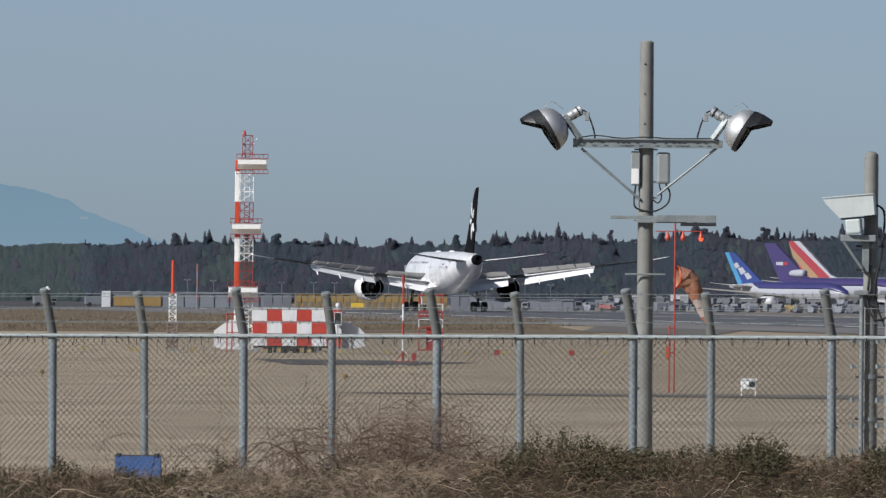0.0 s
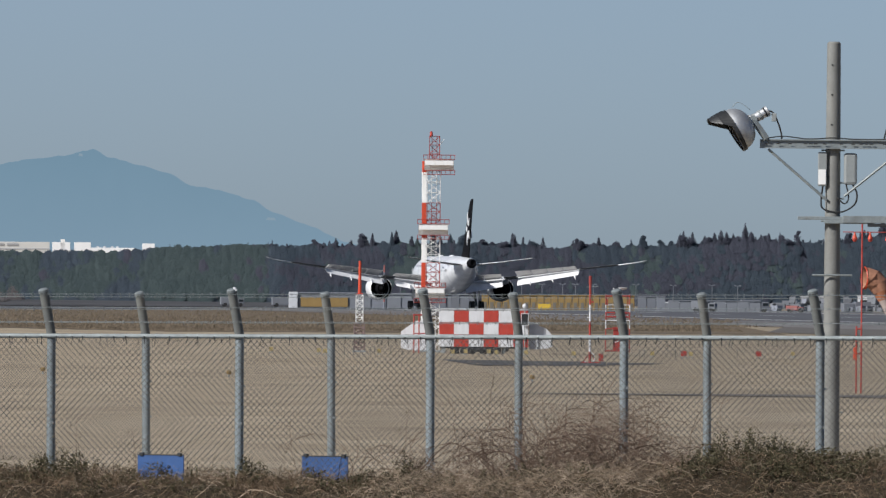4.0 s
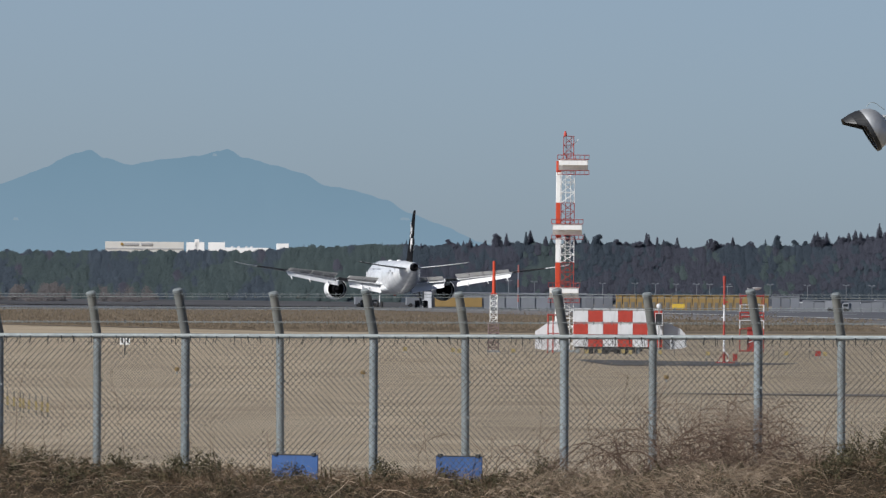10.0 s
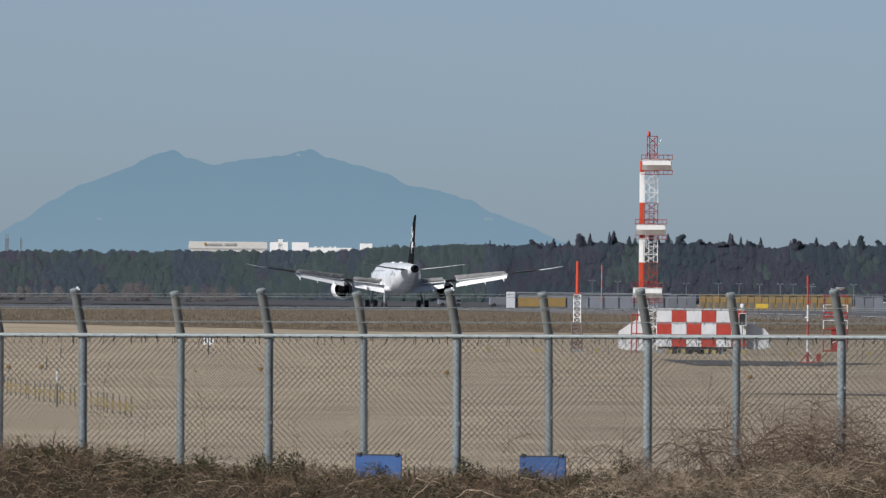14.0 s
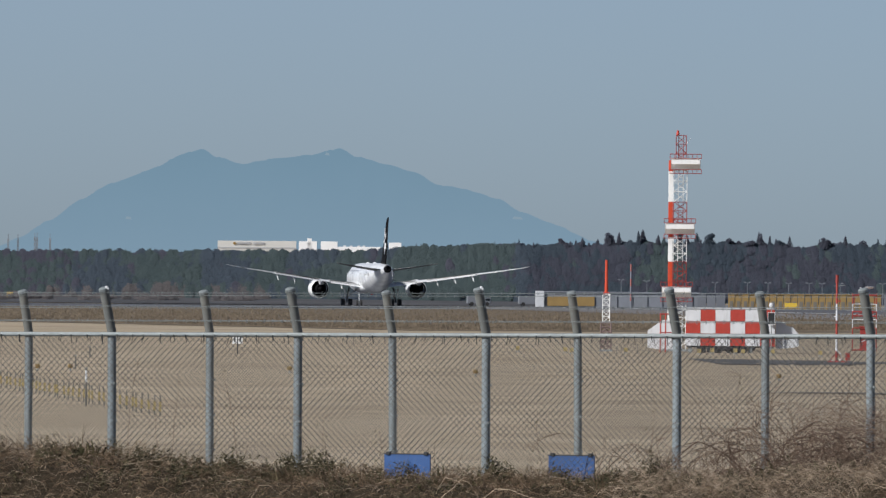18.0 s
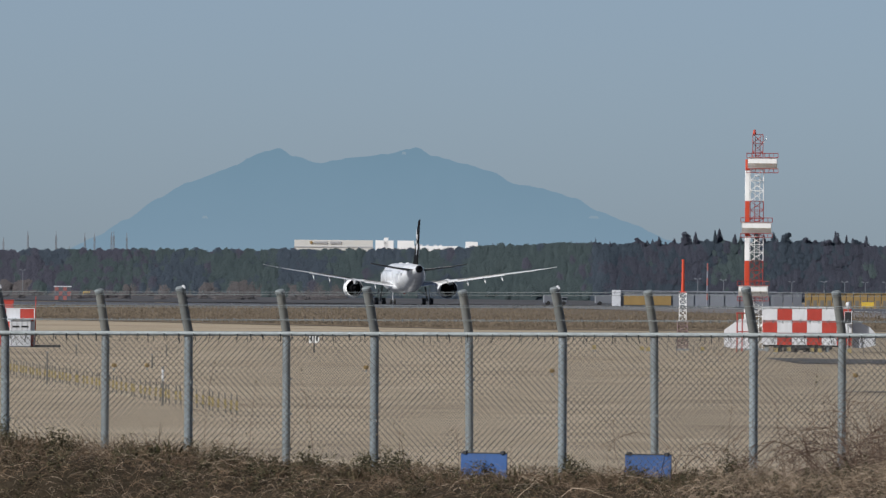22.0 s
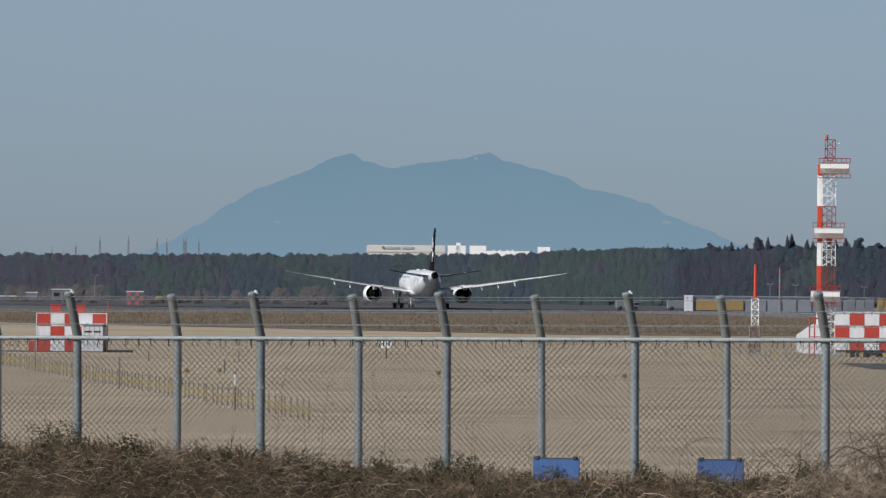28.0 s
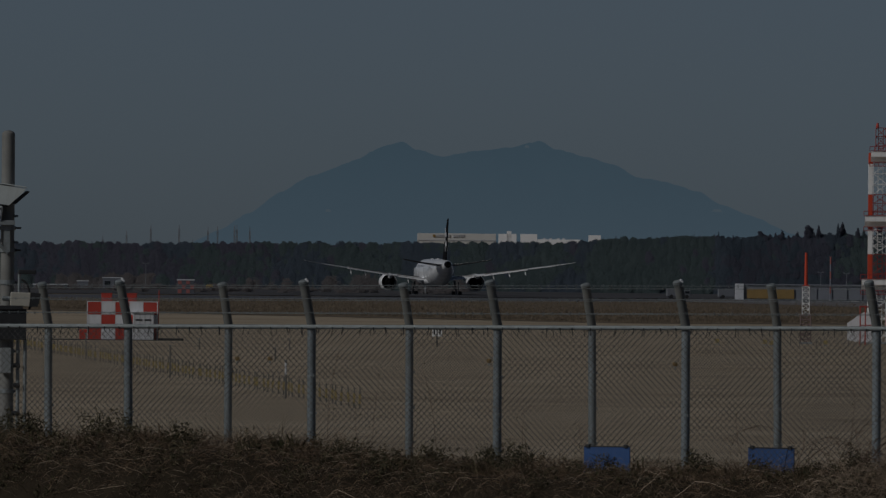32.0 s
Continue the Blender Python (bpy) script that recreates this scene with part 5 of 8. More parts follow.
def build_tower():
    tower = tagged(empty("glide_path_tower", facing(26.3, 784)), "tall red and white lattice antenna tower with three antennas", "antenna tower")
    bands = [(0.0, 1.9, WHITE), (1.9, 3.1, WHITE), (3.1, 5.45, ORANGE), (5.45, 6.95, WHITE), (6.95, 9.09, ORANGE), (9.09, 10.95, WHITE), (10.95, 11.64, ORANGE)]
    for z0, z1, mat in bands:
        part("mast_section", box((-0.54, 0.05, z0 + 0.004), (-0.26, 0.36, z1), 0.03), mat, tower, "red and white painted mast section" if mat is ORANGE else "")
    lat = [(0.0, 3.1, WHITE), (3.1, 5.45, ORANGE), (5.45, 6.95, WHITE), (6.95, 9.09, ORANGE), (9.09, 11.0, WHITE), (11.0, 13.15, ORANGE)]
    for z0, z1, mat in lat:
        bm = bmesh.new()
        wide = (-0.22, 0.58) if z1 < 13 else (-0.1, 0.52)
        lattice(bm, wide[0], wide[1], 0.0, 0.8, z0, z1, max(3, int((z1 - z0) / 0.5)), 0.028)
        part("lattice_section", bm, RAIL_RED if mat is ORANGE else mat, tower)
        bm = bmesh.new()
        for k in range(int((z1 - z0) / 0.3)):
            add_rod(bm, (0.05, 0.1, z0 + 0.3 * k), (0.35, 0.1, z0 + 0.3 * k), 0.014, sides=4)
        for x in (0.05, 0.35):
            add_rod(bm, (x, 0.1, z0), (x, 0.1, z1), 0.018, sides=5)
        part("ladder", bm, RAIL_RED if mat is ORANGE else mat, tower)
    for x0, x1, z0, z1 in ((-0.40, 1.39, 11.08, 11.72), (-0.73, 1.07, 7.14, 7.79), (-0.90, 0.90, 3.28, 3.93)):
        unit = empty("antenna", Matrix.Identity(4))
        unit.parent = tower
        unit["label"] = "white box antenna between red railings"
        pts = [[(x0, -0.15, z1), (x0, -0.55, z1 - 0.06), (x0, -0.15, z0), (x0, -0.02, z0), (x0, -0.02, z1)],
               [(x0 + 0.2, -0.15, z1), (x0 + 0.2, -0.62, z1 - 0.04), (x0 + 0.3, -0.15, z0), (x0 + 0.3, -0.02, z0), (x0 + 0.2, -0.02, z1)],
               [(x1 - 0.2, -0.15, z1), (x1 - 0.2, -0.62, z1 - 0.04), (x1 - 0.3, -0.15, z0), (x1 - 0.3, -0.02, z0), (x1 - 0.2, -0.02, z1)],
               [(x1, -0.15, z1), (x1, -0.55, z1 - 0.06), (x1, -0.15, z0), (x1, -0.02, z0), (x1, -0.02, z1)]]
        part("reflector_box", loft(pts), WHITE, unit)
        part("front_board", box((x0 + 0.04, -0.66, z0 + (z1 - z0) * 0.46), (x1 - 0.02, -0.6, z1 + 0.01), 0.02), WHITE, unit)
        for zz, hh in ((z1 + 0.02, 0.26), (z0 - 0.26, 0.24)):
            bm = bmesh.new()
            a, b = x0 - 0.06, x1 + 0.06
            for z in (zz, zz + hh):
                for p, q in (((a, -0.7), (b, -0.7)), ((a, 0.5), (b, 0.5)), ((a, -0.7), (a, 0.5)), ((b, -0.7), (b, 0.5))):
                    add_rod(bm, (*p, z), (*q, z), 0.019, sides=5)
            for k in range(8):
                x = a + (b - a) * k / 7
                for y in (-0.7, 0.5):
                    add_rod(bm, (x, y, zz), (x, y, zz + hh), 0.016, sides=4)
            part("railing", bm, RAIL_RED, unit, "red walkway railing")
    part("obstruction_light", lathe([(0.001, 13.15), (0.09, 13.15), (0.1, 13.25), (0.07, 13.42), (0.001, 13.46)], 14), RED_PAINT, tower, "dark red obstruction light")
    part("aerial_hook", rod((0.52, 0.1, 12.6), (0.78, 0.1, 12.95), 0.02, sides=5), WHITE, tower)
    part("footing", box((-0.9, -0.3, -0.1), (0.9, 1.1, 0.12), 0.02), GREY_BOX, tower)


build_tower()


def checker_panel(parent, x0, z0, cols, rows, w, h, first_red, y=-0.02):
    """Square plates in two colours on a hut's front."""
    for i in range(cols):
        for j in range(rows):
            red = (i + j) % 2 == (0 if first_red else 1)
            part("checker_plate", box((x0 + i * w + 0.008, y - 0.012, z0 + j * h + 0.008), (x0 + (i + 1) * w - 0.008, y, z0 + (j + 1) * h - 0.008)), RED_PAINT if red else HUT_WHITE, parent)


def tube_of(points, r):
    bm = bmesh.new()
    add_path(bm, points, r, 6)
    return bm


def build_hut():
    hut = tagged(empty("equipment_hut", facing(30.5, 770)), "equipment hut painted in red and white checks on short legs", "hut")
    w, h = 0.89, 0.738
    part("body", box((-2.675, 0, 0.42), (2.675, 2.4, 2.63), 0.02), HUT_WHITE, hut)
    checker_panel(hut, -2.67, 0.42, 6, 3, w, h, False)
    part("roof_slab", box((-2.74, -0.06, 2.635), (2.74, 2.5, 2.7), 0.02), PALE_GREY, hut)
    for x in (-2.4, -1.2, -0.1, 1.2, 2.4):
        part("leg", box((x - 0.12, 0.1, -0.1), (x + 0.12, 0.4, 0.45)), GREY_BOX, hut)
        part("leg", box((x - 0.12, 1.9, -0.1), (x + 0.12, 2.2, 0.45)), GREY_BOX, hut)
    # pale cabins at both ends
    part("end_cabin", loft([[(x, 0.3, z0), (x, 2.2, z0), (x, 2.2, z1), (x, 0.3, z1)] for x, z0, z1 in ((-4.95, 0.3, 1.3), (-4.4, 0.2, 1.7), (-4.0, 0.2, 1.95), (-3.3, 0.2, 1.95))]), HUT_WHITE, hut, "white sheet-metal cabin")
    part("end_cabin", loft([[(x, 0.3, z0), (x, 2.2, z0), (x, 2.2, z1), (x, 0.3, z1)] for x, z0, z1 in ((2.72, 0.3, 1.95), (3.25, 0.3, 1.85), (3.3, 0.3, 1.7), (3.75, 0.35, 1.55), (4.1, 0.45, 1.15))]), PALE_GREY, hut, "pale grey sheet-metal cabin")
    frame_ob = empty("cable_frame", Matrix.Translation((-3.75, -0.3, 0)))
    frame_ob.parent = hut
    for x in (-0.42, -0.12, 0.36):
        part("frame_leg", rod((x, 0, -0.1), (x, 0, 2.35), 0.045, sides=6), RED_PAINT, frame_ob)
    part("frame_bar", rod((-0.48, 0, 2.3), (0.42, 0, 2.3), 0.045, sides=6), RAIL_RED, frame_ob)
    part("frame_bar", rod((-0.42, 0, 1.2), (0.36, 0, 1.2), 0.03, sides=6), RAIL_RED, frame_ob)
    post = empty("beacon_post", Matrix.Translation((2.45, -0.3, 0)))
    post.parent = hut
    part("stand", rod((0, 0, 0), (0, 0, 2.72), 0.04, sides=6), GREY_BOX, post)
    part("control_box", box((-0.19, -0.1, 1.75), (0.19, 0.1, 2.42), 0.02), DARK_METAL, post)
    for x in (-0.22, 0.19):
        part("box_edge", box((x, -0.13, 1.72), (x + 0.03, -0.101, 2.46)), HUT_WHITE, post)
    for z in (1.72, 2.43):
        part("box_edge", box((-0.19, -0.13, z), (0.19, -0.101, z + 0.03)), HUT_WHITE, post)
    part("lamp", lathe([(0.001, 2.7), (0.12, 2.72), (0.16, 2.86), (0.12, 3.0), (0.001, 3.04)], 12), PALE_GREY, post, "pale beacon lamp")
    for x0, x1, z0, z1 in ((-2.0, -1.45, 0.0, 0.40), (-1.4, -1.05, 0.05, 0.33), (-0.95, -0.5, 0.0, 0.40), (-0.55, 0.1, 0.12, 0.36), (0.05, 0.6, 0.0, 0.38), (0.62, 1.05, 0.08, 0.40), (1.3, 1.5, 0.15, 0.38)):
        part("floor_gear", box((x0, -0.03, z0), (x1, 0.9, z1), 0.06), DARK_METAL, hut, "dark machinery under the floor")
    for x in (-1.7, -0.7, -0.1, 0.4, 0.85):
        part("gear_wheel", rod((x, -0.09, 0.16), (x, 0.05, 0.16), 0.16, sides=14), RUBBER, hut)
    part("hose", tube_of([(-1.2, -0.08, 0.3), (-0.6, -0.1, 0.1), (0.2, -0.1, 0.28), (0.9, -0.08, 0.06)], 0.035), RUBBER, hut)
    part("floor_beam", box((-2.6, 0.3, 0.33), (2.6, 0.5, 0.415), 0.01), DARK_METAL, hut)
    return hut


build_hut()


def build_small_hut():
    hut = tagged(empty("monitor_hut", facing(-32.2, 754)), "low monitor hut in red and white checks with a pale cabinet", "hut")
    part("body", box((-2.05, 0, 0.02), (2.05, 2.0, 2.24), 0.02), HUT_WHITE, hut)
    checker_panel(hut, -2.045, 0.02, 5, 3, 0.818, 0.74, True)
    for x in (-0.92, 0.53):
        part("roof_box", box((x - 0.31, 0.5, 2.25), (x + 0.31, 1.2, 2.72), 0.02), RED_PAINT, hut, "red roof box")
        part("box_lid", box((x - 0.33, 0.48, 2.72), (x + 0.33, 1.22, 2.76)), RED_PAINT, hut)
    part("lower_wing", box((-2.5, 0.2, 0.0), (-2.06, 1.6, 0.62), 0.02), RED_PAINT, hut)
    cabinet = part("cabinet", box((0.62, -0.7, 0.0), (1.85, -0.05, 1.62), 0.03), PALE_GREY, hut, "pale grey cabinet with louvres")
    for x in (0.78, 1.3):
        part("louvre", box((x, -0.715, 1.15), (x + 0.4, -0.7, 1.25)), DARK_METAL, cabinet)
    part("cabinet_roof", box((0.55, -0.8, 1.62), (1.92, 0, 1.68)), HUT_WHITE, cabinet)
    for x in (0.72, 1.02, 1.32, 1.62):
        part("door_seam", box((x, -0.712, 0.2), (x + 0.03, -0.70, 1.5)), GREY_BOX, cabinet)
    part("step_slab", box((2.1, -0.4, -0.02), (3.6, 0.5, 0.14), 0.02), DARK_METAL, hut, "dark step slab")
    for x in (-2.07, 2.03):
        part("corner_trim", box((x, -0.05, 0.0), (x + 0.05, 0.0, 2.26)), HUT_WHITE, hut, "white corner trim")
    part("base_slab", box((-4.6, -0.9, -0.03), (2.4, 2.2, 0.05), 0.01), DARK_METAL, hut, "dark base slab")
    part("corner_aerial", rod((2.1, 0.0, 0.0), (2.14, 0.0, 2.95), 0.025, sides=6), RED_PAINT, hut, "thin red corner rod")
    part("top_trim", box((-2.07, -0.05, 2.245), (2.08, 0.02, 2.285)), HUT_WHITE, hut, "white top trim")


build_small_hut()


# ---- masts on the field ----
FADED_PINK = material("faded_pinkish_grey_paint", (0.20, 0.145, 0.14), 0.7, 0.0, 0.3, 3)


MAST_RED = material("weathered_mast_red", (0.37, 0.046, 0.034), 0.6, 0.0, 0.25, 3, dirt=0.12)


def build_left_mast():
    mast = tagged(empty("marker_mast", facing(20.85, 778)), "slim mast with a red pipe on a white lattice foot", "mast")
    part("pipe", rod((0, 0, 3.55), (0, 0, 5.5), 0.11, 0.08, sides=10), ORANGE, mast)
    part("pipe_foot", box((-0.2, -0.2, 3.42), (0.2, 0.2, 3.56), 0.02), RED_PAINT, mast)
    bm = bmesh.new()
    lattice(bm, -0.21, 0.21, -0.21, 0.21, 1.75, 3.45, 5, 0.03)
    part("white_lattice", bm, WHITE, mast)
    bm = bmesh.new()
    lattice(bm, -0.30, 0.30, -0.28, 0.28, 0.0, 1.75, 6, 0.05)
    part("lower_lattice", bm, FADED_PINK, mast, "faded pinkish-grey lattice")
    bm = bmesh.new()
    add_box(bm, (-0.4, -0.4, -0.05), (0.4, 0.4, 0.1), 0.03)
    part("footing", bm, GREY_BOX, mast)


def build_right_mast():
    mast = tagged(empty("dipole_mast", facing(38.75, 691)), "slim red and white banded mast on a red base", "mast")
    for z0, z1, mat, r in ((0.0, 0.62, RAIL_RED, 0.07), (0.62, 1.45, HUT_WHITE, 0.062), (1.45, 2.25, MAST_RED, 0.062), (2.25, 3.15, HUT_WHITE, 0.056), (3.15, 4.25, MAST_RED, 0.062), (4.25, 4.7, RAIL_RED, 0.085)):
        part("mast_band", rod((0, 0, z0), (0, 0, z1), r, sides=10), mat, mast)
    part("crossbar", rod((-0.18, 0, 4.1), (0.42, 0, 4.14), 0.014, sides=6), GREY_BOX, mast)
    part("bracket", box((0.0, -0.06, 3.26), (0.2, 0.06, 3.34), 0.01), MAST_RED, mast)
    part("bracket", box((-0.16, -0.05, 2.44), (0.0, 0.05, 2.50), 0.01), HUT_WHITE, mast)
    part("base_frame", box((-0.5, -0.3, -0.05), (0.6, 0.3, 0.07), 0.02), RAIL_RED, mast)
    for x in (-0.35, 0.35):
        part("guy_strut", rod((x, 0, 0.05), (0, 0, 0.6), 0.02, sides=6), RAIL_RED, mast)
    part("cable_loop", tube_of([(0.06, -0.08, 0.62), (0.24, -0.1, 0.45), (0.26, -0.1, 0.2), (0.08, -0.1, 0.04), (-0.3, -0.1, 0.1)], 0.022), PALE_GREY, mast, "pale cable looped round the foot")
    part("box", box((0.48, -0.15, 0.12), (0.72, 0.15, 0.52), 0.02), RAIL_RED, mast)


def build_frame_mast():
    """Four posts with level rails, loop aerials between them and a cabinet inside."""
    rack = tagged(empty("lattice_rack", facing(40.9, 802)), "square red and white steel rack holding a red cabinet", "rack")
    a, b = 0.74, 0.68
    for x, y in ((-a, -b), (a, -b), (a, b), (-a, b)):
        for z0, z1, mat in ((0.0, 1.45, RAIL_RED), (1.45, 2.0, PALE_GREY), (2.0, 2.5, RAIL_RED), (2.5, 2.95, HUT_WHITE), (2.95, 3.6, RAIL_RED)):
            part("post_section", rod((x, y, z0), (x, y, z1), 0.04, sides=6), mat, rack)
        part("post_lamp", lathe([(0.001, 3.6), (0.06, 3.62), (0.07, 3.72), (0.001, 3.78)], 8), HUT_WHITE, rack)
    for z, mat, r in ((0.08, RAIL_RED, 0.04), (0.8, GREY_BOX, 0.02), (1.45, RAIL_RED, 0.03), (1.98, HUT_WHITE, 0.022), (2.2, RAIL_RED, 0.045), (2.46, RAIL_RED, 0.05), (2.72, HUT_WHITE, 0.018), (2.94, HUT_WHITE, 0.02), (3.5, RAIL_RED, 0.045)):
        for y in (-b, b):
            part("rail", rod((-a, y, z), (a, y, z), r, sides=6), mat, rack)
        for x in (-a, a):
            part("rail", rod((x, -b, z), (x, b, z), r, sides=6), mat, rack)
    for x in (-0.38, 0.36):
        part("loop_aerial", tube_of([(x - 0.26, -b, 2.95), (x - 0.26, -b, 3.35), (x - 0.12, -b, 3.48), (x + 0.12, -b, 3.48), (x + 0.26, -b, 3.35), (x + 0.26, -b, 2.95)], 0.03), RAIL_RED, rack, "red loop aerial")
        part("loop_aerial", tube_of([(x - 0.26, -b, 2.08), (x - 0.1, -b, 2.3), (x + 0.15, -b, 2.36), (x + 0.28, -b, 2.44)], 0.03), RAIL_RED, rack, "red loop aerial")
    part("cabinet", box((-0.28, -0.6, 0.1), (0.36, -0.05, 1.5), 0.03), RAIL_RED, rack, "dark red cabinet")
    part("cabinet_lid", box((-0.31, -0.63, 1.5), (0.39, -0.02, 1.56), 0.02), RAIL_RED, rack)
    part("white_strap", prism([(-0.2, 0.62), (-0.14, 0.58), (0.28, 0.78), (0.24, 0.84)], 0.01, Matrix.Translation((0, -0.615, 0))), HUT_WHITE, rack, "white slanted strap")
    part("dish_stem", tube_of([(-0.12, -0.2, 3.5), (-0.14, -0.2, 3.85), (-0.3, -0.2, 3.98)], 0.03), HUT_WHITE, rack)
    part("dish", lathe([(0.02, 0.0), (0.2, 0.06), (0.30, 0.16), (0.28, 0.17), (0.18, 0.09), (0.02, 0.03)], 14), HUT_WHITE, rack, "", Matrix.Translation((0.3, -0.2, 3.86)))


def build_far_mast():
    mast = tagged(empty("far_banded_mast", facing(22.75, 2300)), "far slim red and white banded mast", "mast")
    for k in range(6):
        part("band", rod((0, 0, 1.32 * k), (0, 0, 1.32 * k + 1.32), 0.15, sides=8), LOAD_PALE if k % 2 == 0 else PINKED, mast)


build_left_mast()
build_right_mast()
build_frame_mast()
build_far_mast()


def build_windsock():
    sock = tagged(empty("windsock", facing(59.7, 519)), "orange windsock on a red pole with three red lamps", "windsock")
    part("pole", rod((0.06, 0, 0), (0.06, 0, 6.85), 0.036, sides=10), MAST_RED, sock)
    part("second_pole", rod((-0.14, 0, 0), (-0.14, 0, 2.7), 0.034, sides=10), MAST_RED, sock)
    for z in (2.6, 1.6):
        part("tie", rod((-0.16, 0, z), (0.08, 0, z), 0.03, sides=6), MAST_RED, sock)
    part("switch_box", box((-0.26, -0.1, 1.35), (-0.12, 0.1, 1.85), 0.02), ORANGE, sock)
    part("crossbar", rod((-0.72, 0, 6.5), (1.18, 0, 6.5), 0.018, sides=6), MAST_RED, sock)
    for x in (-0.24, 0.38, 1.1):
        lamp = part("lamp_shade", lathe([(0.02, 6.5), (0.04, 6.42), (0.11, 6.24), (0.10, 6.23)], 14), ORANGE, sock, "", Matrix.Translation((x, 0, 0)))
        part("lamp_bulb", lathe([(0.001, 6.28), (0.09, 6.25), (0.10, 6.2), (0.06, 6.12), (0.001, 6.1)], 12), LAMP_RED if x > 1 else RED_PAINT, lamp, "glowing red lamp" if x > 1 else "unlit red lamp")
    # the sock: sagging rings, orange and pale
    way = [(0.15, 4.65, 0.43), (0.45, 4.62, 0.42), (0.70, 4.42, 0.38), (0.86, 4.12, 0.32), (0.99, 3.8, 0.27), (1.14, 3.45, 0.23), (1.30, 3.1, 0.19), (1.42, 2.85, 0.15)]
    for i in range(len(way) - 1):
        (x0, z0, r0), (x1, z1, r1) = way[i], way[i + 1]
        rings = []
        for u in (0.0, 0.5, 1.0):
            x, z, r = x0 + (x1 - x0) * u, z0 + (z1 - z0) * u, r0 + (r1 - r0) * u
            a = math.atan2(way[i + 1][1] - way[i][1], way[i + 1][0] - way[i][0]) if u < 1 or i == len(way) - 2 else math.atan2(way[min(i + 2, len(way) - 1)][1] - z, way[min(i + 2, len(way) - 1)][0] - x)
            if u == 0 and i > 0:
                a = math.atan2(z1 - z0, x1 - x0)
            ring = []
            for k in range(20):
                q = k * math.tau / 20
                fold = 1 + 0.07 * math.sin(3 * q + 2 * i) + 0.03 * math.sin(7 * q + 5 * i + 4 * u)
                yaw = 0.30 * max(0.0, 1 - (i + u) / 1.6) * r * math.sin(q)
                ring.append((x - yaw - math.sin(a) * r * fold * math.cos(q), r * fold * math.sin(q), z + math.cos(a) * r * fold * math.cos(q)))
            rings.append(ring)
        smooth(part("sock_band", loft(rings, False), (SOCK_TAN, SOCK_TAN, SOCK_TAN, SOCK_ORANGE, SOCK_PALE, SOCK_PALE, SOCK_ORANGE)[i], sock))
    part("hoop", loft([[(0.15 + dx - 0.30 * (0.45 + dr) * math.sin(k * math.tau / 20), (0.45 + dr) * math.sin(k * math.tau / 20), 4.65 + (0.45 + dr) * math.cos(k * math.tau / 20)) for k in range(20)] for dx, dr in ((-0.02, 0), (0.02, 0.02), (0.02, 0))], False), ORANGE, sock)


SOCK_TAN = material("sun_faded_orange_cloth", (0.35, 0.170, 0.105), 0.85, 0.0, 0.35, 3, bump=0.6, fine=9)
SOCK_ORANGE = material("faded_orange_cloth", (0.36, 0.135, 0.065), 0.85, 0.0, 0.25, 2)
SOCK_PALE = material("bleached_cloth", (0.42, 0.35, 0.32), 0.85, 0.0, 0.2, 2)
build_windsock()


def build_weather_box():
    unit = tagged(empty("instrument_box", facing(65.6, 505)), "white louvred instrument box on four legs in the grass", "instrument box")
    part("body", box((-0.3, 0, 0.28), (0.3, 0.5, 0.64), 0.02), WHITE, unit)
    part("lid", box((-0.34, -0.04, 0.64), (0.34, 0.54, 0.69), 0.015), WHITE, unit)
    part("window", box((0.02, -0.012, 0.36), (0.26, -0.002, 0.58)), DARK_METAL, unit, "dark louvred opening")
    for x in (-0.27, 0.27):
        for y in (0.03, 0.47):
            part("leg", rod((x, y, 0), (x, y, 0.28), 0.035, sides=6), WHITE, unit)


build_weather_box()


# ---- small markers in the grass ----
STAKE_GREY = material("weathered_stake", (0.17, 0.16, 0.145), 0.8, 0.0, 0.25, 4, random_each=0.2)


def marker(mat, label, w, h):
    thing = tagged(empty("field_marker"), label, "marker", "field markers")
    part("plate", box((-w / 2, 0, h * 0.35), (w / 2, 0.06, h), 0.01), mat, thing)
    part("peg", rod((-w * 0.3, 0.03, -0.1), (-w * 0.3, 0.03, h * 0.4), 0.03, sides=6), GREY_BOX, thing)
    part("peg", rod((w * 0.3, 0.03, -0.1), (w * 0.3, 0.03, h * 0.4), 0.03, sides=6), GREY_BOX, thing)
    return thing


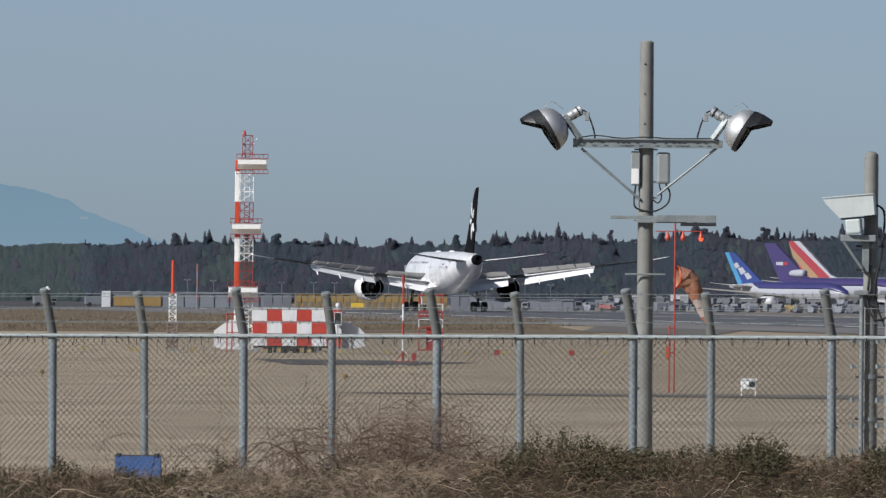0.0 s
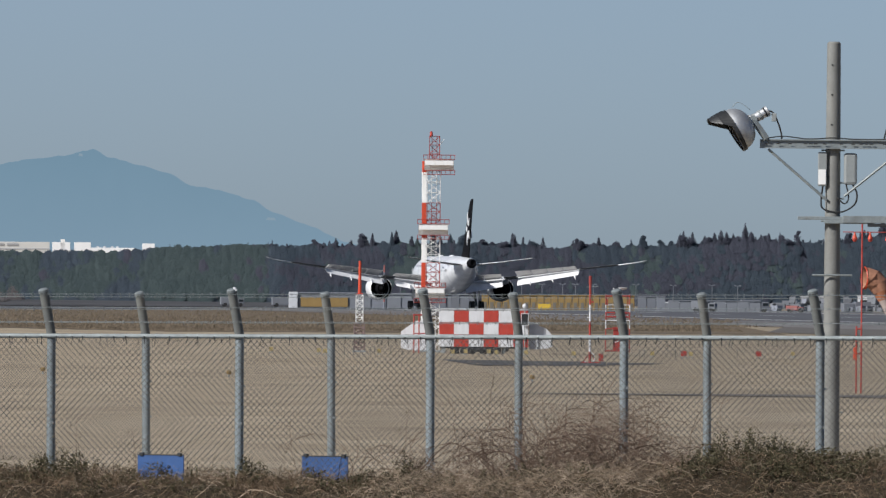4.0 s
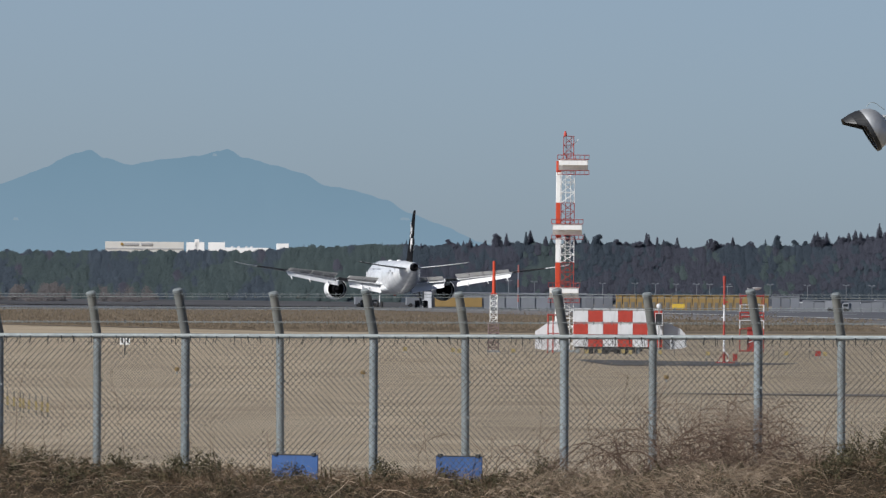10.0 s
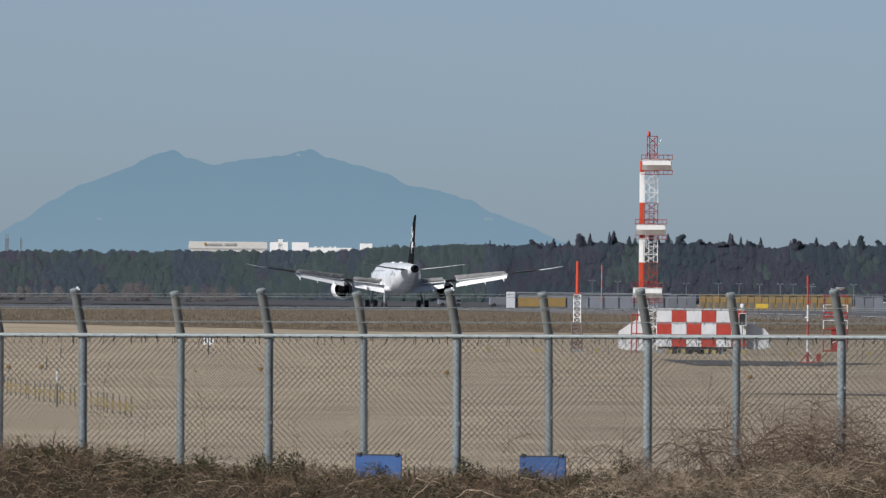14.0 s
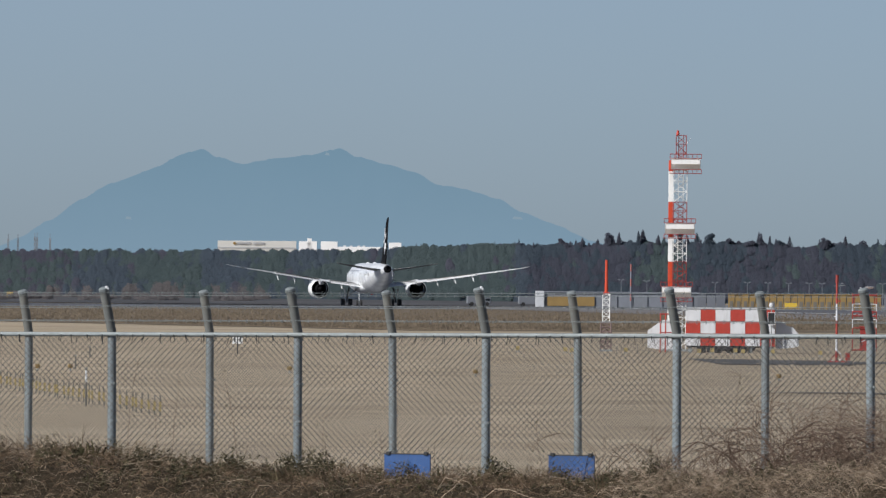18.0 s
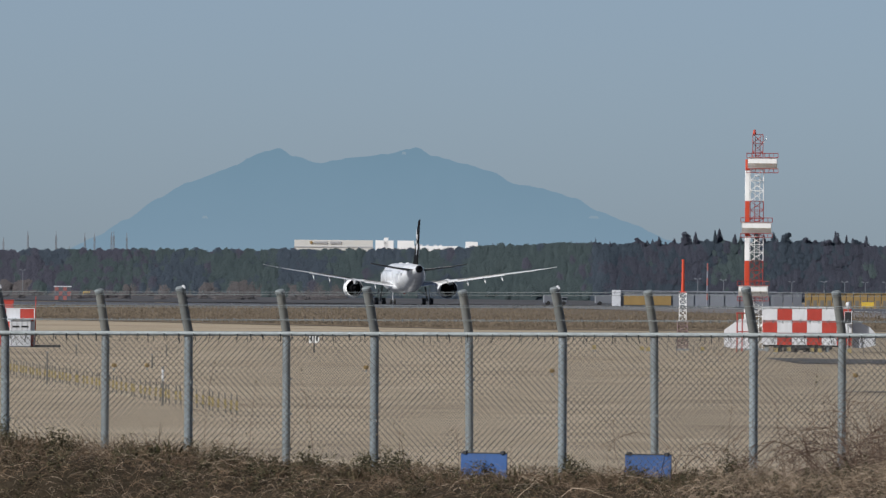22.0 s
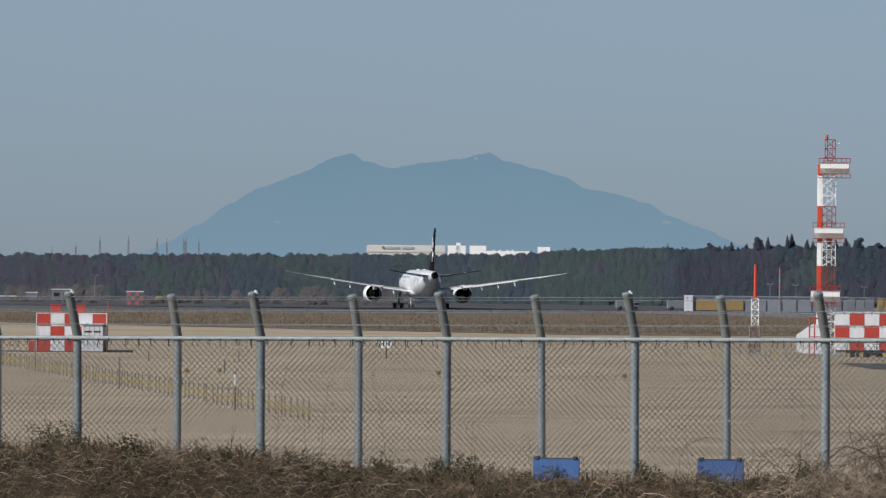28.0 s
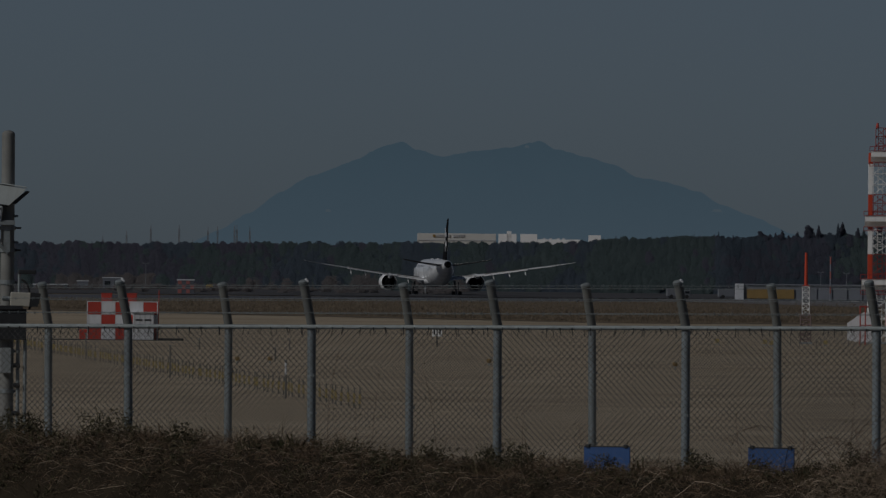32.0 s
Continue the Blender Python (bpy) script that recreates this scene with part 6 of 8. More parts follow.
def scatter_markers():
    red = marker(RAIL_RED, "small red marker board in the grass", 0.32, 0.46)
    red.matrix_basis = facing(46.05, 738)
    for b, r in ((51.85, 742),):
        copy_thing(red, facing(b, r))
    yellow = marker(DULL_YELLOW, "small yellow marker peg in the grass", 0.23, 0.36)
    yellow.matrix_basis = facing(14.0, 760)
    for b, r in ((17.7, 752), (18.2, 745), (22.4, 752), (28.1, 748), (29.1, 756), (30.9, 755), (31.5, 748), (33.8, 748), (37.5, 740), (43.6, 748), (46.6, 746), (48.0, 752), (54.5, 758), (57.5, 756)):
        copy_thing(yellow, facing(b, r))
    thin = tagged(empty("thin_stake"), "thin dark stake in the grass before the hut", "stake", "thin stakes by the hut")
    part("post", rod((0, 0, -0.1), (0, 0, 0.46), 0.022, sides=6), STAKE_GREY, thin)
    part("cap", rod((0, 0, 0.46), (0, 0, 0.49), 0.03, sides=6), GREY_BOX, thin)
    thin.matrix_basis = facing(19.7, 752)
    for b, r in ((20.4, 748), (21.7, 750), (22.05, 760), (23.3, 752), (24.2, 748), (25.1, 752), (34.9, 750), (36.2, 752), (41.8, 750), (42.6, 748), (43.0, 744), (45.4, 752), (50.2, 750)):
        copy_thing(thin, facing(b, r))
    lamp = tagged(empty("ground_light"), "small orange ground light on a stub in the grass", "ground light", "ground lights")
    part("stub", rod((0, 0, -0.1), (0, 0, 0.16), 0.04, sides=6), GREY_BOX, lamp)
    part("cap", lathe([(0.001, 0.32), (0.1, 0.3), (0.12, 0.2), (0.09, 0.14), (0.001, 0.13)], 12), OCHRE, lamp)
    lamp.matrix_basis = facing(34.3, 562)
    for b, r in ((-3.7, 583), (10.75, 574), (-23.25, 584), (-20.7, 586)):
        copy_thing(lamp, facing(b, r))


scatter_markers()


def build_stakes():
    """A long row of short stakes with yellow bands, running with the runway."""
    stake = tagged(empty("yellow_stake"), "short grey stake with a yellow band in the grass", "stake", "row of yellow stakes")
    part("post", rod((0, 0, -0.1), (0, 0, 0.64), 0.026, sides=6), STAKE_GREY, stake)
    part("yellow_band", box((-0.04, -0.03, 0.16), (0.035, 0.03, 0.46), 0.005), DULL_YELLOW, stake, "yellow band")
    first = Vector((-5.5, 403.0, 0))
    way = Vector((-0.078, 1, 0)).normalized()
    rng = random.Random(3)
    for k in range(104):
        p = first + way * (3.0 * k)
        m = Matrix.Translation((p.x + rng.uniform(-0.05, 0.05), p.y, ground_height(p))) @ Matrix.Rotation(rng.uniform(-0.06, 0.06), 4, "Y")
        if k == 0:
            stake.matrix_basis = m
        else:
            copy_thing(stake, m)
    for b, r, h in ((-28.45, 508, 1.25), (-35.0, 600, 1.2), (-20.3, 599, 0.6), (-26.2, 677, 0.55), (-19.2, 683, 0.55), (-19.47, 433, 1.25)):
        pole = tagged(empty("grey_stake", facing(b, r)), "taller plain grey stake beside the yellow ones", "stake")
        part("post", rod((0, 0, -0.1), (0, 0, h), 0.035, sides=8), STAKE_GREY, pole)
        part("cap", rod((0, 0, h), (0, 0, h + 0.04), 0.05, sides=8), GREY_BOX, pole)
    part("white_sleeve", rod((0, 0, 0.8), (0, 0, 1.2), 0.036, sides=8), HUT_WHITE, pole, "white upper sleeve")


build_stakes()


def build_panel_sign():
    sign = tagged(empty("panel_sign", facing(-7.75, 721)), "small white two-panel sign on a thin post", "sign")
    part("post", rod((0, 0, -0.1), (0, 0, 0.95), 0.04, sides=6), DARK_METAL, sign)
    for x in (-0.28, 0.03):
        plate = part("panel", box((x, -0.06, 0.56), (x + 0.25, -0.045, 1.06), 0.006), WHITE, sign)
        part("mark_bar", box((x + 0.08, -0.068, 0.66), (x + 0.17, -0.061, 0.96)), DARK_METAL, plate, "dark unreadable mark")


build_panel_sign()


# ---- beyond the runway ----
# far wall greys have the distance haze mixed into their colour
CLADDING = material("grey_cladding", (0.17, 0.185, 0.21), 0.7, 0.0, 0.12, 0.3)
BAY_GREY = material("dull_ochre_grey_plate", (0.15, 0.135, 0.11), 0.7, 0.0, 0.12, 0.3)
FAR_GREY = material("hazed_panel_grey", (0.165, 0.18, 0.21), 0.7, 0.0, 0.15, 0.3, random_each=0.12)
PLASTER = material("white_wall_cladding", (0.80, 0.81, 0.82), 0.7, 0.0, 0.05, 0.2)


def ribbed_wall(name, b0, b1, distance, height, mat, label, category, rib=1.1, base=0.0, depth=0.5, bays=None):
    """A long wall of upright panels, each one its own piece."""
    wide = (b1 - b0) / 1000 * distance
    wall = tagged(empty(name, facing((b0 + b1) / 2, distance, base)), label, category)
    n = max(1, int(wide / rib))
    w = wide / n
    panel = shape("panel", box((0.05, 0, -0.3), (w - 0.05, depth, height), 0.05), mat, False)
    bay = shape("bay_plate", box((0.34, -0.06, 0.1), (w - 0.34, -0.004, height * 0.55), 0.02), bays, False) if bays else None
    for k in range(n):
        hang("panel", panel, mat, wall, "", Matrix.Translation((-wide / 2 + k * w, 0.12 * (k % 2), 0)))
        if bays:
            hang("bay_plate", bay, bays, wall, "grey plate in the lower bay", Matrix.Translation((-wide / 2 + k * w, 0.12 * (k % 2), 0)))
    part("coping", box((-wide / 2, -0.1, height), (wide / 2, depth + 0.2, height + 0.18), 0.03), mat, wall)
    return wall


shed = tagged(empty("long_shed", facing(19.4, 2560)), "long low grey shed with a yellow panel and a white end", "shed")
part("body", box((-9.8, 0, -0.3), (22, 6, 3.0), 0.05), CLADDING, shed)
part("roof", box((-10.2, -0.3, 3.0), (22.3, 6.4, 3.25), 0.05), FAR_GREY, shed)
part("white_end", box((-10.4, -0.5, -0.3), (-8.6, 6, 3.3), 0.1), PALE_GREY, shed, "white end block")
part("yellow_panel", box((-8.0, -0.25, 0.35), (1.4, -0.02, 2.3), 0.03), OCHRE, shed, "yellow panel")
for k in range(6):
    part("grey_panel", box((3.2 + 3 * k, -0.2, 0.1), (5.9 + 3 * k, -0.02, 2.6), 0.03), FAR_GREY if k % 2 else CLADDING, shed)
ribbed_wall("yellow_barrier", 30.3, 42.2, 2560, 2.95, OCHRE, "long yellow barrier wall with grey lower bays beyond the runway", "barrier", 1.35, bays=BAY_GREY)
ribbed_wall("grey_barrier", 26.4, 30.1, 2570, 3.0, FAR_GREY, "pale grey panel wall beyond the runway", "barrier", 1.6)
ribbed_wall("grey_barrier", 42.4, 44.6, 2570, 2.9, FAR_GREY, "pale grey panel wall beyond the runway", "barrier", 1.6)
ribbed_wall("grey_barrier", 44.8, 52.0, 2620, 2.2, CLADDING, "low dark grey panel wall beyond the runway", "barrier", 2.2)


def vehicle(name, mat, long, high, label):
    """A service vehicle: body, cab, glazing, wheels."""
    car = tagged(empty(name), label, name.replace("_", " "), "far service vehicles")
    part("body", box((-long / 2, 0, 0.45), (long * 0.18, 2.0, high), 0.08), mat, car)
    cab = part("cab", box((long * 0.2, 0.1, 0.45), (long / 2, 1.9, high * 0.82), 0.15), mat, car)
    part("side_window", box((long * 0.26, 0.06, high * 0.5), (long * 0.45, 0.11, high * 0.74)), GLASS_DARK, cab)
    for x in (-long * 0.32, long * 0.33):
        for y in (0.1, 1.9):
            part("wheel", rod((x, y - 0.12, 0.42), (x, y + 0.12, 0.42), 0.42, sides=12), RUBBER, car)
    return car


def park_vehicles():
    rng = random.Random(11)
    kinds = [vehicle("service_van", FAR_GREY, 5.2, 2.2, "pale grey service van far across the apron"), vehicle("box_truck", FAR_GREY, 6.0, 2.6, "pale grey box truck far across the apron"),
             vehicle("tow_tractor", DULL_YELLOW, 3.3, 1.7, "yellow tow tractor far across the apron"), vehicle("service_truck", PINKED, 3.6, 1.4, "red service truck far across the apron"),
             vehicle("dark_van", CLADDING, 5.0, 2.1, "dark grey van far across the apron")]
    used = set()
    spots = [(51.6, 2700, 1), (54.6, 2650, 3), (47.5, 2590, 4)] + [(52.5 + 1.15 * k + rng.uniform(-0.5, 0.5), rng.uniform(3050, 3650), rng.choice((0, 0, 4, 1, 4, 4, 2))) for k in range(24)]
    spots += [(15.0, 2700, 4), (11, 2720, 4)]
    for b, r, i in spots:
        m = facing(b, r, 0.05 if b > 20 else 0.25, rng.choice((0, 180)) + rng.uniform(-15, 15))
        if i in used:
            copy_thing(kinds[i], m)
        else:
            kinds[i].matrix_basis = m
            used.add(i)


park_vehicles()


def stack_containers():
    """Air cargo containers and carts on the far apron."""
    rng = random.Random(31)
    kinds = []
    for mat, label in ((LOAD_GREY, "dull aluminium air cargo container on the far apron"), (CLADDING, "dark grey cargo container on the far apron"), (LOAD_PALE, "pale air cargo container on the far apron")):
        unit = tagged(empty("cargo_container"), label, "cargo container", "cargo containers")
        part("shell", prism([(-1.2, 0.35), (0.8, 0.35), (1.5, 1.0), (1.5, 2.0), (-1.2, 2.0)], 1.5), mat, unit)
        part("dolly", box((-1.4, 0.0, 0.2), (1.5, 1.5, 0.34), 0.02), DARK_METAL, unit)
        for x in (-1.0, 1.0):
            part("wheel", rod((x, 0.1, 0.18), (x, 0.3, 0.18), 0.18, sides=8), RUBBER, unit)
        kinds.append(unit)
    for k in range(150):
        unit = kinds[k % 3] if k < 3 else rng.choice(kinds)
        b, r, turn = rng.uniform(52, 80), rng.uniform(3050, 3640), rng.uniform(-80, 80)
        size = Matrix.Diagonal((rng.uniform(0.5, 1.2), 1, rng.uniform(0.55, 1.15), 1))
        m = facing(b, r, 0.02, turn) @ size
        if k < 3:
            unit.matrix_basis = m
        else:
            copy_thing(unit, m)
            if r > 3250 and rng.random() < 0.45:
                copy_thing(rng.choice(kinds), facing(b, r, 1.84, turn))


stack_containers()


def far_block(name, b, distance, wide, high, mat, label, windows=0, category="building"):
    house = tagged(empty(name, facing(b, distance)), label, category)
    part("wall", box((-wide / 2, 0, -0.5), (wide / 2, wide * 0.4, high), 0.03), mat, house)
    part("roof", box((-wide / 2 - 0.15, -0.15, high), (wide / 2 + 0.15, wide * 0.4 + 0.15, high + 0.25), 0.03), PALE_GREY, house)
    for k in range(windows):
        x = -wide / 2 + wide * (k + 0.5) / windows
        part("window", box((x - wide / windows * 0.3, -0.06, high * 0.35), (x + wide / windows * 0.3, -0.01, high * 0.75)), GLASS_DARK, house)
    return house


for b, r, w, h, mat, n in ((-33.0, 3060, 4.6, 2.6, FAR_GREY, 2), (-35.3, 3060, 2.6, 1.8, FAR_GREY, 0), (-37.8, 3050, 8, 0.9, CLADDING, 3), (47.0, 2900, 14, 1.9, CLADDING, 4), (56.5, 3500, 10, 3.6, CLADDING, 3),
                           (60.5, 3480, 7, 4.0, PALE_GREY, 2), (65.2, 3450, 8, 3.2, CLADDING, 3), (71, 3400, 9, 3.4, CLADDING, 3), (77, 3450, 12, 3.6, PALE_GREY, 4)):
    far_block("airfield_building", b, r, w, h, mat, "low pale airfield building far beyond the runway", n)
checks = far_block("checked_hut", -27.3, 2800, 3.6, 3.0, LOAD_PALE, "far small hut with red and white patches", 0, "hut")
for x, z in ((-1.7, 2.2), (0.1, 2.2), (-0.8, 1.1), (1.0, 1.1), (-1.7, 0.1), (0.1, 0.1)):
    part("red_plate", box((x, -0.08, z), (x + 0.8, -0.02, z + 1.0)), PINKED, checks)


for b, r, wide, high in ((-25.45, 2950, 1.5, 1.3), (35.2, 2480, 2.4, 1.0)):
    board = tagged(empty("taxiway_sign", facing(b, r)), "small yellow taxiway sign beyond the runway", "sign")
    part("face", box((-wide / 2, 0, 0.3), (wide / 2, 0.2, 0.3 + high), 0.03), YELLOW, board)
    for x in (-wide * 0.3, wide * 0.3):
        part("foot", rod((x, 0.1, -0.1), (x, 0.1, 0.35), 0.06, sides=6), DARK_METAL, board)


def lamp_posts():
    post = tagged(empty("apron_light_mast"), "slim grey apron light mast near the woods", "light mast", "far light masts")
    part("mast", rod((0, 0, -0.2), (0, 0, 6.2), 0.10, 0.06, sides=8), CLADDING, post)
    part("crossbar", box((-0.6, -0.1, 6.1), (0.6, 0.1, 6.2), 0.02), FAR_GREY, post)
    for x in (-0.55, 0.55):
        part("lamp_head", box((x - 0.3, -0.15, 6.2), (x + 0.2, 0.15, 6.4), 0.04), FAR_GREY, post)
    spots = [(22.0, 3050), (24.0, 3000), (27.2, 3020), (29.3, 3040), (31.8, 3000), (33.4, 3010), (35.0, 3050), (36.6, 3020), (37.6, 3030), (39.0, 3020), (42.3, 3000), (45.2, 3060), (48.2, 3000), (-30.4, 3080), (50.2, 3040)]
    for i, (b, r) in enumerate(spots):
        if i:
            copy_thing(post, facing(b, r))
        else:
            post.matrix_basis = facing(b, r)


lamp_posts()


HALL_GREY = material("weathered_white_cladding", (0.56, 0.56, 0.54), 0.7, 0.0, 0.08, 0.2)


def build_warehouse():
    hall = tagged(empty("white_warehouse", facing(-2.3, 4640)), "large white warehouse with dark sign bars behind the woods", "warehouse")
    k = 4.64
    base = spot(-2.3, 4640).z

    def block(name, b0, b1, top, mat, label="", deep=12):
        # bearings and top over the eye in thousandths of a radian
        return part(name, box(((b0 + 2.3) * k, 0, -0.5), ((b1 + 2.3) * k, deep, EYE - base + top * k), 0.05), mat, hall, label)
    main = block("main_hall", -9.35, -3.25, 2.50, HALL_GREY, "long white hall with a grey lower band")
    part("grey_band", box((-7.05 * k, -0.2, EYE - base + 1.93 * k), (-0.95 * k, -0.02, EYE - base + 2.0 * k), 0.03), JET_GREY, main)
    for i in range(12):
        if i != 6:
            part("sign_bar", box((-5.55 * k + i * 0.84, -0.3, EYE - base + 2.21 * k), (-5.55 * k + i * 0.84 + 0.6, -0.02, EYE - base + 2.39 * k)), JET_GREY, main, "grey sign letters as plain bars")
    part("sign_disc", rod((-5.75 * k, -0.3, EYE - base + 2.3 * k), (-5.75 * k, 0, EYE - base + 2.3 * k), 0.55, sides=14), OCHRE, main, "ochre sign disc")
    block("stair_block", -3.05, -1.65, 2.5, PLASTER)
    block("roof_house", -2.4, -2.05, 2.72, PLASTER, "", 4)
    block("middle_hall", -1.35, -0.05, 2.5, PLASTER)
    block("low_hall", -0.04, 3.35, 2.1, PLASTER)
    block("low_annex", 2.1, 3.3, 1.85, PALE_GREY, "", 16)
    block("end_tower", 3.95, 4.9, 2.45, PLASTER)
    for b in (0.4, 0.9, 1.5, 1.9):
        part("roof_unit", box(((b + 2.3) * k, 1, EYE - base + 2.08 * k), ((b + 2.5) * k, 3, EYE - base + 2.2 * k), 0.05), PALE_GREY, hall)


build_warehouse()


def far_aerials():
    mast = tagged(empty("radio_mast"), "thin dark radio mast far behind the woods", "radio mast", "far radio masts")
    bm = bmesh.new()
    lattice(bm, -0.22, 0.22, -0.22, 0.22, 0, 20, 12, 0.10)
    part("lattice", bm, CLADDING, mast)
    part("tip", rod((0, 0, 20), (0, 0, 21.5), 0.1, sides=5), CLADDING, mast)
    first = True
    for x, top in ((176, 0.75), (196, 0.65), (218, 0.85), (226, 0.6), (261, 1.0), (294, 0.6), (311, 1.0), (335, 0.66), (362, 0.97), (379, 0.97), (409, 1.0), (413, 1.0), (436, 0.98), (475, 0.6)):
        b = (x - 784) / 22.8 - 7.1
        m = facing(b, 4450, -1.2 - (1 - top) * 15)
        if first:
            mast.matrix_basis = m
            first = False
        else:
            copy_thing(mast, m)


far_aerials()


# ---- parked airliners far across the field ----
def paint(name, color):
    return material(name, color, 0.35, 0.0, 0.08, 0.3)


# livery paints are muted in colour for the haze of distance
NAVY, SKY_BLUE, PURPLE, CRIMSON, GOLD = paint("navy_paint", (0.03, 0.055, 0.20)), paint("sky_blue_paint", (0.06, 0.23, 0.42)), paint("purple_paint", (0.05, 0.04, 0.13)), paint("crimson_paint", (0.30, 0.045, 0.06)), paint("gold_paint", (0.30, 0.20, 0.12))


def parked_jet(b, distance, scale, body_mat, fin_mat, label, stripes=(), aft_mat=None, back_mat=None, tail_engine=False):
    """Nose to +x and turned half towards the eye, tail at the origin."""
    wide = 1.5  # the fin's chord
    jet = tagged(empty("parked_airliner", facing(b, distance, 0, -48) @ Matrix.Scale(scale, 4)), label, "airplane", "parked airliners")

    def ring(x, zc, r):
        return [(x, r * math.sin(k * math.tau / 18), zc + r * math.cos(k * math.tau / 18)) for k in range(18)]
    stations = ((0, 6.6, 0.3), (4, 6.3, 1.0), (9, 5.8, 1.9), (15, 5.3, 2.5), (20, 5.2, 2.6), (42, 5.2, 2.6), (46, 5.0, 2.2), (49, 4.6, 1.3), (50.5, 4.4, 0.2))
    smooth(part("fuselage", loft([ring(x, z, r) for x, z, r in stations]), body_mat, jet))
    if aft_mat:
        smooth(part("painted_rear", loft([ring(x, z + 0.03, r + 0.04) for x, z, r in stations[:5]]), aft_mat, jet))
    if back_mat:  # the upper half in another colour, from the fin forward
        half = [(x, z, r) for x, z, r in ((12, 5.6, 2.1),) + stations[3:]]
        rings = [[(x, (r * (1.0 if i == 0 else 0.95) + 0.05) * math.cos(k * math.pi / 12), z + (0.9 if i == 0 else 0.34) * r + (r - 0.3 * r + 0.05) * math.sin(k * math.pi / 12) * (0.3 if i == 0 else 1)) for k in range(13)] for i, (x, z, r) in enumerate(half)]
        smooth(part("painted_back", loft(rings), back_mat, jet))
    if tail_engine:
        smooth(part("tail_engine", loft([[(x, r * math.sin(k * math.tau / 16), 9.0 + r * math.cos(k * math.tau / 16)) for k in range(16)] for x, r in ((7.5, 0.5), (8.2, 0.8), (10.5, 1.0), (12.6, 1.0), (12.9, 0.85))]), HAZED_WHITE, jet, "white engine at the foot of the fin"))
    fin = part("tail_fin", prism([(-1.3 * wide, 16.4), (1.3 * wide, 16.4), (8.9 * wide, 8.3), (11.5 * wide, 7.2), (2.6 * wide, 7.0)], 0.5, Matrix.Translation((0, -0.25, 0))), fin_mat, jet)
    for outline, mat in stripes:
        part("fin_mark", prism([(x * wide, z) for x, z in outline], 0.62, Matrix.Translation((0, -0.31, 0))), mat, fin)
    for side in (-1, 1):
        part("tailplane", loft([[(2.2, side * 0.5, 6.9), (7.5, side * 0.5, 6.7), (7.5, side * 0.5, 6.3), (2.2, side * 0.5, 6.7)], [(0.2, side * 8, 7.7), (2.4, side * 8, 7.6), (2.4, side * 8, 7.5), (0.2, side * 8, 7.6)]]), JET_GREY, jet)
        part("wing", loft([[(17, side * 1.5, 4.4), (28, side * 1.5, 4.4), (28, side * 1.5, 3.7), (17, side * 1.5, 4.1)], [(11, side * 24, 6.2), (14, side * 24, 6.2), (14, side * 24, 6.0), (11, side * 24, 6.1)]]), JET_GREY, jet)
        smooth(part("engine", loft([[(x, side * 8 + r * math.sin(k * math.tau / 14), 2.6 + r * math.cos(k * math.tau / 14)) for k in range(14)] for x, r in ((21, 0.8), (23, 1.3), (27, 1.3), (27.6, 1.1))]), PALE_GREY, jet))
        part("gear_leg", rod((22, side * 4, 0), (22, side * 4, 4), 0.3, sides=8), JET_GREY, jet)
        smooth(part("wheel", rod((22, side * 4 - 0.5, 0.6), (22, side * 4 + 0.5, 0.6), 0.6, sides=14), RUBBER, jet))
    part("nose_leg", rod((43, 0, 0), (43, 0, 3.4), 0.25, sides=8), JET_GREY, jet)
    return jet


NIGHT_BLUE = paint("night_blue_paint", (0.04, 0.04, 0.14))
# white greyed and blued to carry the distance haze
HAZED_WHITE = paint("hazed_white_paint", (0.36, 0.38, 0.43))
parked_jet(64.1, 3700, 1.0, HAZED_WHITE, NAVY, "white parked airliner with a blue tail fin",
           [([(-1.3, 16.4), (-0.2, 16.4), (3.8, 7.5), (2.5, 7.2)], SKY_BLUE), ([(0.9, 12.9), (2.2, 13.6), (2.9, 12.3), (1.6, 11.6)], HAZED_WHITE), ([(2.4, 11.8), (3.7, 12.2), (4.7, 10.8), (3.4, 10.0)], HAZED_WHITE),
            ([(4.1, 10.3), (5.4, 10.6), (6.5, 9.2), (5.2, 8.6)], HAZED_WHITE)], None, NIGHT_BLUE)
parked_jet(67.2, 3720, 1.17, HAZED_WHITE, PURPLE, "white and purple parked cargo airliner", [([(1.7, 11.8), (3.4, 11.8), (3.4, 11.0), (1.7, 11.0)], HAZED_WHITE), ([(3.45, 11.8), (4.6, 11.8), (4.6, 11.0), (3.45, 11.0)], CRIMSON)], PURPLE, PURPLE, True)
parked_jet(69.1, 3760, 1.22, HAZED_WHITE, CRIMSON, "white parked cargo airliner with a red and gold striped tail fin",
           [([(-0.1, 16.4), (1.3, 16.4), (8.9, 8.3), (11.5, 7.2), (9.3, 7.15)], HAZED_WHITE), ([(-1.2, 15.9), (-0.4, 14.6), (6.6, 7.1), (4.4, 7.05), (-0.1, 12.4)], GOLD)])


# ---- the road and the truck ----
def road_rise(d):
    """The low swell of the road behind the place where the truck is at 23.4 s."""
    return 0.06 * min(1, max(0, d / 3.5))


def road_line(s):
    """The road's middle, s metres past the place where the truck's corner is at 23.4 s."""
    x, y = 0.27 + 0.95, 135.0 + 0.81
    step = 1.0 if s > 0 else -1.0
    d = 0.0
    while d < abs(s):
        a = radians(49.5 if s > 0 else 49.5 - 27.5 * min(1, max(0, (d - 16) / 14)))
        x += step * math.cos(a)
        y -= step * math.sin(a)
        d += 1.0
    return x, y


